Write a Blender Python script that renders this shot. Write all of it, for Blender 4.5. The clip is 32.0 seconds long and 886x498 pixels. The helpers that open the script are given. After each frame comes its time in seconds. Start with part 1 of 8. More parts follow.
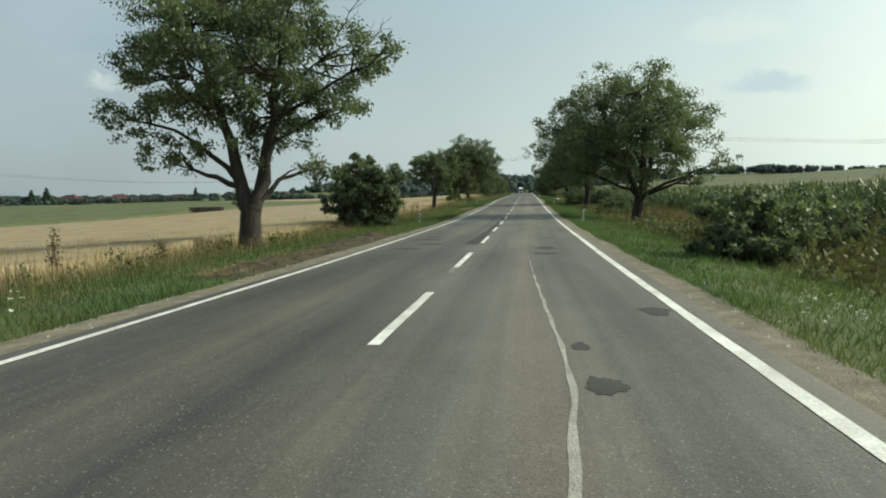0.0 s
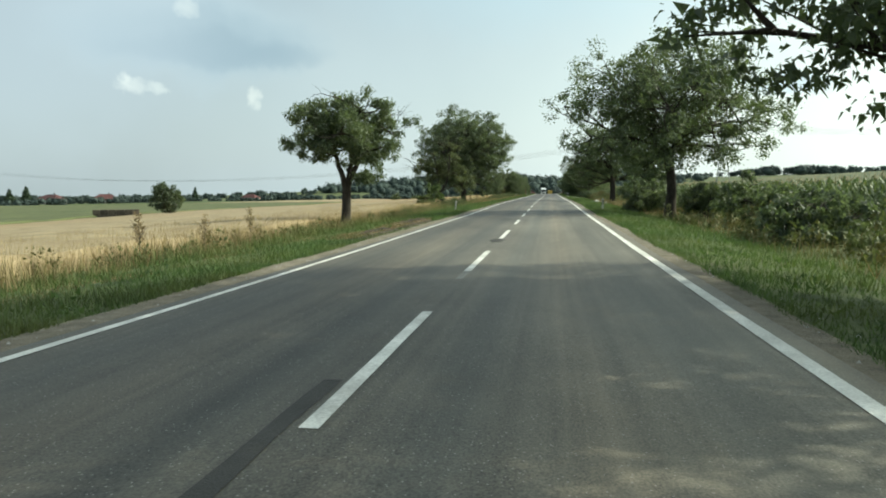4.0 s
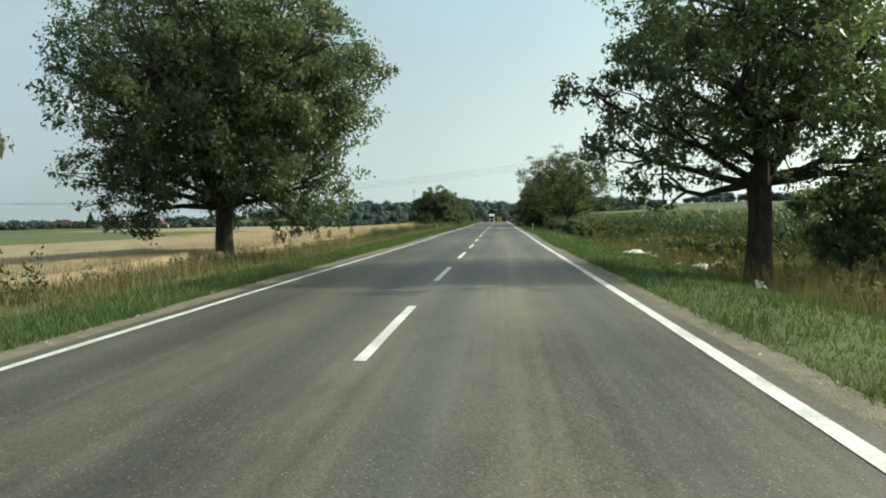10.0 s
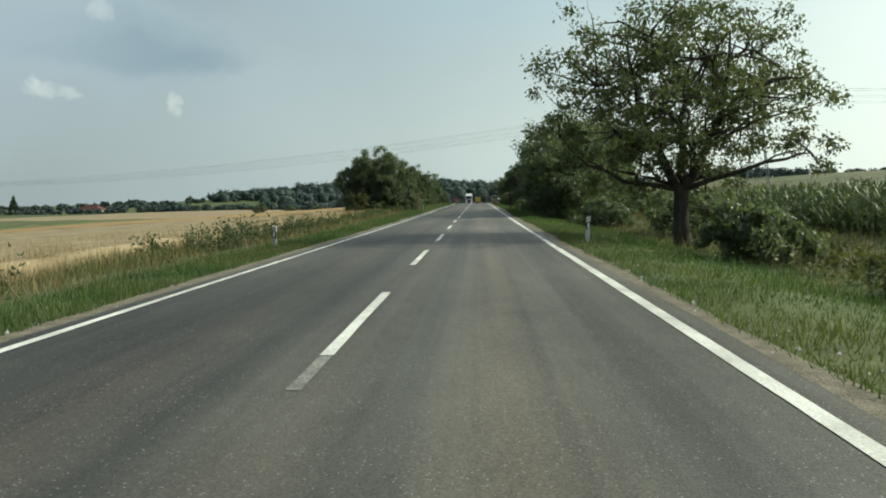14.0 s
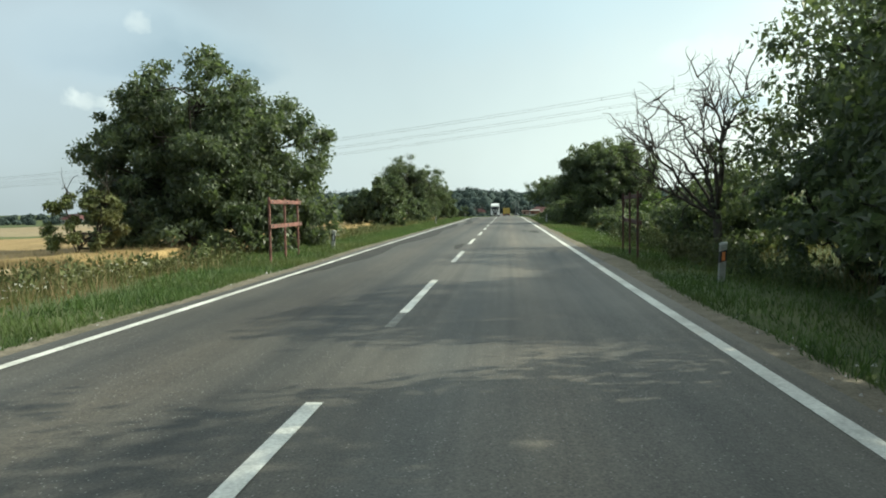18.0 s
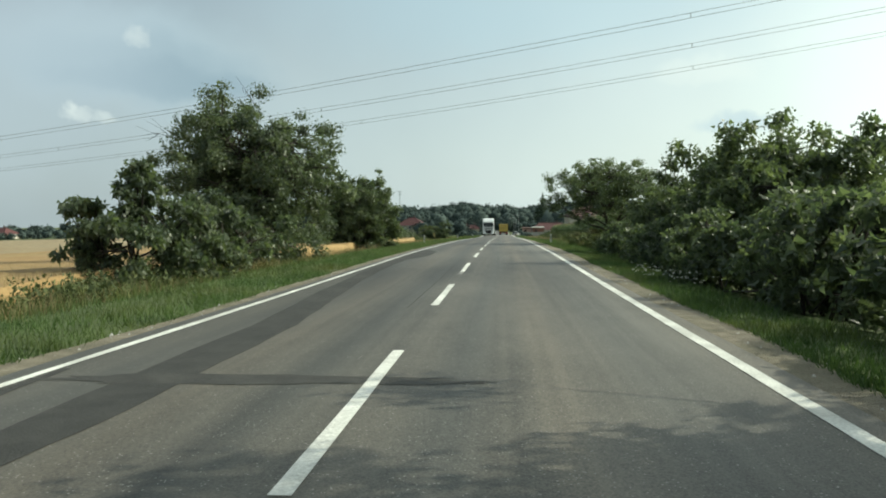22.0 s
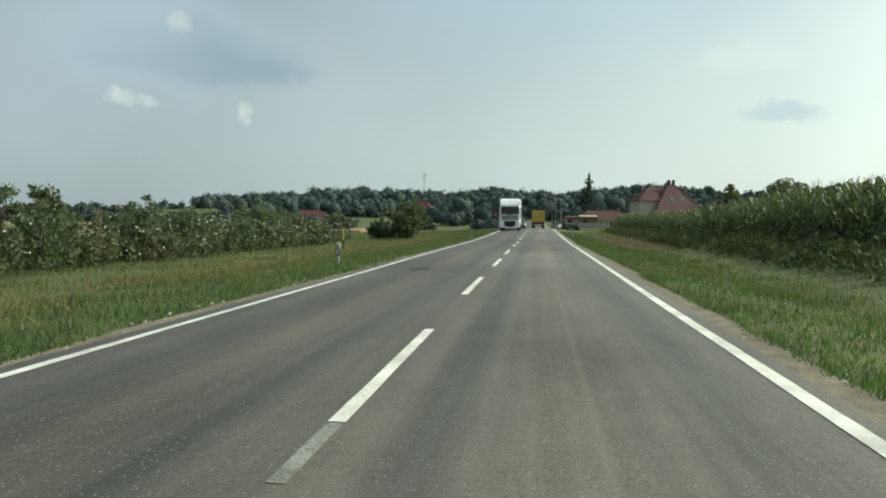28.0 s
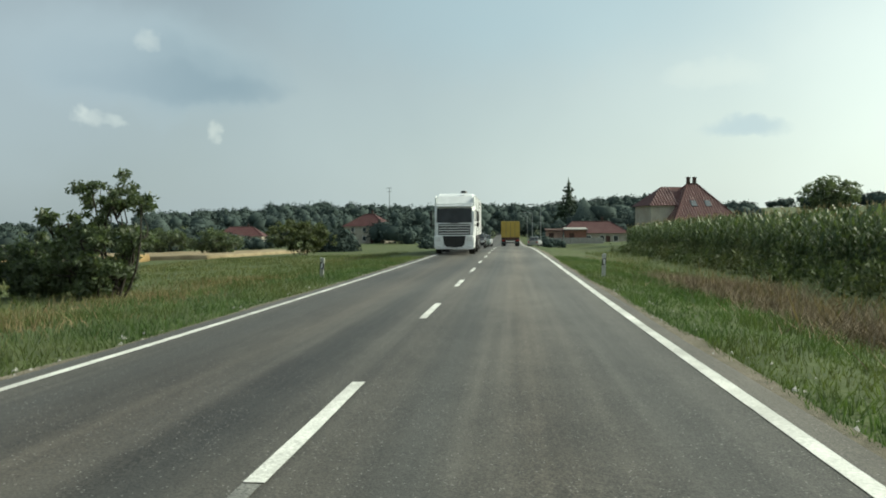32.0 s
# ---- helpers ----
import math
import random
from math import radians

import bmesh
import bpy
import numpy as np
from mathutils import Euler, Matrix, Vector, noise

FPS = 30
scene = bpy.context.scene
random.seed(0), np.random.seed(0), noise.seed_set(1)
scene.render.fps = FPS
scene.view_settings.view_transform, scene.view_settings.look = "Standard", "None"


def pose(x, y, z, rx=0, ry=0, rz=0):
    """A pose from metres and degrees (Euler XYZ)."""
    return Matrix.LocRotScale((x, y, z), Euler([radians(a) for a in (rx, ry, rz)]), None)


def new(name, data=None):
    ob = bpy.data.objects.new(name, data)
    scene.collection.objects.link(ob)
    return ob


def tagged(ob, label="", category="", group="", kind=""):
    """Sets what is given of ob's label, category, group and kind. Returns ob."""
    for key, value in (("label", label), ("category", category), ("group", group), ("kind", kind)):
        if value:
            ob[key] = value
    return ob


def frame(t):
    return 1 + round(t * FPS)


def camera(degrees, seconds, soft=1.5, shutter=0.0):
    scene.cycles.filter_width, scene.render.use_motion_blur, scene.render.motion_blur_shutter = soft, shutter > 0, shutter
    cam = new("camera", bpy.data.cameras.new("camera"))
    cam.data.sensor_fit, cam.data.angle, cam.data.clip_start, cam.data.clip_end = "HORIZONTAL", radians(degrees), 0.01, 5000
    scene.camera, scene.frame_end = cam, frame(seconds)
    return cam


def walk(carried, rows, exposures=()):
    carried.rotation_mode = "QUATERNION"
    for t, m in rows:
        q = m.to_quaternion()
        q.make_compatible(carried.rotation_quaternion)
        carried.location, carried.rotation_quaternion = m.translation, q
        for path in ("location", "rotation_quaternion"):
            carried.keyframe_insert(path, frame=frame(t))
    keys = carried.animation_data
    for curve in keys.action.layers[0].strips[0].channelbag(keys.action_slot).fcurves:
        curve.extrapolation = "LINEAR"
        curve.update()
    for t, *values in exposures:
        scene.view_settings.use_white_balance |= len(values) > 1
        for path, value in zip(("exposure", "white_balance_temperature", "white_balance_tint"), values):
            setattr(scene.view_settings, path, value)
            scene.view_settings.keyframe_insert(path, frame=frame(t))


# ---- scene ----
cam = camera(64.0, 32.0, soft=1.9)
PATH = [
    (0, pose(1.48, 3.08, 2.09, 85.24, 0.89, 6.73)),
    (0.5, pose(1.50, 8.32, 1.97, 85.30, 0.53, 6.91)),
    (1, pose(1.52, 13.55, 1.86, 84.87, 0.11, 7.58)),
    (1.5, pose(1.56, 18.71, 1.78, 84.65, 0.46, 8.05)),
    (2, pose(1.58, 24.04, 1.70, 84.73, 0.48, 7.93)),
    (2.5, pose(1.58, 29.61, 1.62, 84.66, 0.39, 8.12)),
    (3, pose(1.55, 35.18, 1.56, 85.15, 0.66, 8.18)),
    (3.5, pose(1.48, 41.22, 1.49, 85.43, 0.54, 8.52)),
    (5.5, pose(1.11, 62.69, 1.40, 84.86, 1.14, 8.50)),
    (6, pose(1.05, 67.77, 1.41, 84.69, 0.79, 8.67)),
    (6.5, pose(1.03, 73.09, 1.44, 84.95, 0.57, 9.06)),
    (7, pose(1.04, 78.61, 1.46, 85.39, 0.61, 9.54)),
    (7.5, pose(1.07, 83.60, 1.47, 85.47, 0.65, 9.41)),
    (8, pose(1.13, 88.80, 1.48, 85.46, 1.31, 8.65)),
    (8.5, pose(1.17, 94.01, 1.51, 85.43, 1.58, 7.98)),
    (9, pose(1.21, 99.34, 1.55, 85.22, 1.67, 7.14)),
    (9.5, pose(1.26, 104.74, 1.59, 85.75, 1.51, 5.52)),
    (10, pose(1.31, 110.28, 1.61, 87.44, 0.51, 4.54)),
    (10.5, pose(1.33, 115.91, 1.63, 87.49, -0.24, 4.18)),
    (11, pose(1.34, 121.76, 1.64, 87.31, -0.25, 4.08)),
    (11.5, pose(1.34, 127.82, 1.62, 87.47, 0.07, 3.79)),
    (12, pose(1.37, 134.01, 1.61, 87.55, 0.03, 3.70)),
    (12.5, pose(1.33, 140.38, 1.60, 87.92, 0.00, 3.49)),
    (13, pose(1.30, 146.80, 1.59, 87.84, -0.26, 3.29)),
    (13.5, pose(1.30, 153.46, 1.60, 86.40, 0.44, 3.18)),
    (14, pose(1.32, 160.14, 1.63, 85.84, 1.12, 2.80)),
    (14.5, pose(1.32, 166.62, 1.64, 86.50, 0.60, 4.25)),
    (16.5, pose(1.39, 193.76, 1.58, 87.42, 0.84, 4.68)),
    (17, pose(1.34, 200.71, 1.58, 87.33, 0.53, 4.71)),
    (17.5, pose(1.34, 207.67, 1.58, 87.35, 0.46, 4.93)),
    (18, pose(1.32, 214.78, 1.59, 86.72, 0.82, 5.10)),
    (18.5, pose(1.23, 222.01, 1.59, 87.14, 1.78, 5.20)),
    (19, pose(1.15, 229.06, 1.61, 87.53, 1.38, 4.99)),
    (19.5, pose(1.05, 236.25, 1.63, 88.15, 1.12, 4.68)),
    (20, pose(0.95, 243.06, 1.64, 88.20, 0.38, 4.60)),
    (20.5, pose(0.93, 249.63, 1.64, 87.73, 0.09, 4.74)),
    (21, pose(0.94, 256.40, 1.64, 87.58, -0.30, 4.61)),
    (21.5, pose(1.02, 263.06, 1.64, 88.00, 0.09, 4.63)),
    (22, pose(1.12, 269.71, 1.64, 87.98, 0.39, 4.81)),
    (22.5, pose(1.20, 276.33, 1.63, 87.79, 0.49, 5.11)),
    (23, pose(1.24, 282.98, 1.63, 88.07, 0.07, 5.77)),
    (23.5, pose(1.25, 289.50, 1.64, 88.10, -0.21, 6.52)),
    (24, pose(1.25, 296.08, 1.65, 88.00, 0.26, 6.61)),
    (24.5, pose(1.24, 302.49, 1.65, 87.87, 0.24, 6.54)),
    (25, pose(1.21, 308.76, 1.61, 87.82, 0.35, 6.60)),
    (25.5, pose(1.19, 315.19, 1.57, 87.40, 0.38, 6.61)),
    (27.5, pose(1.26, 337.23, 1.37, 87.17, -0.66, 7.39)),
    (28, pose(1.29, 342.72, 1.31, 86.91, -0.52, 7.63)),
    (28.5, pose(1.34, 348.31, 1.24, 86.87, -0.23, 7.39)),
    (29, pose(1.38, 353.90, 1.16, 86.82, -0.09, 6.71)),
    (29.5, pose(1.40, 359.21, 1.08, 87.25, 0.06, 6.05)),
    (30, pose(1.41, 364.35, 1.01, 87.16, -0.04, 6.08)),
    (30.5, pose(1.42, 369.50, 0.94, 86.91, -0.03, 6.45)),
    (31, pose(1.43, 374.61, 0.87, 86.50, 0.18, 6.84)),
    (31.5, pose(1.43, 379.62, 0.79, 87.17, 0.32, 6.42)),
    (32, pose(1.42, 384.57, 0.70, 88.24, 0.29, 5.47)),
]
EXPOSURES = [(0, 0.08, 6560, -5.5), (2, 0.12, 6560, -5.5), (3, 0.5, 6560, -5.5), (3.5, 0.5, 6560, -5.5), (6, 0.42, 6560, -5.5), (7, 0.62, 6560, -5.5), (8, 0.52, 6560, -5.5), (9, 0.42, 6560, -5.5), (10, 0.34, 6560, -5.5), (11, 0.6, 6560, -5.5), (12, 0.18, 6560, -5.5), (13, -0.12, 6560, -5.5), (14, 0.05, 6560, -5.5), (16.5, 0.35, 6560, -5.5), (17, 0.4, 6560, -5.5), (18, 0.50, 6560, -5.5), (19, 0.42, 6560, -5.5), (20, -0.08, 6560, -5.5), (21, 0.22, 6560, -5.5), (22.5, 0.27, 6560, -5.5), (24, 0.22, 6560, -5.5), (27.5, 0.14, 6560, -5.5), (29, 0.10, 6560, -5.5), (32, 0.08, 6560, -5.5)]
walk(cam, PATH, EXPOSURES)

# ---------------------------------------------------------------- light
SUN_EL, SUN_AZ = 34.0, 16.0     # degrees; azimuth from +x towards +y
sx, sy = math.cos(radians(SUN_AZ)), math.sin(radians(SUN_AZ))
sun_dir = Vector((sx * math.cos(radians(SUN_EL)), sy * math.cos(radians(SUN_EL)), math.sin(radians(SUN_EL))))
sun = new("sun", bpy.data.lights.new("sun", "SUN"))
sun.data.energy, sun.data.angle, sun.data.color = 4.2, radians(0.53), (1.0, 0.92, 0.80)
sun.matrix_world = Matrix.Translation((0, 0, 60)) @ sun_dir.to_track_quat("Z", "Y").to_matrix().to_4x4()


def link(nt, a, b):
    nt.links.new(a, b)


def math_node(nt, op, a, b=None):
    n = nt.nodes.new("ShaderNodeMath")
    n.operation = op
    for i, v in enumerate((a, b)):
        if v is None:
            continue
        if isinstance(v, (int, float)):
            n.inputs[i].default_value = v
        else:
            link(nt, v, n.inputs[i])
    return n.outputs[0]


def mix_col(nt, fac, a, b, blend="MIX"):
    n = nt.nodes.new("ShaderNodeMix")
    n.data_type, n.blend_type = "RGBA", blend
    for sock, v in ((n.inputs[0], fac), (n.inputs[6], a), (n.inputs[7], b)):
        if isinstance(v, (int, float)):
            sock.default_value = v
        elif isinstance(v, tuple):
            sock.default_value = (*v, 1)
        else:
            link(nt, v, sock)
    return n.outputs[2]


world = bpy.data.worlds.new("sky")
scene.world = world
world.use_nodes = True
wt = world.node_tree
wt.nodes.clear()
sky = wt.nodes.new("ShaderNodeTexSky")
sky.sky_type = "NISHITA"
sky.sun_disc = False
sky.sun_elevation = radians(SUN_EL)
sky.sun_rotation = radians(90 - SUN_AZ)
sky.air_density, sky.dust_density, sky.ozone_density = 1.0, 3.5, 1.0
tc = wt.nodes.new("ShaderNodeTexCoord")
wn = wt.nodes.new("ShaderNodeTexNoise")
wn.inputs["Scale"].default_value, wn.inputs["Detail"].default_value = 16.0, 6.0
link(wt, tc.outputs["Generated"], wn.inputs["Vector"])
sub = wt.nodes.new("ShaderNodeVectorMath")
sub.operation = "SUBTRACT"
link(wt, wn.outputs["Color"], sub.inputs[0])
sub.inputs[1].default_value = (0.5, 0.5, 0.5)
scl = wt.nodes.new("ShaderNodeVectorMath")
scl.operation = "SCALE"
link(wt, sub.outputs[0], scl.inputs[0])
scl.inputs["Scale"].default_value = 0.060
add = wt.nodes.new("ShaderNodeVectorMath")
add.operation = "ADD"
link(wt, tc.outputs["Generated"], add.inputs[0])
link(wt, scl.outputs[0], add.inputs[1])
# finer fraying for the small puffs
wn3 = wt.nodes.new("ShaderNodeTexNoise")
wn3.inputs["Scale"].default_value, wn3.inputs["Detail"].default_value = 70.0, 4.0
link(wt, tc.outputs["Generated"], wn3.inputs["Vector"])
sub3 = wt.nodes.new("ShaderNodeVectorMath")
sub3.operation = "SUBTRACT"
link(wt, wn3.outputs["Color"], sub3.inputs[0])
sub3.inputs[1].default_value = (0.5, 0.5, 0.5)
scl3 = wt.nodes.new("ShaderNodeVectorMath")
scl3.operation = "SCALE"
link(wt, sub3.outputs[0], scl3.inputs[0])
scl3.inputs["Scale"].default_value = 0.022
puff = wt.nodes.new("ShaderNodeVectorMath")
puff.operation = "ADD"
link(wt, tc.outputs["Generated"], puff.inputs[0])
link(wt, scl3.outputs[0], puff.inputs[1])
# thin high veil, whiter towards the horizon
sep = wt.nodes.new("ShaderNodeSeparateXYZ")
link(wt, tc.outputs["Generated"], sep.inputs[0])
rise = math_node(wt, "MULTIPLY", sep.outputs["Z"], 2.2)
veil = wt.nodes.new("ShaderNodeMapRange")
veil.inputs["From Min"].default_value, veil.inputs["From Max"].default_value = 0.0, 1.0
veil.inputs["To Min"].default_value, veil.inputs["To Max"].default_value = 0.82, 0.34
link(wt, rise, veil.inputs["Value"])
# the milky haze thickens again towards the zenith
high = wt.nodes.new("ShaderNodeMapRange")
high.interpolation_type = "SMOOTHSTEP"
high.inputs["From Min"].default_value, high.inputs["From Max"].default_value = 0.34, 0.75
high.inputs["To Min"].default_value, high.inputs["To Max"].default_value = 0.0, 0.30
link(wt, sep.outputs["Z"], high.inputs["Value"])
wn2 = wt.nodes.new("ShaderNodeTexNoise")
wn2.inputs["Scale"].default_value, wn2.inputs["Detail"].default_value = 3.0, 4.0
link(wt, tc.outputs["Generated"], wn2.inputs["Vector"])
vfac = math_node(wt, "MULTIPLY", math_node(wt, "ADD", veil.outputs[0], high.outputs[0]), math_node(wt, "ADD", math_node(wt, "MULTIPLY", wn2.outputs["Fac"], 0.5), 0.75))
side = math_node(wt, "ADD", math_node(wt, "MULTIPLY", math_node(wt, "ADD", sep.outputs["X"], 0.55), 0.72), 0.68)
side = math_node(wt, "MINIMUM", math_node(wt, "MAXIMUM", side, 0.70), 1.45)
warm = math_node(wt, "MINIMUM", math_node(wt, "MAXIMUM", math_node(wt, "MULTIPLY", math_node(wt, "ADD", sep.outputs["X"], 0.35), 1.3), 0.0), 1.0)
veil_col = mix_col(wt, 1.0, mix_col(wt, warm, (6.05, 6.75, 7.55), (6.65, 7.05, 7.0)), side, "MULTIPLY")
# bright haze round the sun
glow = wt.nodes.new("ShaderNodeVectorMath")
glow.operation = "DOT_PRODUCT"
link(wt, tc.outputs["Generated"], glow.inputs[0])
glow.inputs[1].default_value = sun_dir
halo = math_node(wt, "POWER", math_node(wt, "MAXIMUM", glow.outputs["Value"], 0.0), 6.0)
veil_col = mix_col(wt, 1.0, veil_col, math_node(wt, "ADD", math_node(wt, "MULTIPLY", halo, 1.7), 1.0), "MULTIPLY")
sky_col = mix_col(wt, vfac, sky.outputs[0], veil_col)
# clouds: direction, half width, half height, colour, strength
CLOUDS = (((-0.466, 0.862, 0.212), 0.150, 0.062, (4.3, 5.2, 6.2), 0.60, 0),
          ((-0.454, 0.873, 0.200), 0.135, 0.040, (3.1, 3.9, 4.8), 0.75, 0),
          ((-0.428, 0.882, 0.187), 0.115, 0.022, (2.8, 3.6, 4.5), 0.65, 0),
          ((-0.455, 0.859, 0.236), 0.013, 0.011, (8.2, 8.3, 8.3), 0.45, 1),
          ((-0.524, 0.841, 0.139), 0.016, 0.009, (8.4, 8.5, 8.4), 0.58, 1), ((-0.498, 0.857, 0.137), 0.012, 0.006, (7.6, 7.9, 7.9), 0.6, 1), ((-0.530, 0.838, 0.148), 0.007, 0.008, (8.6, 8.7, 8.5), 0.6, 1),
          ((-0.391, 0.912, 0.128), 0.008, 0.012, (7.8, 8.0, 8.0), 0.55, 1),
          ((0.303, 0.945, 0.126), 0.046, 0.012, (5.3, 6.2, 7.1), 0.75, 0), ((0.262, 0.945, 0.192), 0.060, 0.014, (9.0, 9.1, 8.8), 0.20, 0),
          ((0.05, 0.93, 0.33), 0.30, 0.12, (4.6, 6.3, 7.6), 0.35, 0),
          ((-0.62, 0.76, 0.20), 0.21, 0.16, (4.8, 5.4, 6.4), 0.45, 0))
for (cx, cy, cz), hw, hh, colour, amount, small in CLOUDS:
    c = Vector((cx, cy, cz)).normalized()
    right = c.cross(Vector((0, 0, 1))).normalized()
    up = right.cross(c)
    d1 = wt.nodes.new("ShaderNodeVectorMath")
    d1.operation = "DOT_PRODUCT"
    link(wt, (puff if small else add).outputs[0], d1.inputs[0])
    d1.inputs[1].default_value = right / hw
    d2 = wt.nodes.new("ShaderNodeVectorMath")
    d2.operation = "DOT_PRODUCT"
    link(wt, (puff if small else add).outputs[0], d2.inputs[0])
    d2.inputs[1].default_value = up / hh
    d3 = wt.nodes.new("ShaderNodeVectorMath")
    d3.operation = "DOT_PRODUCT"
    link(wt, tc.outputs["Generated"], d3.inputs[0])
    d3.inputs[1].default_value = c
    r2 = math_node(wt, "ADD", math_node(wt, "POWER", math_node(wt, "ABSOLUTE", d1.outputs["Value"]), 2.0),
                   math_node(wt, "POWER", math_node(wt, "ABSOLUTE", d2.outputs["Value"]), 2.0))
    mr = wt.nodes.new("ShaderNodeMapRange")
    mr.interpolation_type = "SMOOTHSTEP"
    mr.inputs["From Min"].default_value, mr.inputs["From Max"].default_value = (2.2, -0.8) if small else (1.9, 0.0)
    mr.inputs["To Min"].default_value, mr.inputs["To Max"].default_value = 0.0, amount
    link(wt, r2, mr.inputs["Value"])
    front = math_node(wt, "GREATER_THAN", d3.outputs["Value"], 0.0)
    sky_col = mix_col(wt, math_node(wt, "MULTIPLY", mr.outputs[0], front), sky_col, colour)
bg = wt.nodes.new("ShaderNodeBackground")
link(wt, sky_col, bg.inputs["Color"])
bg.inputs["Strength"].default_value = 0.10
wo = wt.nodes.new("ShaderNodeOutputWorld")
link(wt, bg.outputs[0], wo.inputs["Surface"])
scene.view_settings.exposure = 0.0

# ---------------------------------------------------------------- materials


def material(name, dark, light, scale=6.0, stretch=(1, 1, 1), rough=0.8, bump=0.3, fine=60.0, fine_amount=0.25,
             third=None, third_scale=0.4, third_amount=0.6, metal=0.0, island=0.0, through_light=0.0, world_space=True, spec=0.3, per_object=0.0):
    """Two-scale noise colour, bump, optional large stains (third), leaf translucency and variation per piece."""
    m = bpy.data.materials.new(name)
    m.use_nodes = True
    nt = m.node_tree
    nt.nodes.clear()
    out = nt.nodes.new("ShaderNodeOutputMaterial")
    bs = nt.nodes.new("ShaderNodeBsdfPrincipled")
    if world_space:
        co = nt.nodes.new("ShaderNodeNewGeometry").outputs["Position"]
    else:
        co = nt.nodes.new("ShaderNodeTexCoord").outputs["Object"]
    mp = nt.nodes.new("ShaderNodeMapping")
    mp.inputs["Scale"].default_value = stretch
    link(nt, co, mp.inputs["Vector"])
    n1 = nt.nodes.new("ShaderNodeTexNoise")
    n1.inputs["Scale"].default_value, n1.inputs["Detail"].default_value = scale, 4.0
    link(nt, mp.outputs[0], n1.inputs["Vector"])
    n2 = nt.nodes.new("ShaderNodeTexNoise")
    n2.inputs["Scale"].default_value, n2.inputs["Detail"].default_value = fine, 2.0
    link(nt, mp.outputs[0], n2.inputs["Vector"])
    f = math_node(nt, "ADD", math_node(nt, "MULTIPLY", math_node(nt, "SUBTRACT", n1.outputs["Fac"], 0.5), 1.8),
                  math_node(nt, "MULTIPLY", math_node(nt, "SUBTRACT", n2.outputs["Fac"], 0.5), fine_amount * 4))
    f = math_node(nt, "ADD", f, 0.5)
    if island:
        rnd = nt.nodes.new("ShaderNodeNewGeometry").outputs["Random Per Island"]
        f = math_node(nt, "ADD", f, math_node(nt, "MULTIPLY", math_node(nt, "SUBTRACT", rnd, 0.5), island))
    if per_object:
        oi = nt.nodes.new("ShaderNodeObjectInfo").outputs["Random"]
        f = math_node(nt, "ADD", f, math_node(nt, "MULTIPLY", math_node(nt, "SUBTRACT", oi, 0.5), per_object))
    f = math_node(nt, "MINIMUM", math_node(nt, "MAXIMUM", f, 0.0), 1.0)
    col = mix_col(nt, f, dark, light)
    if third:
        n3 = nt.nodes.new("ShaderNodeTexNoise")
        n3.inputs["Scale"].default_value, n3.inputs["Detail"].default_value = third_scale, 3.0
        link(nt, mp.outputs[0], n3.inputs["Vector"])
        mr = nt.nodes.new("ShaderNodeMapRange")
        mr.inputs["From Min"].default_value, mr.inputs["From Max"].default_value = 0.45, 0.68
        mr.inputs["To Max"].default_value = third_amount
        link(nt, n3.outputs["Fac"], mr.inputs["Value"])
        col = mix_col(nt, mr.outputs[0], col, third)
    link(nt, col, bs.inputs["Base Color"])
    bs.inputs["Roughness"].default_value = rough
    bs.inputs["Metallic"].default_value = metal
    bs.inputs["Specular IOR Level"].default_value = spec
    if bump:
        b = nt.nodes.new("ShaderNodeBump")
        b.inputs["Strength"].default_value, b.inputs["Distance"].default_value = bump, 0.02
        link(nt, f, b.inputs["Height"])
        link(nt, b.outputs[0], bs.inputs["Normal"])
    surf = bs.outputs[0]
    if through_light:
        tr = nt.nodes.new("ShaderNodeBsdfTranslucent")
        link(nt, mix_col(nt, 1.0, col, (1.35, 1.45, 0.80), "MULTIPLY"), tr.inputs["Color"])
        mx = nt.nodes.new("ShaderNodeMixShader")
        mx.inputs[0].default_value = through_light
        link(nt, surf, mx.inputs[1])
        link(nt, tr.outputs[0], mx.inputs[2])
        surf = mx.outputs[0]
    link(nt, surf, out.inputs["Surface"])
    return m


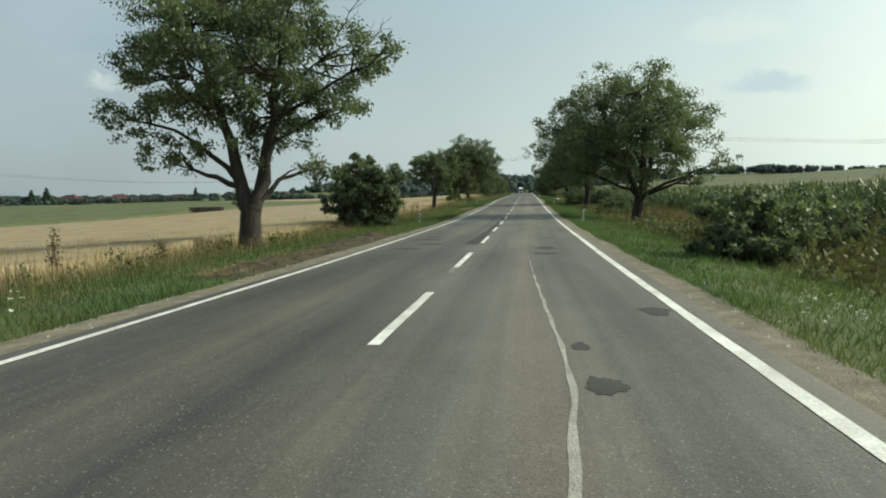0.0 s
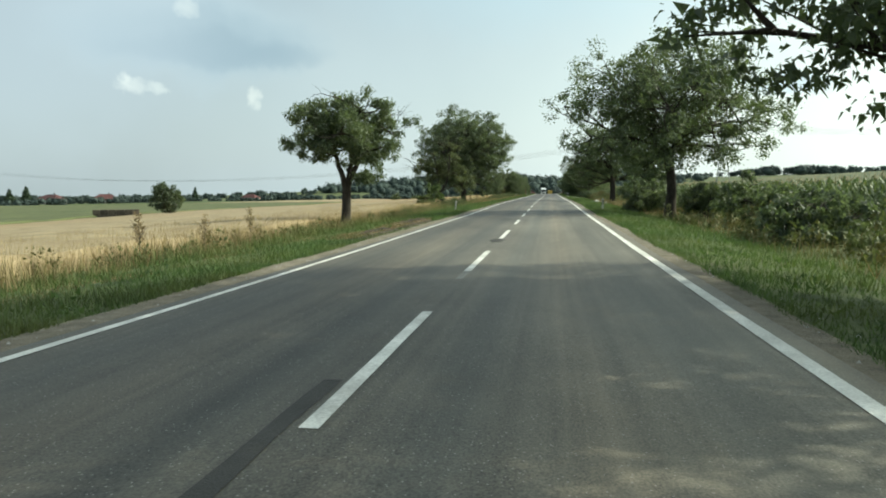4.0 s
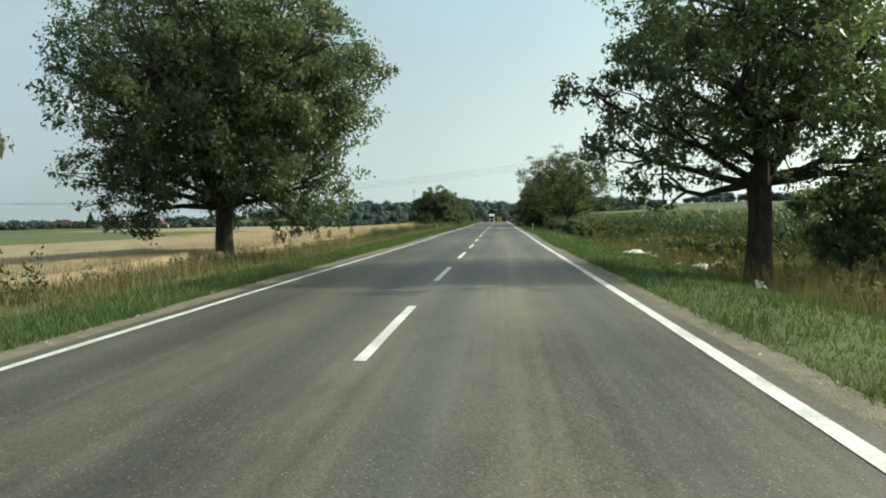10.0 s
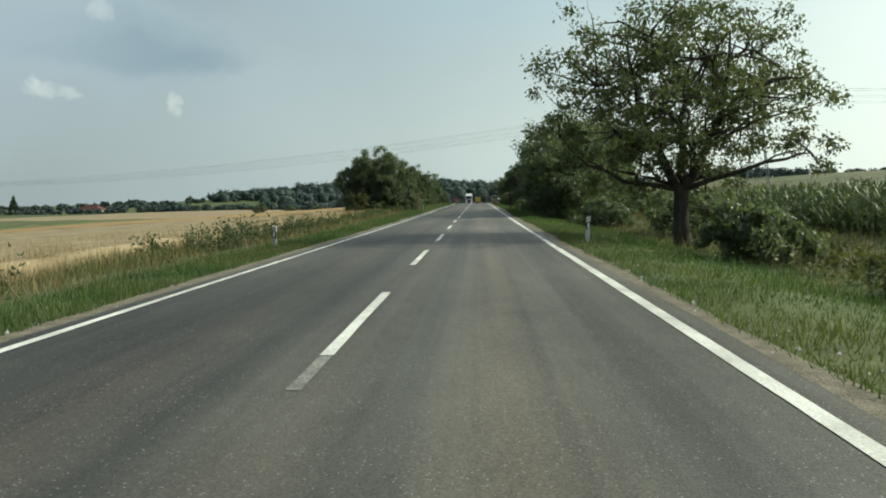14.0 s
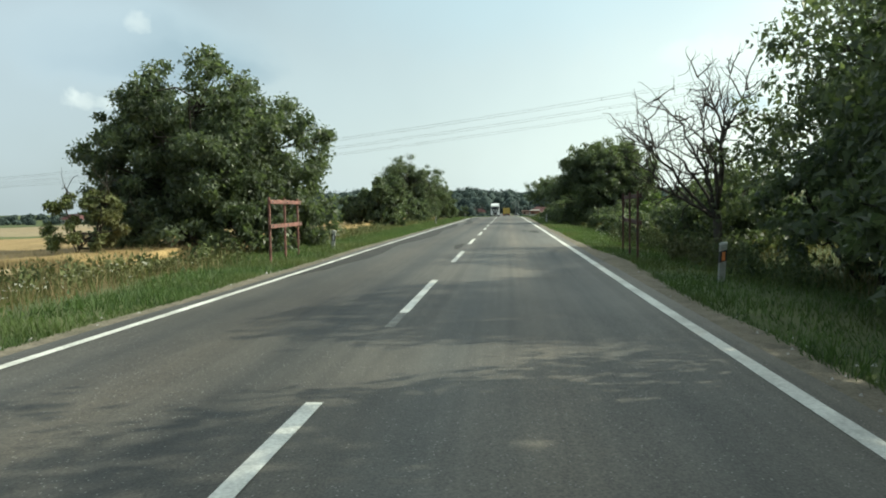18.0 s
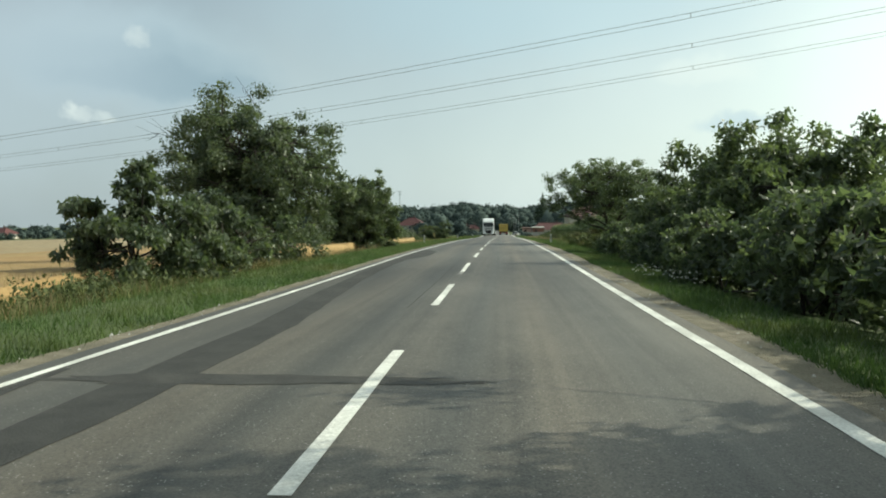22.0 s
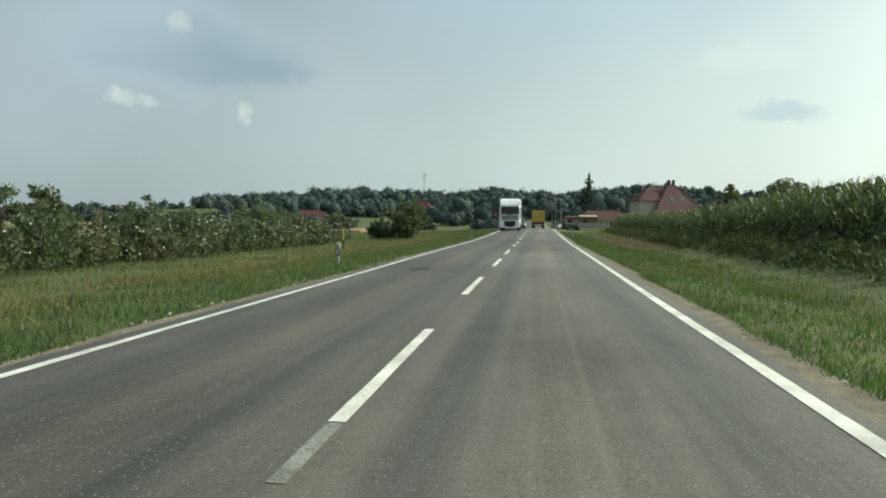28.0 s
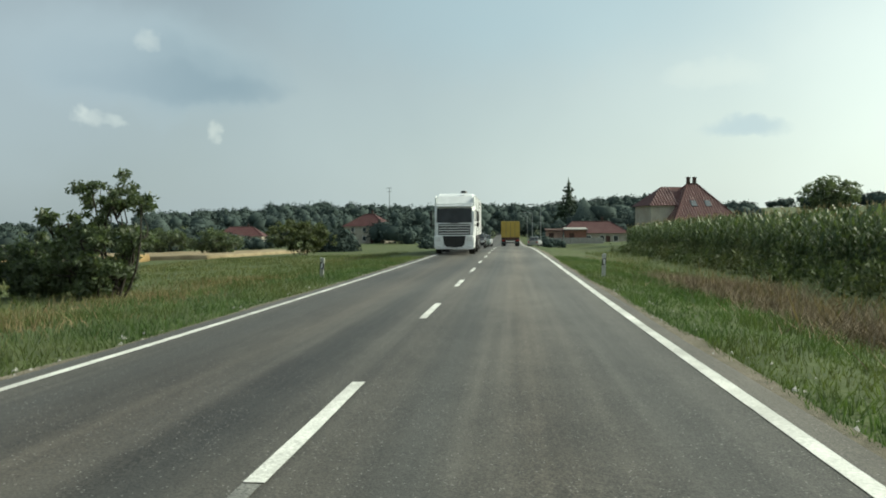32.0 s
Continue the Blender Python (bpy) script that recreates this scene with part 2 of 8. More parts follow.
def asphalt_material():
    m = bpy.data.materials.new("worn_asphalt")
    m.use_nodes = True
    nt = m.node_tree
    bs = nt.nodes["Principled BSDF"]
    pos = nt.nodes.new("ShaderNodeNewGeometry").outputs["Position"]
    sp = nt.nodes.new("ShaderNodeSeparateXYZ")
    link(nt, pos, sp.inputs[0])

    def noise_at(scale, stretch, detail=4.0):
        mp = nt.nodes.new("ShaderNodeMapping")
        mp.inputs["Scale"].default_value = stretch
        link(nt, pos, mp.inputs["Vector"])
        n = nt.nodes.new("ShaderNodeTexNoise")
        n.inputs["Scale"].default_value, n.inputs["Detail"].default_value = scale, detail
        link(nt, mp.outputs[0], n.inputs["Vector"])
        return n.outputs["Fac"]

    wander = math_node(nt, "MULTIPLY", math_node(nt, "SUBTRACT", noise_at(1.0, (0.25, 0.05, 1), 2), 0.5), 0.9)
    across = math_node(nt, "ADD", sp.outputs["X"], wander)
    mr = nt.nodes.new("ShaderNodeMapRange")
    mr.inputs["From Min"].default_value, mr.inputs["From Max"].default_value = -3.6, 3.8
    link(nt, across, mr.inputs["Value"])
    # wheel tracks and dusty strips from edge to edge
    ramp = nt.nodes.new("ShaderNodeValToRGB")
    ramp.color_ramp.interpolation = "EASE"
    tracks = ((-3.5, 0.070, 0), (-2.95, 0.074, 0.4), (-2.45, 0.058, 0.1), (-1.95, 0.068, 0.5), (-1.5, 0.086, 0.8), (-1.1, 0.078, 0.5), (-0.7, 0.056, 0), (-0.2, 0.088, 0.4), (0.3, 0.100, 0.5),
              (0.8, 0.082, 0), (1.25, 0.108, 0.5), (1.62, 0.126, 0.85), (2.0, 0.110, 0.5), (2.5, 0.090, 0.1), (3.0, 0.112, 0.2), (3.6, 0.130, 0.6))
    ramp.color_ramp.elements.remove(ramp.color_ramp.elements[1])
    for k, (x, v, brown) in enumerate(tracks):
        e = ramp.color_ramp.elements[0] if k == 0 else ramp.color_ramp.elements.new((x + 3.6) / 7.4)
        e.position = (x + 3.6) / 7.4
        e.color = (v * (0.94 + 0.10 * brown), v * (0.925 - 0.02 * brown), v * (0.83 - 0.12 * brown), 1)
    link(nt, mr.outputs[0], ramp.inputs[0])
    # surface tone made lighter and darker by stretches along the road
    along = nt.nodes.new("ShaderNodeMapRange")
    along.inputs["From Max"].default_value = 400.0
    link(nt, sp.outputs["Y"], along.inputs["Value"])
    along_tone = nt.nodes.new("ShaderNodeValToRGB")
    along_tone.color_ramp.elements.remove(along_tone.color_ramp.elements[1])
    for k, (y, v, b) in enumerate(((0, 0.86, 0.96), (26, 0.98, 0.94), (40, 1.16, 0.90), (108, 1.14, 0.92), (130, 0.88, 0.96), (168, 0.83, 0.97), (205, 0.90, 0.97), (232, 1.02, 0.97), (246, 0.94, 0.97), (330, 0.96, 0.98), (400, 1.03, 0.98))):
        e = along_tone.color_ramp.elements[0] if k == 0 else along_tone.color_ramp.elements.new(y / 400)
        e.position = y / 400
        e.color = (v * 0.5, v * 0.495, v * b * 0.5, 1)
    link(nt, along.outputs[0], along_tone.inputs[0])
    streak = noise_at(1.0, (2.4, 0.04, 1), 3)
    blotch = noise_at(0.30, (1, 0.35, 1), 6)
    fine_streak = noise_at(1.0, (9.0, 0.07, 1), 3)
    mottle = noise_at(2.6, (1, 0.5, 1), 5)
    long_wave = noise_at(0.05, (0.3, 1, 1), 3)
    grit = noise_at(70.0, (1, 0.7, 1), 3)
    pebble = noise_at(23.0, (1, 0.8, 1), 4)
    amount = math_node(nt, "ADD", math_node(nt, "MULTIPLY", math_node(nt, "SUBTRACT", streak, 0.5), 1.0), math_node(nt, "MULTIPLY", math_node(nt, "SUBTRACT", blotch, 0.5), 2.1))
    amount = math_node(nt, "ADD", amount, math_node(nt, "MULTIPLY", math_node(nt, "SUBTRACT", long_wave, 0.5), 0.8))
    amount = math_node(nt, "ADD", amount, math_node(nt, "MULTIPLY", math_node(nt, "SUBTRACT", fine_streak, 0.5), 0.7))
    amount = math_node(nt, "ADD", amount, math_node(nt, "MULTIPLY", math_node(nt, "SUBTRACT", mottle, 0.5), 0.55))
    g = math_node(nt, "ADD", math_node(nt, "MULTIPLY", math_node(nt, "SUBTRACT", grit, 0.5), 2.0),
                  math_node(nt, "MULTIPLY", math_node(nt, "SUBTRACT", pebble, 0.5), 0.55))
    bright = math_node(nt, "MAXIMUM", math_node(nt, "ADD", math_node(nt, "ADD", g, amount), 1.0), 0.25)
    col = mix_col(nt, 1.0, mix_col(nt, 1.0, ramp.outputs[0], along_tone.outputs[0], "MULTIPLY"), math_node(nt, "MULTIPLY", bright, 1.64), "MULTIPLY")
    # scattered pale stones worn bare in the surface
    stones = nt.nodes.new("ShaderNodeTexVoronoi")
    stones.inputs["Scale"].default_value = 27.0
    link(nt, pos, stones.inputs["Vector"])
    sr_ = nt.nodes.new("ShaderNodeMapRange")
    sr_.inputs["From Min"].default_value, sr_.inputs["From Max"].default_value = 0.20, 0.12
    link(nt, stones.outputs["Distance"], sr_.inputs["Value"])
    some = math_node(nt, "GREATER_THAN", noise_at(9.0, (1, 1, 1), 2), 0.49)
    col = mix_col(nt, math_node(nt, "MULTIPLY", math_node(nt, "MULTIPLY", sr_.outputs[0], some), 0.6), col, (0.34, 0.33, 0.31))
    link(nt, col, bs.inputs["Base Color"])
    bs.inputs["Roughness"].default_value = 0.66
    bs.inputs["Specular IOR Level"].default_value = 0.5
    b = nt.nodes.new("ShaderNodeBump")
    b.inputs["Strength"].default_value, b.inputs["Distance"].default_value = 0.3, 0.004
    link(nt, g, b.inputs["Height"])
    link(nt, b.outputs[0], bs.inputs["Normal"])
    return m


M_ASPHALT = asphalt_material()
M_PATCH = material("tar_patch", (0.024, 0.0235, 0.022), (0.046, 0.045, 0.041), 3, rough=0.75, fine=70, fine_amount=0.3, bump=0.4, third=(0.064, 0.062, 0.056), third_scale=0.8, third_amount=0.5)
M_PATCH_SOFT = material("worn_tar_patch", (0.030, 0.029, 0.027), (0.058, 0.056, 0.051), 3, rough=0.75, fine=70, fine_amount=0.35, bump=0.4)
M_SCAR = material("pale_scar", (0.17, 0.16, 0.14), (0.36, 0.345, 0.31), 3, rough=0.8, fine=70, fine_amount=0.4, bump=0.4)
M_SPRAY = material("sprayed_orange", (0.12, 0.085, 0.070), (0.38, 0.18, 0.13), 6, rough=0.7, fine=60, fine_amount=0.7, bump=0.2)
M_PATCH_PALE = material("pale_patch", (0.105, 0.100, 0.090), (0.165, 0.158, 0.142), 3, rough=0.8, fine=70, fine_amount=0.3, bump=0.4)
M_LINE = material("road_paint", (0.40, 0.40, 0.37), (0.78, 0.78, 0.73), 2.0, rough=0.65, fine=38, fine_amount=0.35, bump=0.2, third=(0.28, 0.27, 0.25), third_scale=0.9, third_amount=0.4)
M_GHOST = material("faded_paint", (0.10, 0.10, 0.092), (0.26, 0.26, 0.24), 3.0, rough=0.7, fine=45, fine_amount=0.5, bump=0.2)
M_GRAVEL = material("dusty_shoulder", (0.10, 0.088, 0.066), (0.235, 0.205, 0.155), 4.0, rough=0.95, fine=45, fine_amount=0.4, bump=0.8, third=(0.10, 0.095, 0.06), third_scale=1.2, third_amount=0.5)
M_GROUND = material("grassy_ground", (0.040, 0.058, 0.020), (0.088, 0.112, 0.040), 1.6, rough=0.95, fine=14, fine_amount=0.5, bump=1.0, third=(0.125, 0.105, 0.052), third_scale=0.13, third_amount=0.30)
M_GRASS = material("verge_grass", (0.036, 0.066, 0.022), (0.094, 0.146, 0.050), 0.8, rough=0.6, fine=5, fine_amount=0.2, bump=0, island=0.9, through_light=0.36, third=(0.135, 0.120, 0.054), third_scale=0.35, third_amount=0.45)
M_RANK = material("rank_grass", (0.050, 0.070, 0.022), (0.135, 0.160, 0.062), 0.6, rough=0.7, fine=5, fine_amount=0.2, bump=0, island=0.9, through_light=0.3, third=(0.19, 0.155, 0.080), third_scale=0.30, third_amount=0.45)
M_DRY = material("dry_grass", (0.12, 0.085, 0.048), (0.31, 0.235, 0.14), 0.7, rough=0.8, fine=6, fine_amount=0.2, bump=0, island=0.9, through_light=0.2, third=(0.09, 0.10, 0.035), third_scale=0.3, third_amount=0.6)
M_WHEAT = material("ripe_wheat", (0.165, 0.126, 0.070), (0.320, 0.262, 0.165), 0.6, rough=0.85, fine=9, fine_amount=0.35, bump=1.0, third=(0.235, 0.165, 0.085), third_scale=0.022, third_amount=0.6)
M_WHEAT_GOLD = material("golden_wheat", (0.185, 0.125, 0.052), (0.345, 0.245, 0.112), 0.6, rough=0.85, fine=9, fine_amount=0.35, bump=1.0, third=(0.270, 0.165, 0.070), third_scale=0.022, third_amount=0.6)
M_WHEAT_STALK = material("wheat_stalks", (0.19, 0.135, 0.064), (0.43, 0.34, 0.19), 0.6, rough=0.8, fine=9, fine_amount=0.2, bump=0, island=0.8, through_light=0.2)
M_GREEN_CROP = material("green_crop", (0.050, 0.062, 0.025), (0.108, 0.120, 0.048), 0.25, rough=0.9, fine=3, fine_amount=0.4, bump=1.0)
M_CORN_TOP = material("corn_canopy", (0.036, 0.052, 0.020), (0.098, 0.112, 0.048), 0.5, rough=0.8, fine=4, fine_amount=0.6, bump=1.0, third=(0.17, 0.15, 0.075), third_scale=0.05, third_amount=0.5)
M_CORN = material("corn_leaves", (0.050, 0.078, 0.036), (0.148, 0.186, 0.086), 2.0, rough=0.5, fine=9, fine_amount=0.2, bump=0, island=0.8, through_light=0.28, spec=0.3)
M_TASSEL = material("corn_tassels", (0.22, 0.17, 0.08), (0.42, 0.34, 0.18), 3, rough=0.8, bump=0, island=0.6)
M_LEAF = material("walnut_leaves", (0.044, 0.062, 0.036), (0.128, 0.158, 0.086), 0.55, rough=0.46, fine=3, fine_amount=0.15, bump=0, island=0.8, through_light=0.46, spec=0.5)
M_LEAF_DARK = material("dark_leaves", (0.042, 0.060, 0.040), (0.124, 0.150, 0.090), 0.6, rough=0.46, fine=3, fine_amount=0.15, bump=0, island=0.75, through_light=0.50, spec=0.5)
M_LEAF_BRIGHT = material("bright_leaves", (0.040, 0.072, 0.020), (0.140, 0.185, 0.055), 0.7, rough=0.5, fine=3, fine_amount=0.15, bump=0, island=0.85, through_light=0.33, spec=0.4)
M_LEAF_DRYISH = material("thin_olive_leaves", (0.044, 0.058, 0.030), (0.125, 0.140, 0.072), 0.7, rough=0.55, fine=3, fine_amount=0.15, bump=0, island=0.8, through_light=0.40)
M_WEED = material("rough_weeds", (0.045, 0.062, 0.024), (0.135, 0.155, 0.062), 0.5, rough=0.7, fine=3, fine_amount=0.2, bump=0, island=0.9, through_light=0.2, third=(0.16, 0.115, 0.060), third_scale=0.25, third_amount=0.6)
M_WEED_DARK = material("dark_rough_weeds", (0.034, 0.050, 0.023), (0.100, 0.126, 0.056), 0.5, rough=0.75, fine=3, fine_amount=0.2, bump=0, island=0.9, through_light=0.2, third=(0.085, 0.070, 0.038), third_scale=0.25, third_amount=0.5)
M_FLOWER = material("white_umbels", (0.55, 0.56, 0.48), (0.80, 0.80, 0.72), 2, rough=0.8, bump=0, island=0.6)
# bluish, low-contrast base: distance haze is put into the foliage colour
M_FAR_WOOD_HAZED = material("hazed_far_woods", (0.046, 0.064, 0.060), (0.064, 0.084, 0.076), 0.03, rough=0.95, fine=0.4, fine_amount=0.2, bump=0, island=0.3, spec=0.1)
M_BARK = material("grey_bark", (0.018, 0.015, 0.012), (0.065, 0.056, 0.046), 7, (1, 1, 0.25), rough=0.95, fine=40, fine_amount=0.4, bump=0.9, world_space=False)
M_DEADWOOD = material("dead_branches", (0.036, 0.031, 0.027), (0.095, 0.084, 0.073), 8, rough=0.95, fine=40, bump=0.5, world_space=False)
M_WHITE_PLASTIC = material("weathered_white_plastic", (0.60, 0.60, 0.57), (0.80, 0.80, 0.77), 4, rough=0.5, fine=30, fine_amount=0.15, bump=0.1, world_space=False)
M_POST = material("weathered_post", (0.34, 0.345, 0.33), (0.52, 0.525, 0.50), 4, rough=0.6, fine=30, fine_amount=0.25, bump=0.1, world_space=False, per_object=0.4)
# darker copy of the post plastic, with shade put into its colour
M_POST_SHADED = material("shaded_post", (0.22, 0.225, 0.20), (0.36, 0.365, 0.33), 4, rough=0.7, fine=30, fine_amount=0.3, bump=0.1, world_space=False, per_object=0.4)
M_BLACK_PLASTIC = material("black_plastic", (0.012, 0.012, 0.012), (0.03, 0.03, 0.03), 6, rough=0.5, bump=0.1, world_space=False)
M_REFLECT = material("post_reflector", (0.55, 0.56, 0.58), (0.75, 0.76, 0.78), 40, rough=0.25, bump=0.2, world_space=False, spec=0.7)
M_REFLECT_ORANGE = material("orange_reflector", (0.55, 0.17, 0.06), (0.75, 0.28, 0.10), 40, rough=0.25, bump=0.2, world_space=False, spec=0.7)
M_RUST = material("red_oxide_steel", (0.11, 0.048, 0.040), (0.27, 0.130, 0.105), 5, rough=0.75, fine=40, fine_amount=0.35, bump=0.4, third=(0.09, 0.055, 0.042), third_scale=3, third_amount=0.7, world_space=False)
# dark steel of doors; on the right sign frame it holds painted shade
M_DARK_OR_SHADED_RUST = material("dark_or_shaded_steel", (0.030, 0.022, 0.020), (0.11, 0.055, 0.042), 5, rough=0.8, fine=40, bump=0.4, world_space=False)
M_STEEL = material("galvanised_steel", (0.16, 0.175, 0.18), (0.30, 0.32, 0.33), 4, rough=0.5, fine=30, bump=0.1, metal=0.5, world_space=False)
M_CABLE = material("aluminium_cable", (0.14, 0.145, 0.15), (0.24, 0.245, 0.25), 2, rough=0.5, bump=0, metal=0.5)
M_INSULATOR = material("dark_insulators", (0.03, 0.035, 0.035), (0.08, 0.085, 0.085), 8, rough=0.35, bump=0, world_space=False)
M_WHITE_PAINT = material("white_truck_paint", (0.62, 0.64, 0.64), (0.78, 0.79, 0.79), 1.5, rough=0.35, fine=8, fine_amount=0.1, bump=0.02, world_space=False, spec=0.5)
M_DARK_GLASS = material("dark_windscreen", (0.012, 0.014, 0.016), (0.03, 0.034, 0.038), 2, rough=0.12, bump=0, world_space=False, spec=0.35)
M_GREY_TRIM = material("grey_trim", (0.05, 0.05, 0.052), (0.12, 0.12, 0.122), 6, rough=0.55, bump=0.1, world_space=False)
M_RUBBER = material("tyre_rubber", (0.012, 0.012, 0.012), (0.035, 0.034, 0.032), 8, rough=0.85, bump=0.3, world_space=False)
M_YELLOW = material("yellow_tarpaulin", (0.33, 0.23, 0.045), (0.48, 0.35, 0.085), 1.2, rough=0.6, fine=12, bump=0.2, world_space=False)
M_CAR_DARK = material("dark_green_car_paint", (0.012, 0.03, 0.028), (0.03, 0.055, 0.05), 2, rough=0.25, bump=0, world_space=False, spec=0.6)
M_CAR_GREY = material("grey_car_paint", (0.22, 0.23, 0.24), (0.38, 0.39, 0.40), 2, rough=0.3, bump=0, world_space=False, spec=0.6)
M_CAR_BLACK = material("black_car_paint", (0.012, 0.012, 0.014), (0.035, 0.035, 0.04), 2, rough=0.25, bump=0, world_space=False, spec=0.6)
M_LAMP_GLASS = material("lamp_glass", (0.55, 0.56, 0.56), (0.8, 0.8, 0.8), 20, rough=0.15, bump=0, world_space=False, spec=0.8)
M_RED_LAMP = material("red_lamp", (0.35, 0.02, 0.015), (0.5, 0.04, 0.03), 20, rough=0.2, bump=0, world_space=False, spec=0.7)
M_ROOF = material("red_clay_tiles", (0.042, 0.017, 0.019), (0.098, 0.038, 0.038), 2.5, rough=0.8, fine=18, fine_amount=0.4, bump=0.5, third=(0.085, 0.048, 0.046), third_scale=0.5, third_amount=0.5, world_space=False, per_object=0.5)
M_ROOF_RIB = material("pale_tile_ridges", (0.20, 0.13, 0.125), (0.34, 0.24, 0.225), 3, rough=0.75, fine=18, bump=0.4, world_space=False)
M_PLASTER = material("pale_plaster", (0.30, 0.275, 0.23), (0.48, 0.445, 0.38), 1.2, rough=0.9, fine=14, fine_amount=0.25, bump=0.3, third=(0.36, 0.30, 0.25), third_scale=0.5, third_amount=0.4, world_space=False, per_object=0.5)
M_PINK = material("salmon_plaster", (0.34, 0.215, 0.17), (0.46, 0.31, 0.25), 1.2, rough=0.9, fine=14, bump=0.3, world_space=False)
M_BRICK = material("red_brick", (0.17, 0.085, 0.065), (0.28, 0.145, 0.11), 4, rough=0.9, fine=30, bump=0.4, world_space=False)
M_CHIMNEY = material("sooty_brick", (0.040, 0.030, 0.027), (0.105, 0.070, 0.060), 5, rough=0.9, fine=30, bump=0.4, world_space=False)
M_WINDOW = material("window_glass", (0.02, 0.024, 0.03), (0.06, 0.07, 0.08), 1, rough=0.1, bump=0, world_space=False, spec=0.9)
M_FRAME_WHITE = material("white_window_frame", (0.6, 0.6, 0.58), (0.78, 0.78, 0.75), 5, rough=0.5, bump=0.05, world_space=False)
M_BALE = material("weathered_bales", (0.055, 0.045, 0.035), (0.16, 0.13, 0.095), 3, rough=0.95, fine=30, fine_amount=0.5, bump=0.9, world_space=False, per_object=0.6)
M_SPRUCE = material("spruce_needles", (0.012, 0.026, 0.014), (0.045, 0.07, 0.035), 1, rough=0.7, bump=0, island=0.7)
M_YELLOW_PAINT = material("yellow_marker_paint", (0.38, 0.31, 0.10), (0.52, 0.44, 0.18), 8, rough=0.5, bump=0.05, world_space=False)
M_STONE = material("grey_concrete", (0.22, 0.215, 0.20), (0.40, 0.39, 0.365), 3, rough=0.9, fine=30, bump=0.4, world_space=False)

M_EARTH = material("dug_earth", (0.022, 0.017, 0.012), (0.075, 0.060, 0.042), 3, rough=0.95, fine=25, fine_amount=0.4, bump=0.9)
M_DEADBRUSH = material("dead_brush", (0.13, 0.10, 0.065), (0.32, 0.25, 0.17), 1, rough=0.9, bump=0, island=0.9)

# ---------------------------------------------------------------- mesh helpers
rng = np.random.default_rng(11)


def fast_mesh(name, verts, faces, mat, smooth=False):
    """A mesh from numpy arrays; all faces have the same number of corners."""
    verts = np.asarray(verts, dtype=np.float32).reshape(-1, 3)
    faces = np.asarray(faces, dtype=np.int32)
    me = bpy.data.meshes.new(name)
    n, k = faces.shape
    me.vertices.add(len(verts))
    me.vertices.foreach_set("co", verts.ravel())
    me.loops.add(n * k)
    me.loops.foreach_set("vertex_index", faces.ravel())
    me.polygons.add(n)
    me.polygons.foreach_set("loop_start", np.arange(n, dtype=np.int32) * k)
    if smooth:
        me.polygons.foreach_set("use_smooth", np.ones(n, dtype=bool))
    me.update(calc_edges=True)
    me.materials.append(mat)
    return me


def thing(name, label, category, loc=(0, 0, 0), group="", turn=0.0, kind=""):
    ob = new(name)
    ob.empty_display_size = 0.3
    ob.matrix_basis = pose(*loc, 0, 0, turn)
    return tagged(ob, label, category, group, kind)


def put(name, me, parent, label="", kind=""):
    ob = new(name, me)
    ob.parent = parent
    return tagged(ob, label=label, kind=kind)


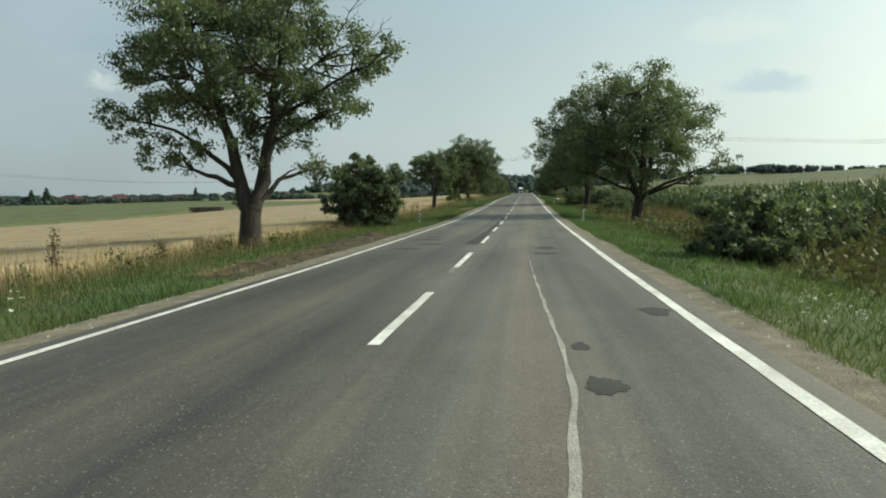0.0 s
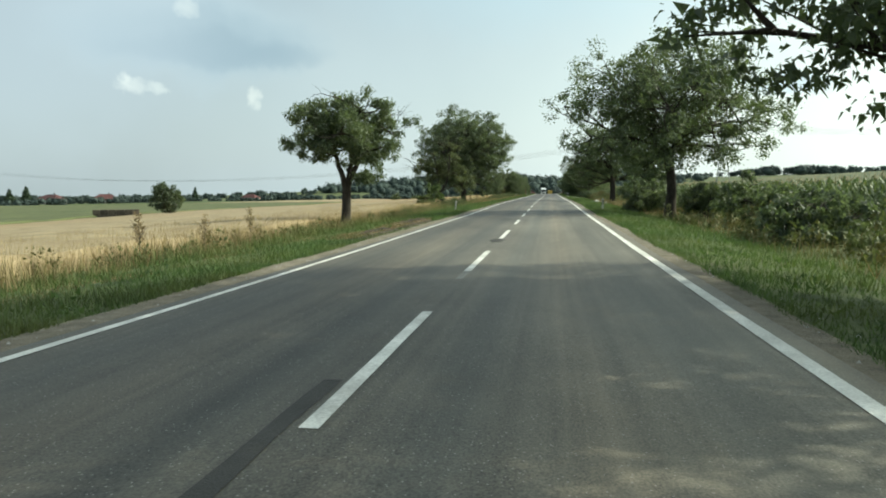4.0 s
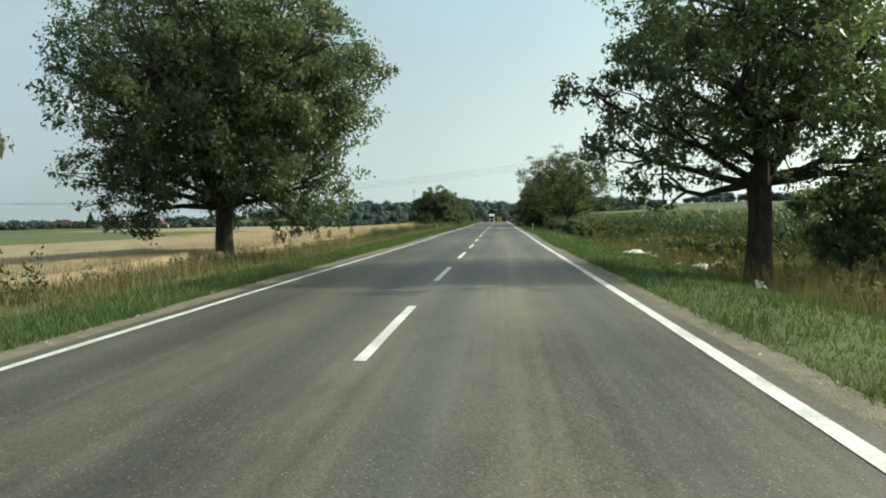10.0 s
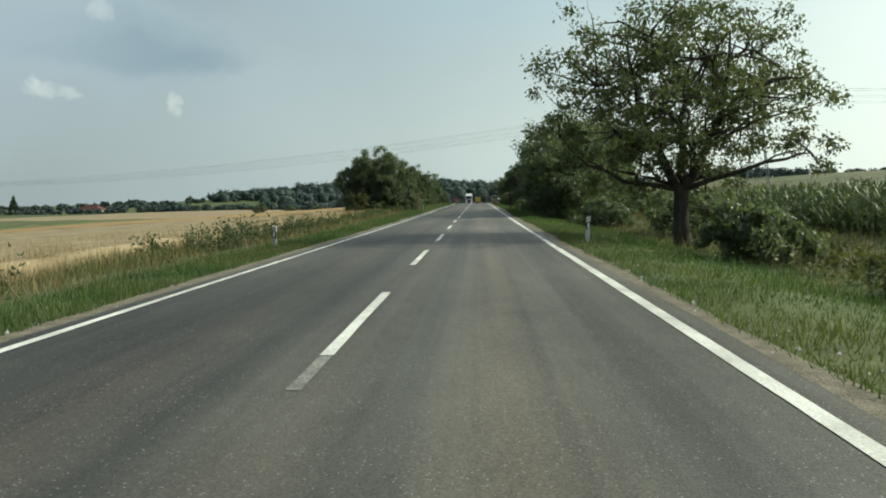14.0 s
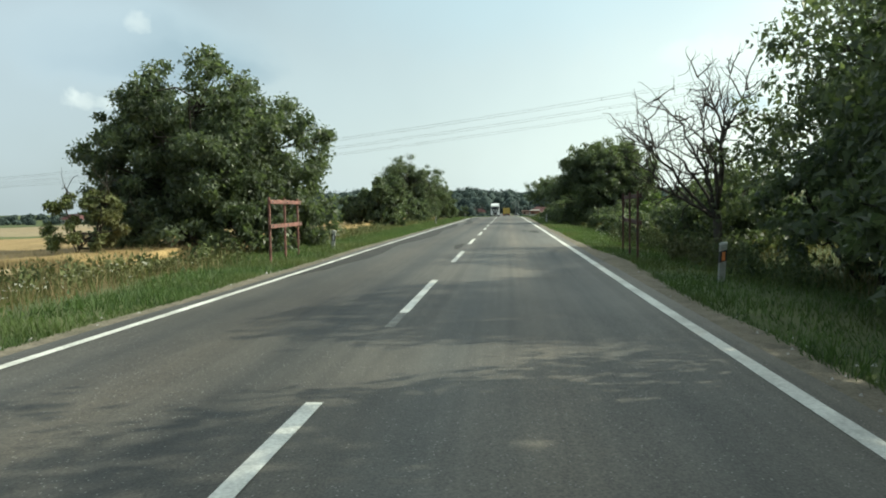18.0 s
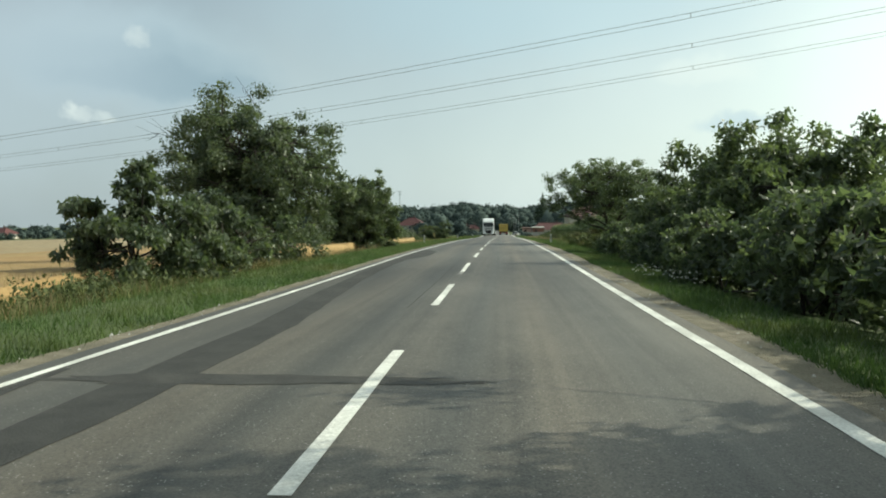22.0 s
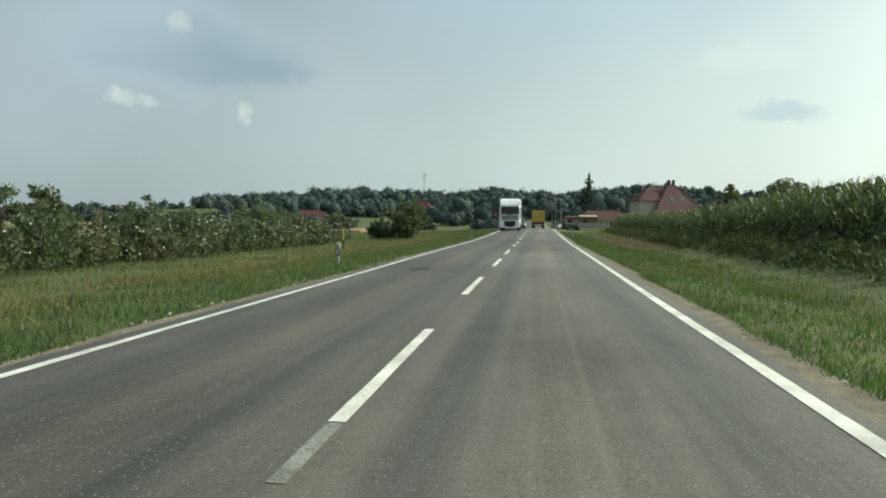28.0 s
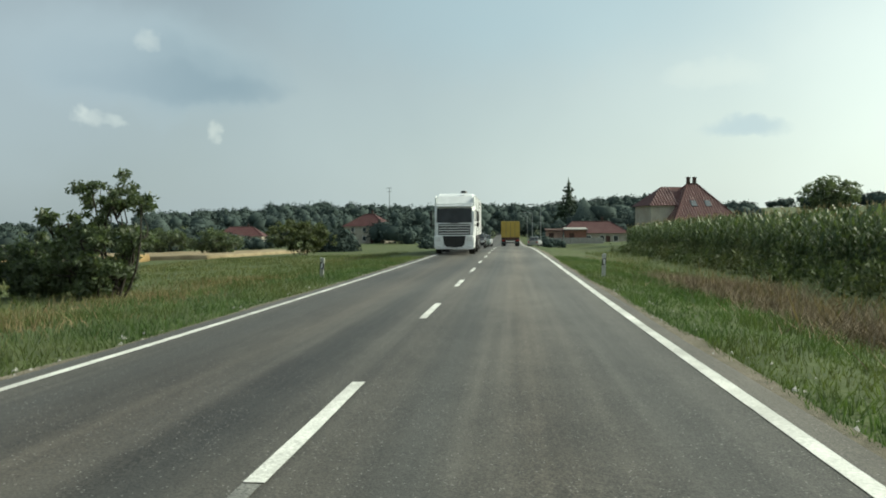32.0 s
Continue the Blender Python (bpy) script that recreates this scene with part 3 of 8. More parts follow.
class Shape:
    """Collects simple solids into one mesh."""

    def __init__(self):
        self.v, self.f = [], []

    def add(self, verts, faces):
        o = len(self.v)
        self.v += [tuple(p) for p in verts]
        self.f += [tuple(i + o for i in q) for q in faces]
        return self

    def box(self, c, s, bevel=0.0, turn=None):
        x, y, z = (q / 2 for q in s)
        b = min(bevel, x * 0.9, y * 0.9, z * 0.9)
        if b <= 0:
            vs = [(-x, -y, -z), (x, -y, -z), (x, y, -z), (-x, y, -z), (-x, -y, z), (x, -y, z), (x, y, z), (-x, y, z)]
            fs = [(3, 2, 1, 0), (4, 5, 6, 7), (0, 1, 5, 4), (1, 2, 6, 5), (2, 3, 7, 6), (3, 0, 4, 7)]
        else:
            ring = [(-x + b, -y), (x - b, -y), (x, -y + b), (x, y - b), (x - b, y), (-x + b, y), (-x, y - b), (-x, -y + b)]
            inn = [(px * (x - b) / x if abs(px) == x else px, py * (y - b) / y if abs(py) == y else py) for px, py in ring]
            vs = [(px, py, -z) for px, py in inn] + [(px, py, -z + b) for px, py in ring] + [(px, py, z - b) for px, py in ring] + [(px, py, z) for px, py in inn]
            fs = [tuple(range(7, -1, -1)), tuple(range(24, 32))]
            for lv in range(3):
                fs += [(lv * 8 + i, lv * 8 + (i + 1) % 8, lv * 8 + 8 + (i + 1) % 8, lv * 8 + 8 + i) for i in range(8)]
        if turn is not None:
            vs = [tuple(turn @ Vector(p)) for p in vs]
        return self.add([(p[0] + c[0], p[1] + c[1], p[2] + c[2]) for p in vs], fs)

    def tube(self, a, b, r0, r1=None, n=8, caps=True):
        a, b = Vector(a), Vector(b)
        r1 = r0 if r1 is None else r1
        d = (b - a).normalized()
        u = d.orthogonal().normalized()
        w = d.cross(u)
        vs = [a + (u * math.cos(t) + w * math.sin(t)) * r0 for t in (2 * math.pi * i / n for i in range(n))]
        vs += [b + (u * math.cos(t) + w * math.sin(t)) * r1 for t in (2 * math.pi * i / n for i in range(n))]
        fs = [(i, (i + 1) % n, n + (i + 1) % n, n + i) for i in range(n)]
        if caps:
            fs += [tuple(range(n - 1, -1, -1)), tuple(range(n, 2 * n))]
        return self.add(vs, fs)

    def ring_loft(self, rings, caps=True):
        n = len(rings[0])
        vs = [p for r in rings for p in r]
        fs = []
        for k in range(len(rings) - 1):
            fs += [(k * n + i, k * n + (i + 1) % n, (k + 1) * n + (i + 1) % n, (k + 1) * n + i) for i in range(n)]
        if caps:
            fs += [tuple(range(n - 1, -1, -1)), tuple(range((len(rings) - 1) * n, len(rings) * n))]
        return self.add(vs, fs)

    def mesh(self, name, mat, smooth=False):
        me = bpy.data.meshes.new(name)
        me.from_pydata(self.v, [], self.f)
        if smooth:
            me.polygons.foreach_set("use_smooth", np.ones(len(self.f), dtype=bool))
        me.update()
        me.materials.append(mat)
        return me


def part(name, shape, mat, parent, label="", smooth=False):
    return put(name, shape.mesh(name, mat, smooth), parent, label)


def plain(name, shape, mat, label, category, loc=(0, 0, 0), kind="", group="", turn=0.0):
    ob = new(name, shape.mesh(name, mat))
    ob.matrix_basis = pose(*loc, 0, 0, turn)
    return tagged(ob, label, category, group, kind)


# ---------------------------------------------------------------- lie of the land
PROFILE = [(-300, 1.752), (-60, 1.752), (-30, 1.477), (-15, 1.149), (0, 0.822), (8, 0.647), (15, 0.494), (22, 0.397), (30, 0.285), (38, 0.198), (45, 0.115), (52, 0.08), (60, 0.071), (67, 0.074), (75, 0.112), (82, 0.124), (90, 0.14), (105.0, 0.26), (120.0, 0.3), (135.0, 0.27), (150.0, 0.25), (165.0, 0.31), (180.0, 0.27), (195.0, 0.24), (210.0, 0.25), (225.0, 0.26), (240.0, 0.3), (255.0, 0.3), (270.0, 0.3), (285.0, 0.29), (300.0, 0.33), (315.0, 0.24), (330.0, 0.11), (345.0, -0.05), (360.0, -0.27), (375.0, -0.47), (390.0, -0.74), (405.0, -0.86), (420.0, -0.95), (435.0, -1.02), (455, -1.3), (482, -1.95), (510, -2.4), (560, -2.7), (640, -2.2), (760, 1.0), (900, 7.0), (1100, 15.0)]
PY, PZ = [p[0] for p in PROFILE], [p[1] for p in PROFILE]


def road_z(y):
    y = np.asarray(y, dtype=float)
    return sum(np.interp(y + o, PY, PZ) for o in (-6, -3, 0, 3, 6)) / 5


def wave(x, y, s, seed=0.0):
    """Smooth cheap unevenness, about -1 to 1."""
    return (np.sin(x * s + 1.3 * np.sin(y * s * 0.7 + seed) + seed) + np.sin(y * s * 1.3 + 0.9 * np.sin(x * s * 1.1 + 2 * seed) + 1.7 * seed)) * 0.5


def ground_z(x, y):
    x, y = np.asarray(x, dtype=float), np.asarray(y, dtype=float)
    base = road_z(np.minimum(y, 760))
    left = np.interp(-x, (0, 3.6, 4.2, 5.5, 8.5, 12, 30, 72, 150, 400, 1200, 2600), (-0.07, -0.07, -0.05, -0.12, -0.36, -0.45, -1.1, -2.7, -3.05, -3.3, -3.4, -3.4))
    right = np.interp(x, (0, 3.9, 4.6, 5.6, 8.0, 10.5, 15, 22, 60, 350, 900, 2600), (-0.07, -0.07, -0.06, -0.16, -0.55, -0.55, -0.32, -0.25, 1.0, 15.5, 24, 30))
    side = np.where(x < 0, left, right)
    side = side + np.where(x > 0, 0.75 * np.interp(x, (8.0, 14.5), (0, 1)) * np.interp(y, (335, 365, 386, 412, 450, 475), (0, 1, 1, 0.35, 0.35, 0)), 0)
    calm = np.interp(y, (380, 520), (1.0, 0.35))
    side = np.where(x > 15, side * calm, side)
    fade = np.interp(np.abs(x), (12, 120), (1.0, 0.0))
    far_base = np.interp(y, (480, 640, 760, 900, 1100, 2600), (0.0, -1.4, 0.0, 6.0, 15.0, 20.0))
    bump = 0.05 * wave(x, y, 0.9, 1.0) * np.interp(np.abs(x), (4.3, 6.0), (0.0, 1.0)) + 0.25 * wave(x, y, 0.045, 2.0) * np.interp(np.abs(x), (15, 60), (0, 1))
    return base * fade + side + bump + np.where(y > 480, far_base * (1 - 0.5 * fade) * np.interp(x, (-520, -240), (0.0, 1.0)), 0.0)


def spread(lo, hi, fine_lo, fine_hi, step, grow=1.18):
    mid = list(np.arange(fine_lo, fine_hi + 1e-6, step))
    up, s = [], step
    while (up[-1] if up else fine_hi) < hi:
        s *= grow
        up.append((up[-1] if up else fine_hi) + s)
    dn, s = [], step
    while (dn[-1] if dn else fine_lo) > lo:
        s *= grow
        dn.append((dn[-1] if dn else fine_lo) - s)
    return np.array(dn[::-1] + mid + up)


def grid_mesh(name, xs, ys, zf, mat, smooth=True):
    X, Y = np.meshgrid(xs, ys)
    V = np.stack([X.ravel(), Y.ravel(), zf(X.ravel(), Y.ravel())], 1)
    nx, ny = len(xs), len(ys)
    i = (np.arange(ny - 1)[:, None] * nx + np.arange(nx - 1)[None, :]).ravel()
    return fast_mesh(name, V, np.stack([i, i + 1, i + nx + 1, i + nx], 1), mat, smooth)


ground = new("ground", grid_mesh("ground", spread(-2600, 2600, -12, 16, 0.5), spread(-700, 3600, -12, 470, 2.5), ground_z, M_GROUND))
tagged(ground, "grassy farmland reaching to the horizon", "ground", kind="structure")

# ---------------------------------------------------------------- road
ROAD_L, ROAD_R, LINE_L, LINE_R = -3.42, 3.66, -3.14, 3.36


def ribbon(name, y0, y1, step, left, right, lift, mat, smooth=True, rows=2):
    """A strip that follows the road; left and right may be functions of y."""
    ys = np.arange(y0, y1 + step * 0.5, step)
    L = left(ys) if callable(left) else np.full_like(ys, left)
    R = right(ys) if callable(right) else np.full_like(ys, right)
    t = np.linspace(0, 1, rows)
    X = L[:, None] * (1 - t) + R[:, None] * t
    Y = np.repeat(ys[:, None], rows, 1)
    Z = road_z(Y) + lift - 0.012 * np.abs(X) / 3.4
    V = np.stack([X, Y, Z], 2).reshape(-1, 3)
    i = (np.arange(len(ys) - 1)[:, None] * rows + np.arange(rows - 1)[None, :]).ravel()
    return fast_mesh(name, V, np.stack([i, i + 1, i + rows + 1, i + rows], 1), mat, smooth)


def jag(seed, amount, fine=0.4):
    return lambda ys: amount * (wave(ys, ys * 0.3 + seed, 0.55, seed) + fine * wave(ys * 3.1, ys + seed, 0.9, seed + 2) + fine * 0.6 * wave(ys * 7.7, ys, 1.1, seed + 3))


road = new("road", ribbon("road", -60, 900, 2.0, lambda y: ROAD_L + jag(1.0, 0.03)(y), lambda y: ROAD_R + jag(2.0, 0.03)(y), 0.0, M_ASPHALT, rows=9))
tagged(road, "worn grey two-lane country road of patched asphalt", "road", kind="structure")
def edge_left(y):
    """Where the grass begins beside the road."""
    return np.interp(y, (0, 95, 100, 140, 145, 330, 360, 400), (-3.88, -3.88, -3.68, -3.88, -3.70, -3.72, -3.56, -3.52)) + jag(4.0, 0.06)(y)


def edge_right(y):
    return np.interp(y, (0, 42, 96, 115, 140, 225, 232, 240, 260, 300, 318, 345, 390, 450), (4.10, 4.02, 3.90, 3.98, 3.86, 3.92, 4.25, 4.0, 3.95, 4.20, 4.12, 3.98, 3.80, 3.80)) + jag(7.0, 0.07)(y)


sl = new("shoulder", ribbon("shoulder", -60, 700, 0.35, lambda y: edge_left(y) - 0.06, -3.36, -0.012, M_GRAVEL, rows=3))
tagged(sl, "dusty gravel shoulder beside the asphalt", "shoulder", kind="structure")
sr = new("shoulder", ribbon("shoulder", -60, 700, 0.35, 3.60, lambda y: edge_right(y) + 0.06, -0.012, M_GRAVEL, rows=4))
tagged(sr, "dusty gravel shoulder beside the asphalt", "shoulder", kind="structure")

for side, x, w, seed in (("left", LINE_L, 0.115, 3.0), ("right", LINE_R, 0.15, 5.0)):
    ob = new("edge_line", ribbon("edge_line", -60, 560, 0.25, lambda y, x=x, w=w, s=seed: x - w / 2 + jag(s, 0.008)(y) + 0.03 * wave(y, y * 0.1, 0.08, s),
                                 lambda y, x=x, w=w, s=seed: x + w / 2 + jag(s + 1, 0.008)(y) + 0.03 * wave(y, y * 0.1, 0.08, s), 0.006, M_LINE))
    tagged(ob, "solid white painted edge line with worn margins", "road marking", group="edge lines", kind="structure")

dash_ends = [13.72 + 8.232 * k for k in range(-4, 45)]
dashes = [(e - 4.05, e) for e in dash_ends] + [(381.6, 384.5), (388.3, 391.0)] + [(396.0 + 6.9 * k, 398.5 + 6.9 * k) for k in range(16)]
for k, (a, b) in enumerate(dashes):
    jit = 0.015 * math.sin(k * 2.3)
    ob = new("centre_dash", ribbon("centre_dash", a, b, (b - a) / 8, lambda y, j=jit, s=k: j - 0.062 + jag(s + 0.3, 0.006)(y), lambda y, j=jit, s=k: j + 0.062 + jag(s + 0.9, 0.006)(y), 0.006, M_LINE))
    tagged(ob, "white dash of the centre line, slightly worn", "road marking", group="centre line dashes", kind="structure")
    if k % 5 in (0, 3):
        gl = new("faded_dash", ribbon("faded_dash", a - 1.1, a - 0.02, 0.27, jit - 0.06, jit + 0.05, 0.004, M_GHOST))
        tagged(gl, "faded older dash of the centre line", "road marking", group="faded dashes", kind="structure")


def blot(x, y, hx, hy, mat, seed, name="tar_patch", label="dark tar patch or cross bar on the asphalt", square=0.0):
    n = 44
    V, F = [(x, y, 0)], []
    for i in range(n):
        t = 2 * math.pi * i / n
        c, s = math.cos(t), math.sin(t)
        if square:
            q = max(abs(c), abs(s)) ** square
            c, s = c / q, s / q
        r = 1 + 0.10 * math.sin(3 * t + seed) + 0.08 * math.sin(5 * t + 2 * seed) + 0.09 * math.sin(9 * t + seed) + 0.06 * math.sin(14 * t + 3 * seed) + 0.05 * math.sin(21 * t + seed)
        V.append((x + hx * r * c, y + hy * r * s, 0))
        F.append((0, 1 + i, 1 + (i + 1) % n))
    V = [(p[0], p[1], float(road_z(p[1])) + 0.004 - 0.012 * abs(p[0]) / 3.4) for p in V]
    me = bpy.data.meshes.new(name)
    me.from_pydata(V, [], F)
    me.materials.append(mat)
    tagged(new(name, me), label, "road patch", group="asphalt patches", kind="structure")


# the entry at (-1.1, 275.7) is a thin dark bar across the left lane
for k, (x, y, hx, hy) in enumerate(((3.05, 12.0, 0.2, 0.55), (2.05, 8.3, 0.17, 0.42), (1.97, 9.75, 0.10, 0.3), (2.0, 23.8, 0.32, 0.8), (1.95, 21.7, 0.35, 0.5), (-1.7, 25.9, 0.45, 0.6),
                                     (-1.9, 28.3, 0.4, 0.6), (-2.05, 23.8, 0.5, 0.45), (2.15, 28.8, 0.36, 0.35), (-2.0, 30.0, 0.3, 0.4), (-2.3, 28.4, 0.55, 0.45), (-0.05, 66.5, 0.22, 1.1),
                                     (-0.2, 45.1, 0.2, 0.7), (-1.9, 362.0, 0.3, 0.6), (2.78, 252.6, 0.30, 1.7), (2.30, 254.2, 0.16, 0.8), (-1.1, 275.7, 2.1, 0.2), (2.7, 264.5, 0.3, 1.2), (-0.3, 239.0, 0.16, 1.6))):
    blot(x, y, hx * 0.9, hy * (0.6 if k < 12 else 1.0), M_PATCH_SOFT, k * 1.7)
for k, (x, y, hx, hy) in enumerate(((2.86, 238.0, 0.40, 2.3), (2.75, 255.5, 0.3, 0.8))):
    blot(x, y, hx, hy, M_PATCH_PALE, k * 2.1, "pale_patch", "pale worn patch in the asphalt", 0.6)
# old kerb-side repair strip, an old line trace, a seam and a pale scar
for name, a, b, L, R, mat, lab in (
        ("repair_strip", 228.5, 276, lambda y: np.interp(y, (214, 258, 263, 268, 276), (-3.06, -3.06, -2.84, -2.95, -3.08)) + jag(1.7, 0.03)(y),
         lambda y: np.interp(y, (228.5, 230, 234, 238, 241, 246, 249.5, 253, 258, 261, 265, 270, 276), (-3.04, -2.75, -2.4, -2.55, -2.45, -2.15, -2.0, -2.2, -2.48, -2.36, -2.2, -2.45, -2.98)) + jag(3.3, 0.09)(y), M_PATCH, "long dark repair strip along the road edge"),
        ("repair_strip", 271, 308, lambda y: np.interp(y, (271, 275, 279, 284, 290, 308), (-2.2, -2.22, -2.25, -2.62, -2.92, -3.07)) + jag(1.1, 0.04)(y),
         lambda y: np.interp(y, (271, 275, 279, 284, 290, 296, 299, 304, 306, 308), (-1.75, -1.62, -1.66, -2.08, -2.5, -2.45, -1.95, -2.05, -2.5, -3.0)) + jag(6.3, 0.06)(y), M_PATCH, "long dark repair strip along the road edge"),
        ("line_trace", 25.5, 46.0, lambda y: np.interp(y, (25, 28, 39, 46), (-0.55, -0.42, -0.32, -0.22)) + jag(2.2, 0.04)(y), lambda y: -0.08 + jag(5.2, 0.03)(y), M_PATCH, "dark tarred trace along the centre line"),
        ("line_trace", 47.5, 52, lambda y: -0.22 + jag(2.9, 0.03)(y), lambda y: -0.08 + jag(5.9, 0.03)(y), M_PATCH, "dark tarred trace along the centre line"),
        ("seam", 281, 292, lambda y: -0.42 + jag(2.4, 0.015)(y), lambda y: -0.40 + jag(2.4, 0.015)(y), M_PATCH, "thin dark seam in the asphalt"),
        ("scar", 5.0, 21.0, lambda y: np.interp(y, (5, 6.9, 8, 9.6, 12.2, 16, 21.5), (1.60, 1.69, 1.78, 1.78, 1.69, 1.59, 1.49)) + 0.008 * np.sin(y * 5), lambda y: np.interp(y, (5, 6.9, 8, 9.6, 12.2, 16, 21.5), (1.67, 1.75, 1.83, 1.82, 1.74, 1.62, 1.50)) + 0.012 * np.sin(y * 4), M_SCAR, "pale scraped scar in the lane")):
    tagged(new(name, ribbon(name, a, b, 0.4, L, R, 0.0035, mat)), lab, "road patch", group="asphalt patches", kind="structure")

def stroke(points, w, label):
    """A line sprayed on the asphalt through the given places."""
    n = 1 + 6 * (len(points) - 1)
    px, py = (np.interp(np.linspace(0, len(points) - 1, n), np.arange(len(points)), [q[k] for q in points]) for k in (0, 1))
    dx, dy = np.gradient(px), np.gradient(py)
    ln = np.hypot(dx, dy) + 1e-6
    V = []
    for sgn in (-1, 1):
        ww = w * (0.7 + 0.3 * np.sin(np.arange(n) * 2.1 + sgn))
        X, Y = px - sgn * dy / ln * ww, py + sgn * dx / ln * ww
        V.append(np.stack([X, Y, road_z(Y) + 0.0045 - 0.012 * np.abs(X) / 3.4], 1))
    i = np.arange(n - 1)
    tagged(new("sprayed_mark", fast_mesh("sprayed_mark", np.concatenate(V), np.stack([i, i + 1, i + n + 1, i + n], 1), M_SPRAY)), label, "paint mark", group="sprayed marks", kind="structure")


SPRAYED = "worn orange line sprayed on the asphalt"
for pts in (((-1.57, 86.84), (-1.66, 88.06)), ((-1.57, 86.84), (-1.74, 87.06)), ((-1.57, 86.84), (-1.48, 87.12))):
    stroke(pts, 0.022, "worn orange arrow sprayed on the asphalt")
for x0, x1, y0, amp in ((-2.10, -1.80, 88.50, 0.06), (-1.75, -1.50, 88.52, 0.08), (-1.45, -1.25, 88.62, 0.10), (-1.05, -0.80, 88.60, 0.03), (-2.05, -1.85, 88.82, 0.05), (-1.62, -1.28, 88.86, 0.07), (-1.15, -0.85, 88.95, 0.06), (-1.30, -0.95, 89.25, 0.05)):
    stroke([(x0 + (x1 - x0) * k / 5, y0 + amp * math.sin(2.4 * k + 9 * x0)) for k in range(6)], 0.014, SPRAYED)
stroke(((-2.06, 89.76), (-1.50, 89.96)), 0.02, SPRAYED)
stroke(((1.51, 39.65), (1.50, 39.40), (1.55, 39.02)), 0.018, SPRAYED)
stroke(((-1.33, 37.99), (-1.44, 38.66)), 0.020, SPRAYED)

# ---------------------------------------------------------------- crops


def crop_sheet(name, x0f, x1f, y0, y1, height, mat, label, step=2.0, rough=0.06):
    """A thick sheet of standing crop with a ragged front."""
    ys = np.arange(y0, y1 + 0.1, step)
    k = 26
    t = np.linspace(0, 1, k) ** 2.0
    x0, x1 = x0f(ys), x1f(ys)
    X = x0[:, None] + (x1 - x0)[:, None] * t[None, :]
    Y = np.repeat(ys[:, None], k, 1)
    tall = height(Y) if callable(height) else height
    Z = ground_z(X, Y) + tall + rough * wave(X, Y, 2.1, 1) + rough * 1.2 * wave(X, Y, 0.5, 2)
    Z[:, 0] -= 0.35 * (tall[:, 0] if callable(height) else tall)
    rowsV = np.stack([X, Y, Z], 2)
    foot = rowsV[:, :1].copy()
    foot[:, 0, 2] = ground_z(foot[:, 0, 0], foot[:, 0, 1]) - 0.05
    foot2 = rowsV[:, -1:].copy()
    foot2[:, 0, 2] = ground_z(foot2[:, 0, 0], foot2[:, 0, 1]) - 0.05
    V = np.concatenate([foot, rowsV, foot2], 1)
    lo, hi = V[:1].copy(), V[-1:].copy()
    lo[0, :, 2] = ground_z(lo[0, :, 0], lo[0, :, 1]) - 0.05
    hi[0, :, 2] = ground_z(hi[0, :, 0], hi[0, :, 1]) - 0.05
    V = np.concatenate([lo, V, hi], 0)
    ny, nx = V.shape[:2]
    i = (np.arange(ny - 1)[:, None] * nx + np.arange(nx - 1)[None, :]).ravel()
    ob = new(name, fast_mesh(name, V.reshape(-1, 3), np.stack([i, i + 1, i + nx + 1, i + nx], 1), mat, True))
    return tagged(ob, label, "crop field", kind="stuff")


def wheat_edge(y):
    return -9.9 + 0.35 * wave(y, y * 0.2, 0.35, 1) + np.interp(y, (90, 150, 220, 290, 312, 352), (0, 0.4, 0.6, 0.2, 1.5, 0.8))


crop_sheet("wheat_field", wheat_edge, lambda y: -73 + 0 * y, -80, 231, 0.50, M_WHEAT, "pale tan field of ripe wheat")
crop_sheet("wheat_field", lambda y: np.where(y < 354, wheat_edge(y), -28.0), lambda y: -73 + 0 * y, 232, 440, 0.55, M_WHEAT_GOLD, "golden field of ripe wheat")
crop_sheet("green_field", lambda y: -73.5 + 0 * y, lambda y: -240 + 0 * y, -140, 330, 0.7, M_GREEN_CROP, "green field of low maize behind the wheat", 4.0, 0.12)
crop_sheet("stubble_field", lambda y: -75 + 0 * y, lambda y: -165 + 0 * y, 334, 520, 0.25, M_WHEAT, "distant tan stubble field", 6.0, 0.05)
crop_sheet("stubble_field", lambda y: -24 + 0 * y, lambda y: -74 + 0 * y, 442, 500, 0.30, M_WHEAT, "tan stubble field behind the shrubs", 4.0, 0.05)


def corn_scale(y):
    return np.interp(y, (0, 50, 95, 330, 360, 384, 408), (1.0, 0.96, 0.80, 0.84, 1.16, 1.16, 0.98))


def corn_edge(y):
    return np.interp(y, (-60, 20, 120, 240, 262, 322, 340, 372, 400, 440, 470), (17.5, 17.0, 14.6, 16.0, 19.0, 19.0, 17.0, 15.2, 14.6, 14.4, 14.6)) + 0.25 * wave(y, y * 0.3, 0.5, 4)


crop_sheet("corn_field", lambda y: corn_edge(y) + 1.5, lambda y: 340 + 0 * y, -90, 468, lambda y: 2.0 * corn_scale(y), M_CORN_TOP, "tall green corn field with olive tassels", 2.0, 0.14)


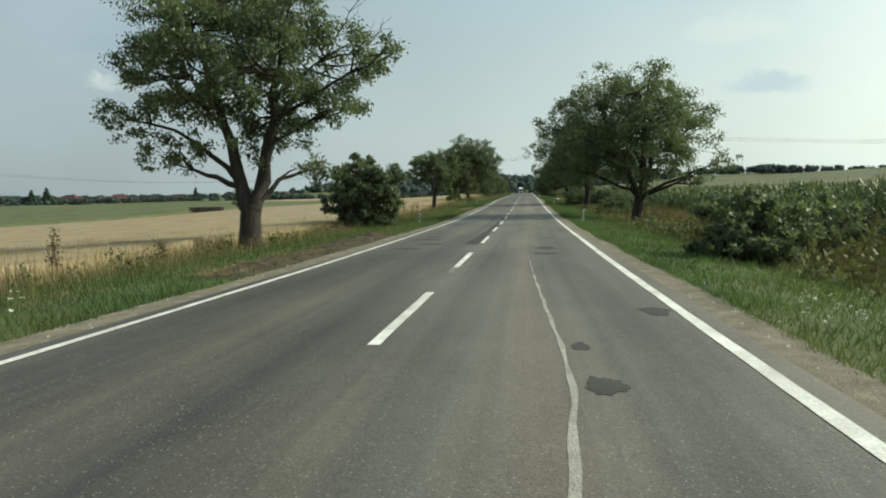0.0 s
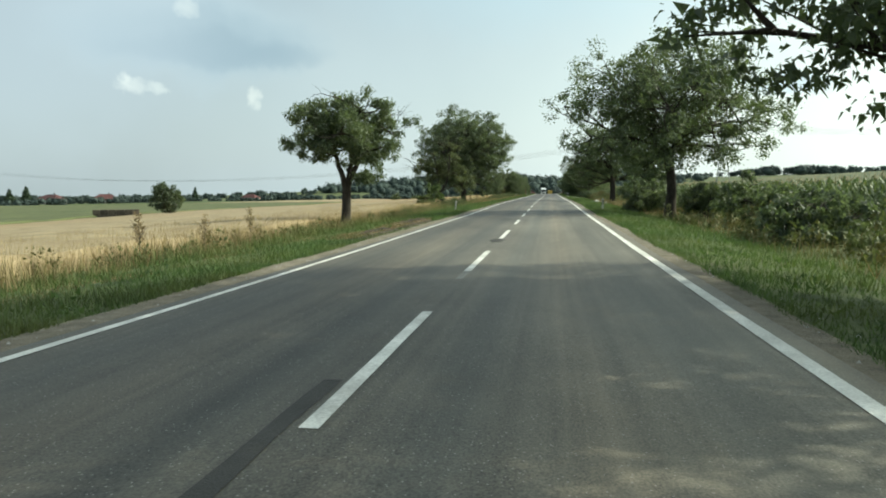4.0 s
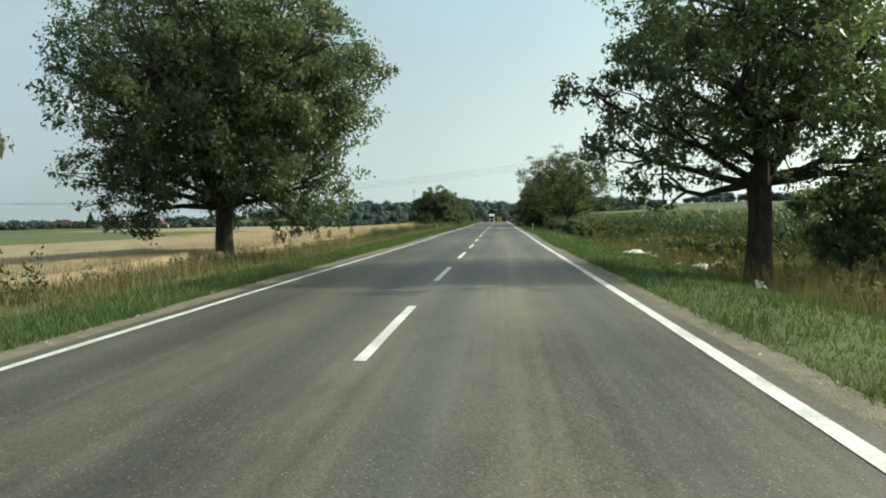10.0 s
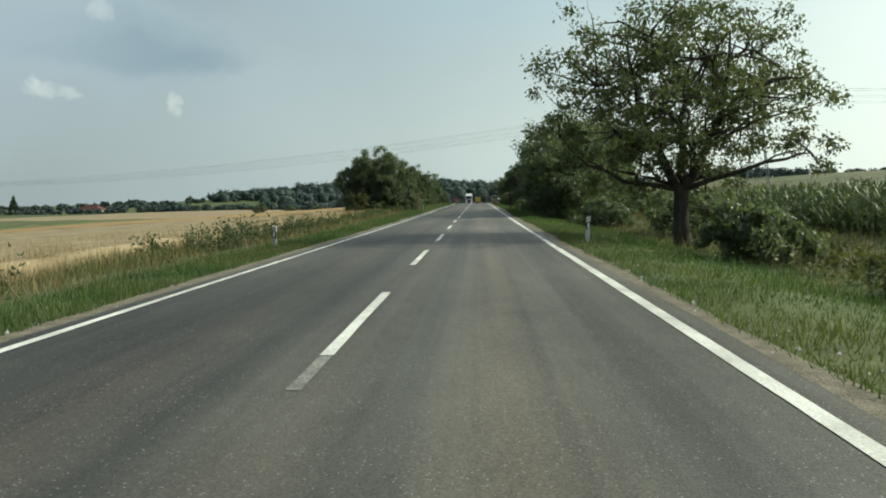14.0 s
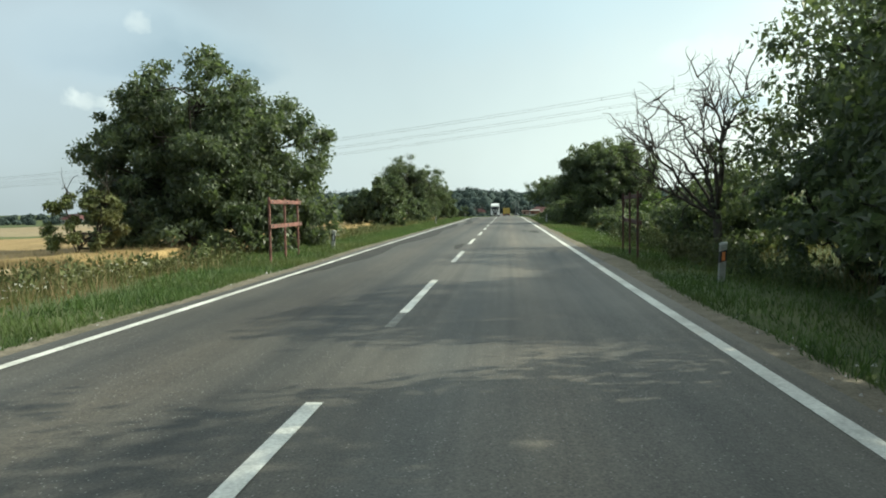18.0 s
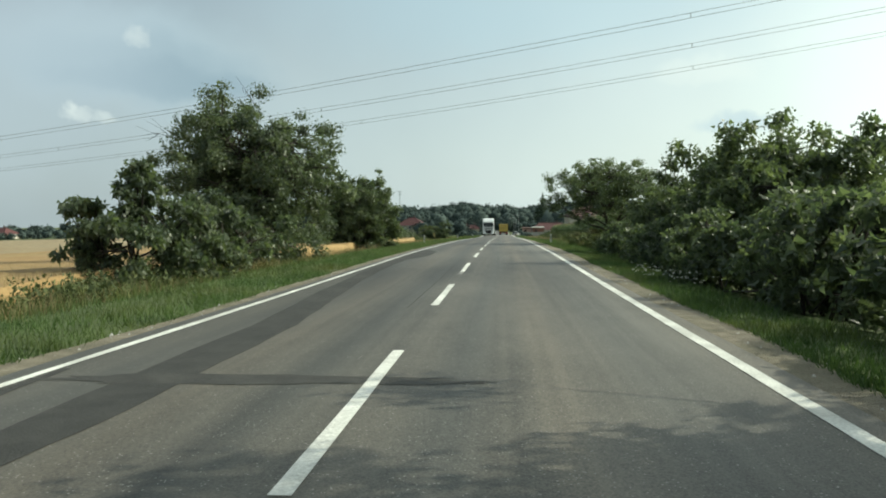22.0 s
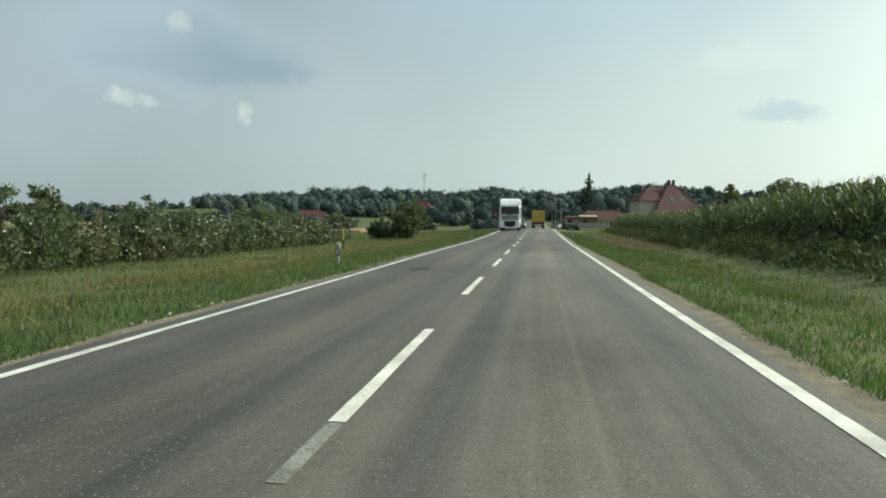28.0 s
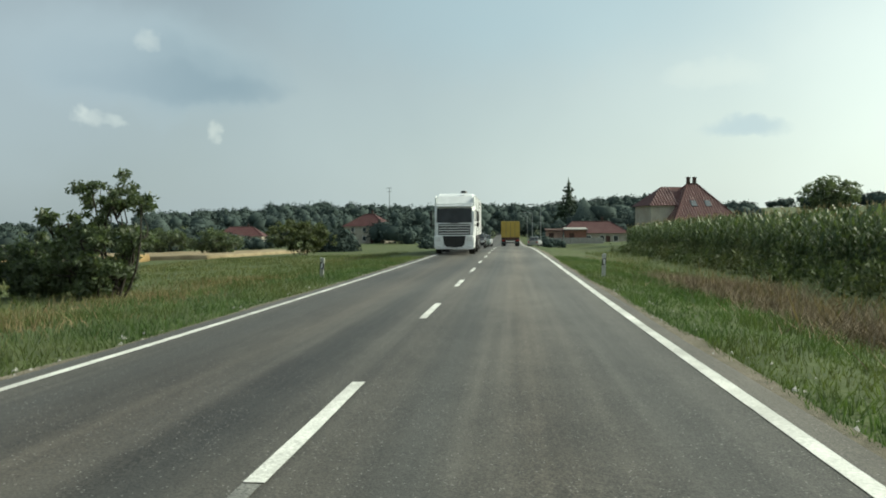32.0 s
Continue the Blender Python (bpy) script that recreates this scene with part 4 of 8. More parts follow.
def blades(n, xf, yf, h, w, lean, lift=0.0, zf=ground_z, flat=False):
    """Single-triangle blades of grass."""
    x, y = xf(n), yf(n)
    z = zf(x, y) + lift
    hh = h(x, y, n)
    a = rng.uniform(0, 2 * np.pi, n)
    b = rng.uniform(0, 2 * np.pi, n)
    dx, dy = np.cos(a) * w / 2, np.sin(a) * w / 2
    ln = hh * rng.uniform(0.1, lean, n)
    base = np.stack([x, y, z - 0.02], 1)
    side = np.stack([dx, dy, np.zeros(n)], 1)
    tip = base + np.stack([np.cos(b) * ln, np.sin(b) * ln, hh + 0.02], 1)
    V = np.stack([base - side, base + side, tip], 1).reshape(-1, 3)
    return V, np.arange(3 * n).reshape(-1, 3)


def stuff(name, V, F, mat, label, category):
    return tagged(new(name, fast_mesh(name, V, F, mat)), label, category, kind="stuff")


def uni(lo, hi):
    return lambda n: rng.uniform(lo, hi, n)


def grass_h(lo, hi):
    def f(x, y, n):
        return rng.uniform(lo, hi, n) * (0.75 + 0.45 * wave(x, y, 0.8, 3))
    return f


def edge_biased(a, b, power=1.6):
    return lambda n: a + (b - a) * rng.uniform(0, 1, n) ** power


def verge(n, edge, out, power, y0, y1):
    """Places beside the road, thickest where the grass meets the shoulder."""
    ys = rng.uniform(y0, y1, n)
    xs = edge(ys) + out * rng.uniform(0, 1, n) ** power
    hedge = np.interp(ys, (266, 273, 302, 310), (1.0, 0.32, 0.32, 1.0)) if out > 0 else 1.0
    xs = edge(ys) + (xs - edge(ys)) * hedge
    brush = (xs > 6.6) & (np.abs(ys - 402) < 11)
    xs = np.where(brush, edge(ys) + (xs - edge(ys)) * 0.45, xs)
    if out < 0:
        near_wheat = np.interp(ys, (112, 124, 226, 240), (1.0, 0.42, 0.42, 1.0))
        xs = edge(ys) + (xs - edge(ys)) * near_wheat
        dug = np.minimum(np.abs(ys - 74.0) - 6.5, np.abs(ys - 24.5) - 8.5)
        bare = (dug < rng.normal(0, 0.5, n)) & (xs > -5.1 + 0.25 * np.sin(ys * 1.7))
        ys = np.where(bare & (rng.random(n) < 0.85), ys + 17 + rng.uniform(0, 24, n), ys)
        xs = np.minimum(xs, edge(ys))
    return (lambda k: xs), (lambda k: ys)


for lab, edge, out in (("lush green verge grass beside the road", edge_left, -4.6), ("lush green verge grass sloping to the ditch", edge_right, 5.2)):
    xf, yf = verge(300000, edge, out, 1.7, -2, 425)
    V, F = blades(300000, xf, yf, lambda x, y, n: rng.uniform(0.07, 0.20, n) * (0.85 + 0.4 * wave(x, y, 1.6, 3)) * np.interp(np.abs(x), (3.6, 4.1, 7.0), (0.75, 1.0, 1.25)), 0.019, 1.0)
    stuff("verge_grass", V, F, M_GRASS, lab, "grass")
V, F = blades(34000, edge_biased(-7.6, -10.4, 0.75), uni(-2, 240), grass_h(0.40, 0.80), 0.016, 0.5)
stuff("dry_grass", V, F, M_DRY, "tall dry brown grass along the field edge", "grass")
V, F = blades(60000, edge_biased(-6.6, -9.3, 0.8), uni(-2, 302), lambda x, y, n: rng.uniform(0.15, 0.5, n) * np.interp(-x, (6.0, 7.6), (0.5, 1.0)) * (0.8 + 0.4 * wave(x, y, 0.5, 6)), 0.018, 0.7)
stuff("rank_grass", V, F, M_RANK, "tall olive-green grass at the field edge", "grass")
V, F = blades(16000, edge_biased(-5.7, -9.6, 0.9), uni(118, 236), grass_h(0.25, 0.62), 0.016, 0.6)
stuff("dry_grass", V, F, M_DRY, "tall tan grass between verge and wheat", "grass")
V, F = blades(9000, lambda n: rng.uniform(-5.2, -4.2, n), lambda n: np.where(rng.random(n) < 0.45, rng.uniform(67, 81, n), rng.uniform(16, 33, n)), grass_h(0.04, 0.15), 0.014, 1.9, 0.1)
stuff("dry_grass", V, F, M_DRY, "flattened dead grass on bare earth", "grass")
V, F = blades(20000, edge_biased(-6.9, -10.6, 0.75), uni(240, 352), grass_h(0.25, 0.50), 0.020, 0.5)
stuff("dry_grass", V, F, M_DRY, "tall dry brown grass along the field edge", "grass")
V, F = blades(24000, edge_biased(7.6, 14.5, 0.8), uni(-2, 250), grass_h(0.3, 0.75), 0.022, 0.6)
stuff("dry_grass", V, F, M_DRY, "tall dry grass in the ditch", "grass")
V, F = blades(17000, lambda n: rng.normal(-7.9, 1.3, n), uni(350, 412), grass_h(0.10, 0.30), 0.018, 1.3)
stuff("dry_grass", V, F, M_DRY, "dry matted grass beyond the verge", "grass")
V, F = blades(13000, edge_biased(9.2, 14.2, 0.8), uni(10, 66), grass_h(0.5, 1.0), 0.018, 0.5)
stuff("dry_grass", V, F, M_DRY, "tall tan grass in front of the corn", "grass")
V, F = blades(9000, lambda n: rng.normal(-6.5, 0.35, n), uni(2, 70), grass_h(0.04, 0.12), 0.018, 1.6)
stuff("dry_grass", V, F, M_DRY, "short parched grass in the verge", "grass")
V, F = blades(5000, uni(6.0, 9.0), uni(335, 430), grass_h(0.08, 0.22), 0.020, 1.0)
stuff("dry_grass", V, F, M_DRY, "dry matted grass below the corn", "grass")
V, F = blades(66000, uni(8.0, 16.5), uni(-2, 450), grass_h(0.15, 0.5), 0.03, 0.9)
stuff("rank_grass", V, F, M_RANK, "rank green grass in the ditch", "grass")
V, F = blades(50000, uni(-22, -6.5), uni(352, 440), grass_h(0.08, 0.3), 0.03, 0.9)
stuff("rank_grass", V, F, M_RANK, "rank meadow grass beyond the verge", "grass")


def wheat_x(n):
    return -9.6 - 8.5 * rng.uniform(0, 1, n) ** 1.8


V, F = blades(90000, wheat_x, uni(-4, 353), lambda x, y, n: rng.uniform(0.5, 0.8, n), 0.024, 0.35)
stuff("wheat_stalks", V, F, M_WHEAT_STALK, "standing ripe wheat stalks", "wheat")


def corn_plant(seed):
    r = np.random.default_rng(seed)
    V, F = [], []
    H = 2.0 + 0.25 * r.random()

    def quad(a, b, c, d):
        o = len(V)
        V.extend([a, b, c, d])
        F.append((o, o + 1, o + 2))
        F.append((o, o + 2, o + 3))
    for t in (0.0, 1.57):
        dx, dy = 0.016 * math.cos(t), 0.016 * math.sin(t)
        quad((-dx, -dy, 0), (dx, dy, 0), (dx * 0.5, dy * 0.5, H), (-dx * 0.5, -dy * 0.5, H))
    for k in range(9):
        z = 0.35 + k * 0.19
        a = r.uniform(0, 6.28)
        L = r.uniform(0.45, 0.8) * (1.0 if k < 7 else 0.7)
        up = r.uniform(0.15, 0.42)
        dv = np.array([math.cos(a), math.sin(a), 0])
        sv = np.array([-math.sin(a), math.cos(a), 0]) * r.uniform(0.035, 0.055)
        p0 = np.array([0, 0, z])
        p1 = p0 + dv * L * 0.45 + np.array([0, 0, up])
        p2 = p0 + dv * L + np.array([0, 0, up - r.uniform(0.15, 0.55)])
        quad(p0 - sv * 0.6, p0 + sv * 0.6, p1 + sv, p1 - sv)
        o = len(V)
        V.extend([p1 - sv, p1 + sv, p2])
        F.append((o, o + 1, o + 2))
    nleaf = len(F)
    for k in range(5):
        a = r.uniform(0, 6.28)
        dv = np.array([math.cos(a), math.sin(a), 0]) * r.uniform(0.03, 0.13)
        o = len(V)
        b = np.array([0, 0, H - 0.03])
        V.extend([b - np.array([0.008, 0, 0]), b + np.array([0.008, 0, 0]), b + dv + np.array([0, 0, r.uniform(0.18, 0.3)])])
        F.append((o, o + 1, o + 2))
    return np.array(V, dtype=np.float32), np.array(F), nleaf


def plant_many(variants, x, y, scale):
    """All plants of each variant, turned and scaled, joined into arrays of leaf and top faces."""
    z = ground_z(x, y)
    turn = rng.uniform(0, 6.28, len(x))
    pick = rng.integers(0, len(variants), len(x))
    VV, FL, FT, off = [], [], [], 0
    for k, (v, f, nl) in enumerate(variants):
        i = np.where(pick == k)[0]
        c, s = np.cos(turn[i])[:, None], np.sin(turn[i])[:, None]
        sc = scale[i][:, None]
        P = np.stack([(v[:, 0] * c - v[:, 1] * s) * sc + x[i][:, None], (v[:, 0] * s + v[:, 1] * c) * sc + y[i][:, None], v[:, 2] * sc + z[i][:, None]], 2)
        o = off + np.arange(len(i))[:, None, None] * len(v)
        FL.append((f[None, :nl] + o).reshape(-1, 3))
        FT.append((f[None, nl:] + o).reshape(-1, 3))
        VV.append(P.reshape(-1, 3))
        off += len(i) * len(v)
    return np.concatenate(VV), np.concatenate(FL), np.concatenate(FT)


def compact(V, F):
    used, inv = np.unique(F, return_inverse=True)
    return V[used], inv.reshape(F.shape)


cy, cx = [], []
for row in range(5):
    ys = np.arange(-2, 466, 0.30 + 0.03 * row)
    ys = ys + rng.uniform(-0.08, 0.08, len(ys))
    cy.append(ys)
    cx.append(corn_edge(ys) + row * 0.72 + rng.uniform(-0.12, 0.12, len(ys)))
for row in range(9):
    ys = np.arange(-2, 466, 2.0)
    ys = ys + rng.uniform(-0.6, 0.6, len(ys))
    cy.append(ys)
    cx.append(corn_edge(ys) + 4.2 + row * 1.9 + rng.uniform(-0.7, 0.7, len(ys)))
cx, cy = np.concatenate(cx), np.concatenate(cy)
V, FL, FT = plant_many([corn_plant(s) for s in range(6)], cx, cy, rng.uniform(0.95, 1.18, len(cx)) * corn_scale(cy))
a, b = compact(V, FL)
stuff("corn_plants", a, b, M_CORN, "rows of tall green corn with arching glossy leaves", "corn")
a, b = compact(V, FT)
stuff("corn_tassels", a, b, M_TASSEL, "straw-coloured corn tassels", "corn")

# ---------------------------------------------------------------- trees


def leaf_cloud(centres, radii, n, size, squash=0.75, droop=0.5, plain_leaf=False, heart=0.0):
    """n leaves (folded, or plain triangles) scattered round the given clump centres."""
    centres, radii = np.asarray(centres), np.asarray(radii)
    w = radii ** 2
    pick = rng.choice(len(centres), n, p=w / w.sum())
    d = rng.normal(size=(n, 3))
    d /= np.linalg.norm(d, axis=1)[:, None]
    inner = (rng.uniform(0, 1, n) < heart)
    r = radii[pick] * (rng.uniform(0, 1, n) ** 0.45) * np.where(inner, 0.6, 1.0)
    P = centres[pick] + d * r[:, None] * np.array([1, 1, squash])
    ax = d * 0.25 + rng.normal(size=(n, 3)) * 0.55
    ax[:, 2] -= droop
    ax /= np.linalg.norm(ax, axis=1)[:, None]
    sd = np.cross(ax, rng.normal(size=(n, 3)))
    sd /= np.linalg.norm(sd, axis=1)[:, None]
    nm = np.cross(ax, sd)
    L = (size * rng.uniform(0.6, 1.3, n) * (np.where(inner, 1.2, 0.78) if heart else 1.0))[:, None]
    W = L * rng.uniform(0.24, 0.40, n)[:, None]
    if plain_leaf:
        V = np.stack([P - sd * W, P + sd * W, P + ax * L], 1).reshape(-1, 3)
        return V, np.arange(3 * n).reshape(-1, 3)
    V = np.stack([P, P + ax * L * 0.45 + sd * W + nm * W * 0.3, P + ax * L, P + ax * L * 0.45 - sd * W + nm * W * 0.3], 1).reshape(-1, 3)
    o = np.arange(n)[:, None] * 4
    F = np.concatenate([o + np.array([[0, 1, 2]]), o + np.array([[0, 2, 3]])], 0)
    return V, F


def limb(points, radii, n=6):
    """A tapered bent tube as vertices and quads."""
    p = np.asarray(points, dtype=float)
    k = len(p)
    t = np.gradient(p, axis=0)
    t /= np.linalg.norm(t, axis=1)[:, None] + 1e-9
    ref = np.array([0.31, 0.95, 0.05])
    u = np.cross(t, ref)
    u /= np.linalg.norm(u, axis=1)[:, None] + 1e-9
    w = np.cross(t, u)
    a = np.linspace(0, 2 * np.pi, n, endpoint=False)
    ring = u[:, None] * np.cos(a)[None, :, None] + w[:, None] * np.sin(a)[None, :, None]
    V = (p[:, None] + ring * np.asarray(radii)[:, None, None]).reshape(-1, 3)
    i = np.arange(k - 1)[:, None] * n
    j = np.arange(n)[None, :]
    F = np.stack([i + j, i + (j + 1) % n, i + n + (j + 1) % n, i + n + j], 2).reshape(-1, 4)
    return V, F


class Wood:
    def __init__(self):
        self.V, self.F, self.n = [], [], 0

    def add(self, points, radii, n=6):
        v, f = limb(points, radii, n)
        self.V.append(v)
        self.F.append(f + self.n)
        self.n += len(v)

    def mesh(self, mat):
        return fast_mesh("trunk", np.concatenate(self.V), np.concatenate(self.F), mat, True)


def bend(a, b, amount, k=6, sag=0.0):
    a, b = np.asarray(a, dtype=float), np.asarray(b, dtype=float)
    t = np.linspace(0, 1, k)[:, None]
    off = rng.normal(size=3) * amount * np.linalg.norm(b - a)
    wig = rng.normal(size=(k, 3)) * amount * 0.18 * np.linalg.norm(b - a) * np.sin(np.pi * t)
    p = a + (b - a) * t + off * np.sin(np.pi * t) + wig
    p[:, 2] += sag * np.sin(np.pi * t[:, 0]) * np.linalg.norm(b - a)
    return p


def tree(label, x, y, lobes, leaves, trunk_r=0.3, fork=2.0, lean=(0, 0), size=0.2, clump=0.75, per_lobe=16, leaf_mat=None, name="tree",
         category="tree", stems=1, dead=0, shell=0.55, group="", squash=0.75, droop=0.5, bark=None, twigs=0.7, fine=1.3):
    """lobes: centre and radii of each mass of the crown, from the tree's foot."""
    global rng
    x, y = float(x), float(y)
    rng = np.random.default_rng(int(abs(x) * 10 + y * 100))
    z = float(ground_z(x, y))
    top = thing(name, label, category, (x, y, z), group)
    wood = Wood()
    C, R = [], []
    fork_p = np.array([lean[0], lean[1], fork])
    if stems == 1:
        tp = bend((0, 0, -0.15), fork_p, 0.04, 7)
        rr = trunk_r * np.array([1.45, 1.12, 1.0, 0.95, 0.92, 0.92, 0.98])
        wood.add(tp, rr, 10)
    leaders = []
    if stems == 1:
        mid = np.mean([q[:3] for q in lobes], axis=0)
        reach = max(q[2] for q in lobes)
        wide = max(abs(q[0] - mid[0]) + q[3] for q in lobes)
        a0 = rng.uniform(0, 6.28)
        for k in range(3):
            e = np.array([mid[0] + 0.36 * wide * math.cos(a0 + 2.1 * k), mid[1] + 0.36 * wide * math.sin(a0 + 2.1 * k), fork + (reach - fork) * rng.uniform(0.8, 1.0)])
            lp = bend(fork_p + np.array([math.cos(a0 + 2.1 * k), math.sin(a0 + 2.1 * k), 0]) * trunk_r * 0.4 - np.array([0, 0, 0.15]), e, 0.07, 10, -0.03)
            leaders.append(lp)
            wood.add(lp, np.linspace(trunk_r * 0.66, 0.03, 10), 8)
    for li, (lx, ly, lz, rx, ry, rzz) in enumerate(lobes):
        c = np.array([lx, ly, lz])
        if stems == 1:
            best = None
            for lp in leaders:
                hd = np.linalg.norm(lp[:, :2] - c[:2], axis=1)
                cost = hd + 2.0 * np.abs(lp[:, 2] - (c[2] - 0.55 * hd))
                k = int(np.argmin(cost[:8]))
                if best is None or cost[k] < best[0]:
                    best = (cost[k], lp[k], trunk_r * 0.66 * (1 - k / 10))
            lp = bend(best[1], c, 0.09, 7, 0.05)
            r0 = max(0.03, best[2] * 0.55)
        else:
            foot = np.array([rng.uniform(-0.3, 0.3) + lx * 0.45, rng.uniform(-0.3, 0.3) + ly * 0.45, -0.1])
            lp = bend(foot, c, 0.08, 7)
            r0 = trunk_r
        wood.add(lp, np.linspace(r0, min(r0, 0.018 + 0.02 * trunk_r), len(lp)), 6)
        vol = per_lobe * (rx * ry * rzz) ** (1 / 3) / 2.0
        m = max(8, int(vol * 2.4))
        d = rng.normal(size=(m, 3))
        d /= np.linalg.norm(d, axis=1)[:, None]
        rad = shell + (1.0 - shell) * rng.uniform(0, 1, m) ** 0.7
        lump = 1 + 0.14 * np.sin(d[:, 0] * 5 + li) + 0.12 * np.sin(d[:, 1] * 6 + 2 * li) + 0.10 * np.sin(d[:, 2] * 7)
        q = c + d * (rad * lump)[:, None] * np.array([rx, ry, rzz])
        q[:, 2] = np.maximum(q[:, 2], 0.25)
        C.append(q)
        R.append(clump * (0.82 if stems == 1 else 0.98) * rng.uniform(0.6, 1.25, m) * min(1.0, 0.45 + 0.25 * min(rx, ry, rzz)))
        for j in range(m):
            if rng.random() < twigs * 0.45:
                s = lp[rng.integers(len(lp) // 2, len(lp))]
                tw = bend(s, q[j] + rng.normal(size=3) * 0.15, 0.12, 4)
                wood.add(tw, np.linspace(0.03 + 0.05 * trunk_r, 0.008, 4), 4)
    for j in range(dead):
        lobe = sorted(lobes, key=lambda q: q[2] + q[5])[rng.integers(len(lobes) // 2, len(lobes))]
        c = np.array(lobe[:3])
        d = rng.normal(size=3)
        d[2] = abs(d[2]) * 0.7 + 0.1
        d /= np.linalg.norm(d)
        e = c + d * (np.array(lobe[3:]) + 0.35) * rng.uniform(1.15, 1.5)
        tp = bend(c, e, 0.10, 7)
        wood.add(tp, np.linspace(0.035, 0.006, 7), 4)
        for _ in range(5):
            s = tp[rng.integers(2, 6)]
            wood.add(bend(s, s + (e - c) * rng.uniform(0.15, 0.35) + rng.normal(size=3) * 0.35, 0.1, 4), np.linspace(0.014, 0.004, 4), 3)
    put("trunk", wood.mesh(bark or M_BARK), top)
    V, F = leaf_cloud(np.concatenate(C), np.concatenate(R), int(leaves * fine * (0.92 if stems == 1 else 0.78)), size * (1.45 if shell < 0.5 else 1.28) / math.sqrt(fine), squash, droop, True, 0.3)
    V[:, 2] = np.maximum(V[:, 2], 0.03)
    put("crown", fast_mesh("crown", V, F, leaf_mat or M_LEAF), top)
    return top


def ball(cx, cy, cz, rx, ry, rz, n, seed=0, keep=0.8):
    """n overlapping lobes that fill an uneven ellipsoid."""
    r = np.random.default_rng(seed)
    out = []
    for i in range(n):
        t = math.acos(1 - 2 * (i + 0.5) / n)
        p = i * 2.39996 + seed
        f = 0.62 * r.uniform(0.8, 1.15)
        s = 0.46 * r.uniform(0.75, 1.15) * keep / 0.8
        out.append((cx + rx * f * math.sin(t) * math.cos(p), cy + ry * f * math.sin(t) * math.sin(p), cz + rz * f * math.cos(t), rx * s, ry * s, rz * s))
    return out


# left side of the road
tree("gnarled walnut tree with forked dark trunk and open crown", -8.5, 27.7,
     ball(-0.1, 0, 7.0, 4.6, 4.2, 3.7, 11, 1) + [(-4.6, 0.2, 4.9, 1.0, 1.0, 0.8), (4.9, 0.3, 6.9, 0.8, 0.8, 0.7), (3.3, 0, 5.0, 1.3, 1.1, 0.7), (2.1, 1.5, 3.0, 1.1, 1.0, 0.5), (-2.7, 0, 3.6, 1.2, 1.2, 0.8)],
     30000, 0.40, 1.7, (0.1, 0), 0.15, 0.8, 16, dead=16, fine=1.9)
tree("dense dark-leaved walnut bush", -8.3, 45.0, ball(0.1, 0, 2.35, 2.6, 2.5, 2.38, 11, 2) + [(0, -0.6, 0.8, 1.9, 1.6, 0.8)], 22000, 0.05, 0.5, size=0.20, clump=0.6, per_lobe=14, leaf_mat=M_LEAF_DARK, name="bush", category="bush", stems=6, fine=1.8)
tree("young walnut tree with a leaning trunk and round crown", -8.9, 81.8, ball(0.2, 0, 4.75, 3.5, 3.2, 1.95, 11, 3) + [(1.2, 0, 2.7, 0.9, 0.8, 0.5)], 22000, 0.24, 2.2, (0.15, 0), 0.14, 0.85, 15, dead=8, fine=1.8)
tree("broad dense walnut tree with a rounded crown", -9.5, 137.7, ball(0.3, 0, 7.0, 5.7, 5.2, 4.5, 18, 4, 1.0) + [(-4.0, -1, 3.2, 2.0, 1.6, 1.5), (3.8, -1, 3.1, 2.0, 1.6, 1.5), (-1.8, -2.5, 3.6, 1.8, 1.5, 1.2), (1.9, -2.5, 3.6, 1.8, 1.5, 1.2), (0, 2.5, 3.0, 2.2, 1.6, 1.5), (-3.6, -0.5, 1.7, 1.0, 1.0, 0.6), (3.0, -0.8, 1.6, 1.0, 1.0, 0.6)],
     70000, 0.36, 2.4, (0, 0), 0.16, 0.78, 24, shell=0.45, leaf_mat=M_LEAF_DARK, fine=1.9)
tree("half-dead thin tree with bare twigs", -9.5, 119.2, [(0.5, 0, 4.6, 1.5, 1.4, 1.3), (-0.9, 0.2, 4.3, 1.3, 1.2, 1.0), (1.4, 0, 3.3, 1.3, 1.2, 1.0), (-2.3, 0, 4.2, 1.0, 0.9, 0.7), (0.8, 0, 5.7, 0.8, 0.8, 0.6), (2.1, 0.5, 2.4, 1.5, 1.3, 1.0), (-0.6, 0, 3.0, 1.1, 1.0, 0.7)],
     13000, 0.15, 1.6, (-0.3, 0), 0.13, 0.75, 14, leaf_mat=M_LEAF_DRYISH, dead=24)
tree("small walnut sapling among weeds", -9.9, 116.1, [(0, 0, 1.5, 0.75, 0.75, 0.6), (0.2, 0, 2.0, 0.5, 0.5, 0.45), (-0.4, 0, 1.2, 0.6, 0.6, 0.5), (0.45, 0, 1.2, 0.55, 0.55, 0.5), (-0.3, 0, 1.9, 0.4, 0.4, 0.35), (0, 0, 0.8, 0.5, 0.5, 0.4)], 5000, 0.035, 0.9, size=0.13, clump=0.4, leaf_mat=M_LEAF_BRIGHT)
tree("low half-dry bush at the field edge", -10.4, 113.0, [(0, 0, 0.55, 0.75, 0.8, 0.5), (0.3, 0, 1.0, 0.3, 0.3, 0.3), (-0.3, 0, 0.95, 0.3, 0.3, 0.3)], 2600, 0.02, 0.2, size=0.11, clump=0.35, leaf_mat=M_WEED, name="bush", category="bush", stems=4)
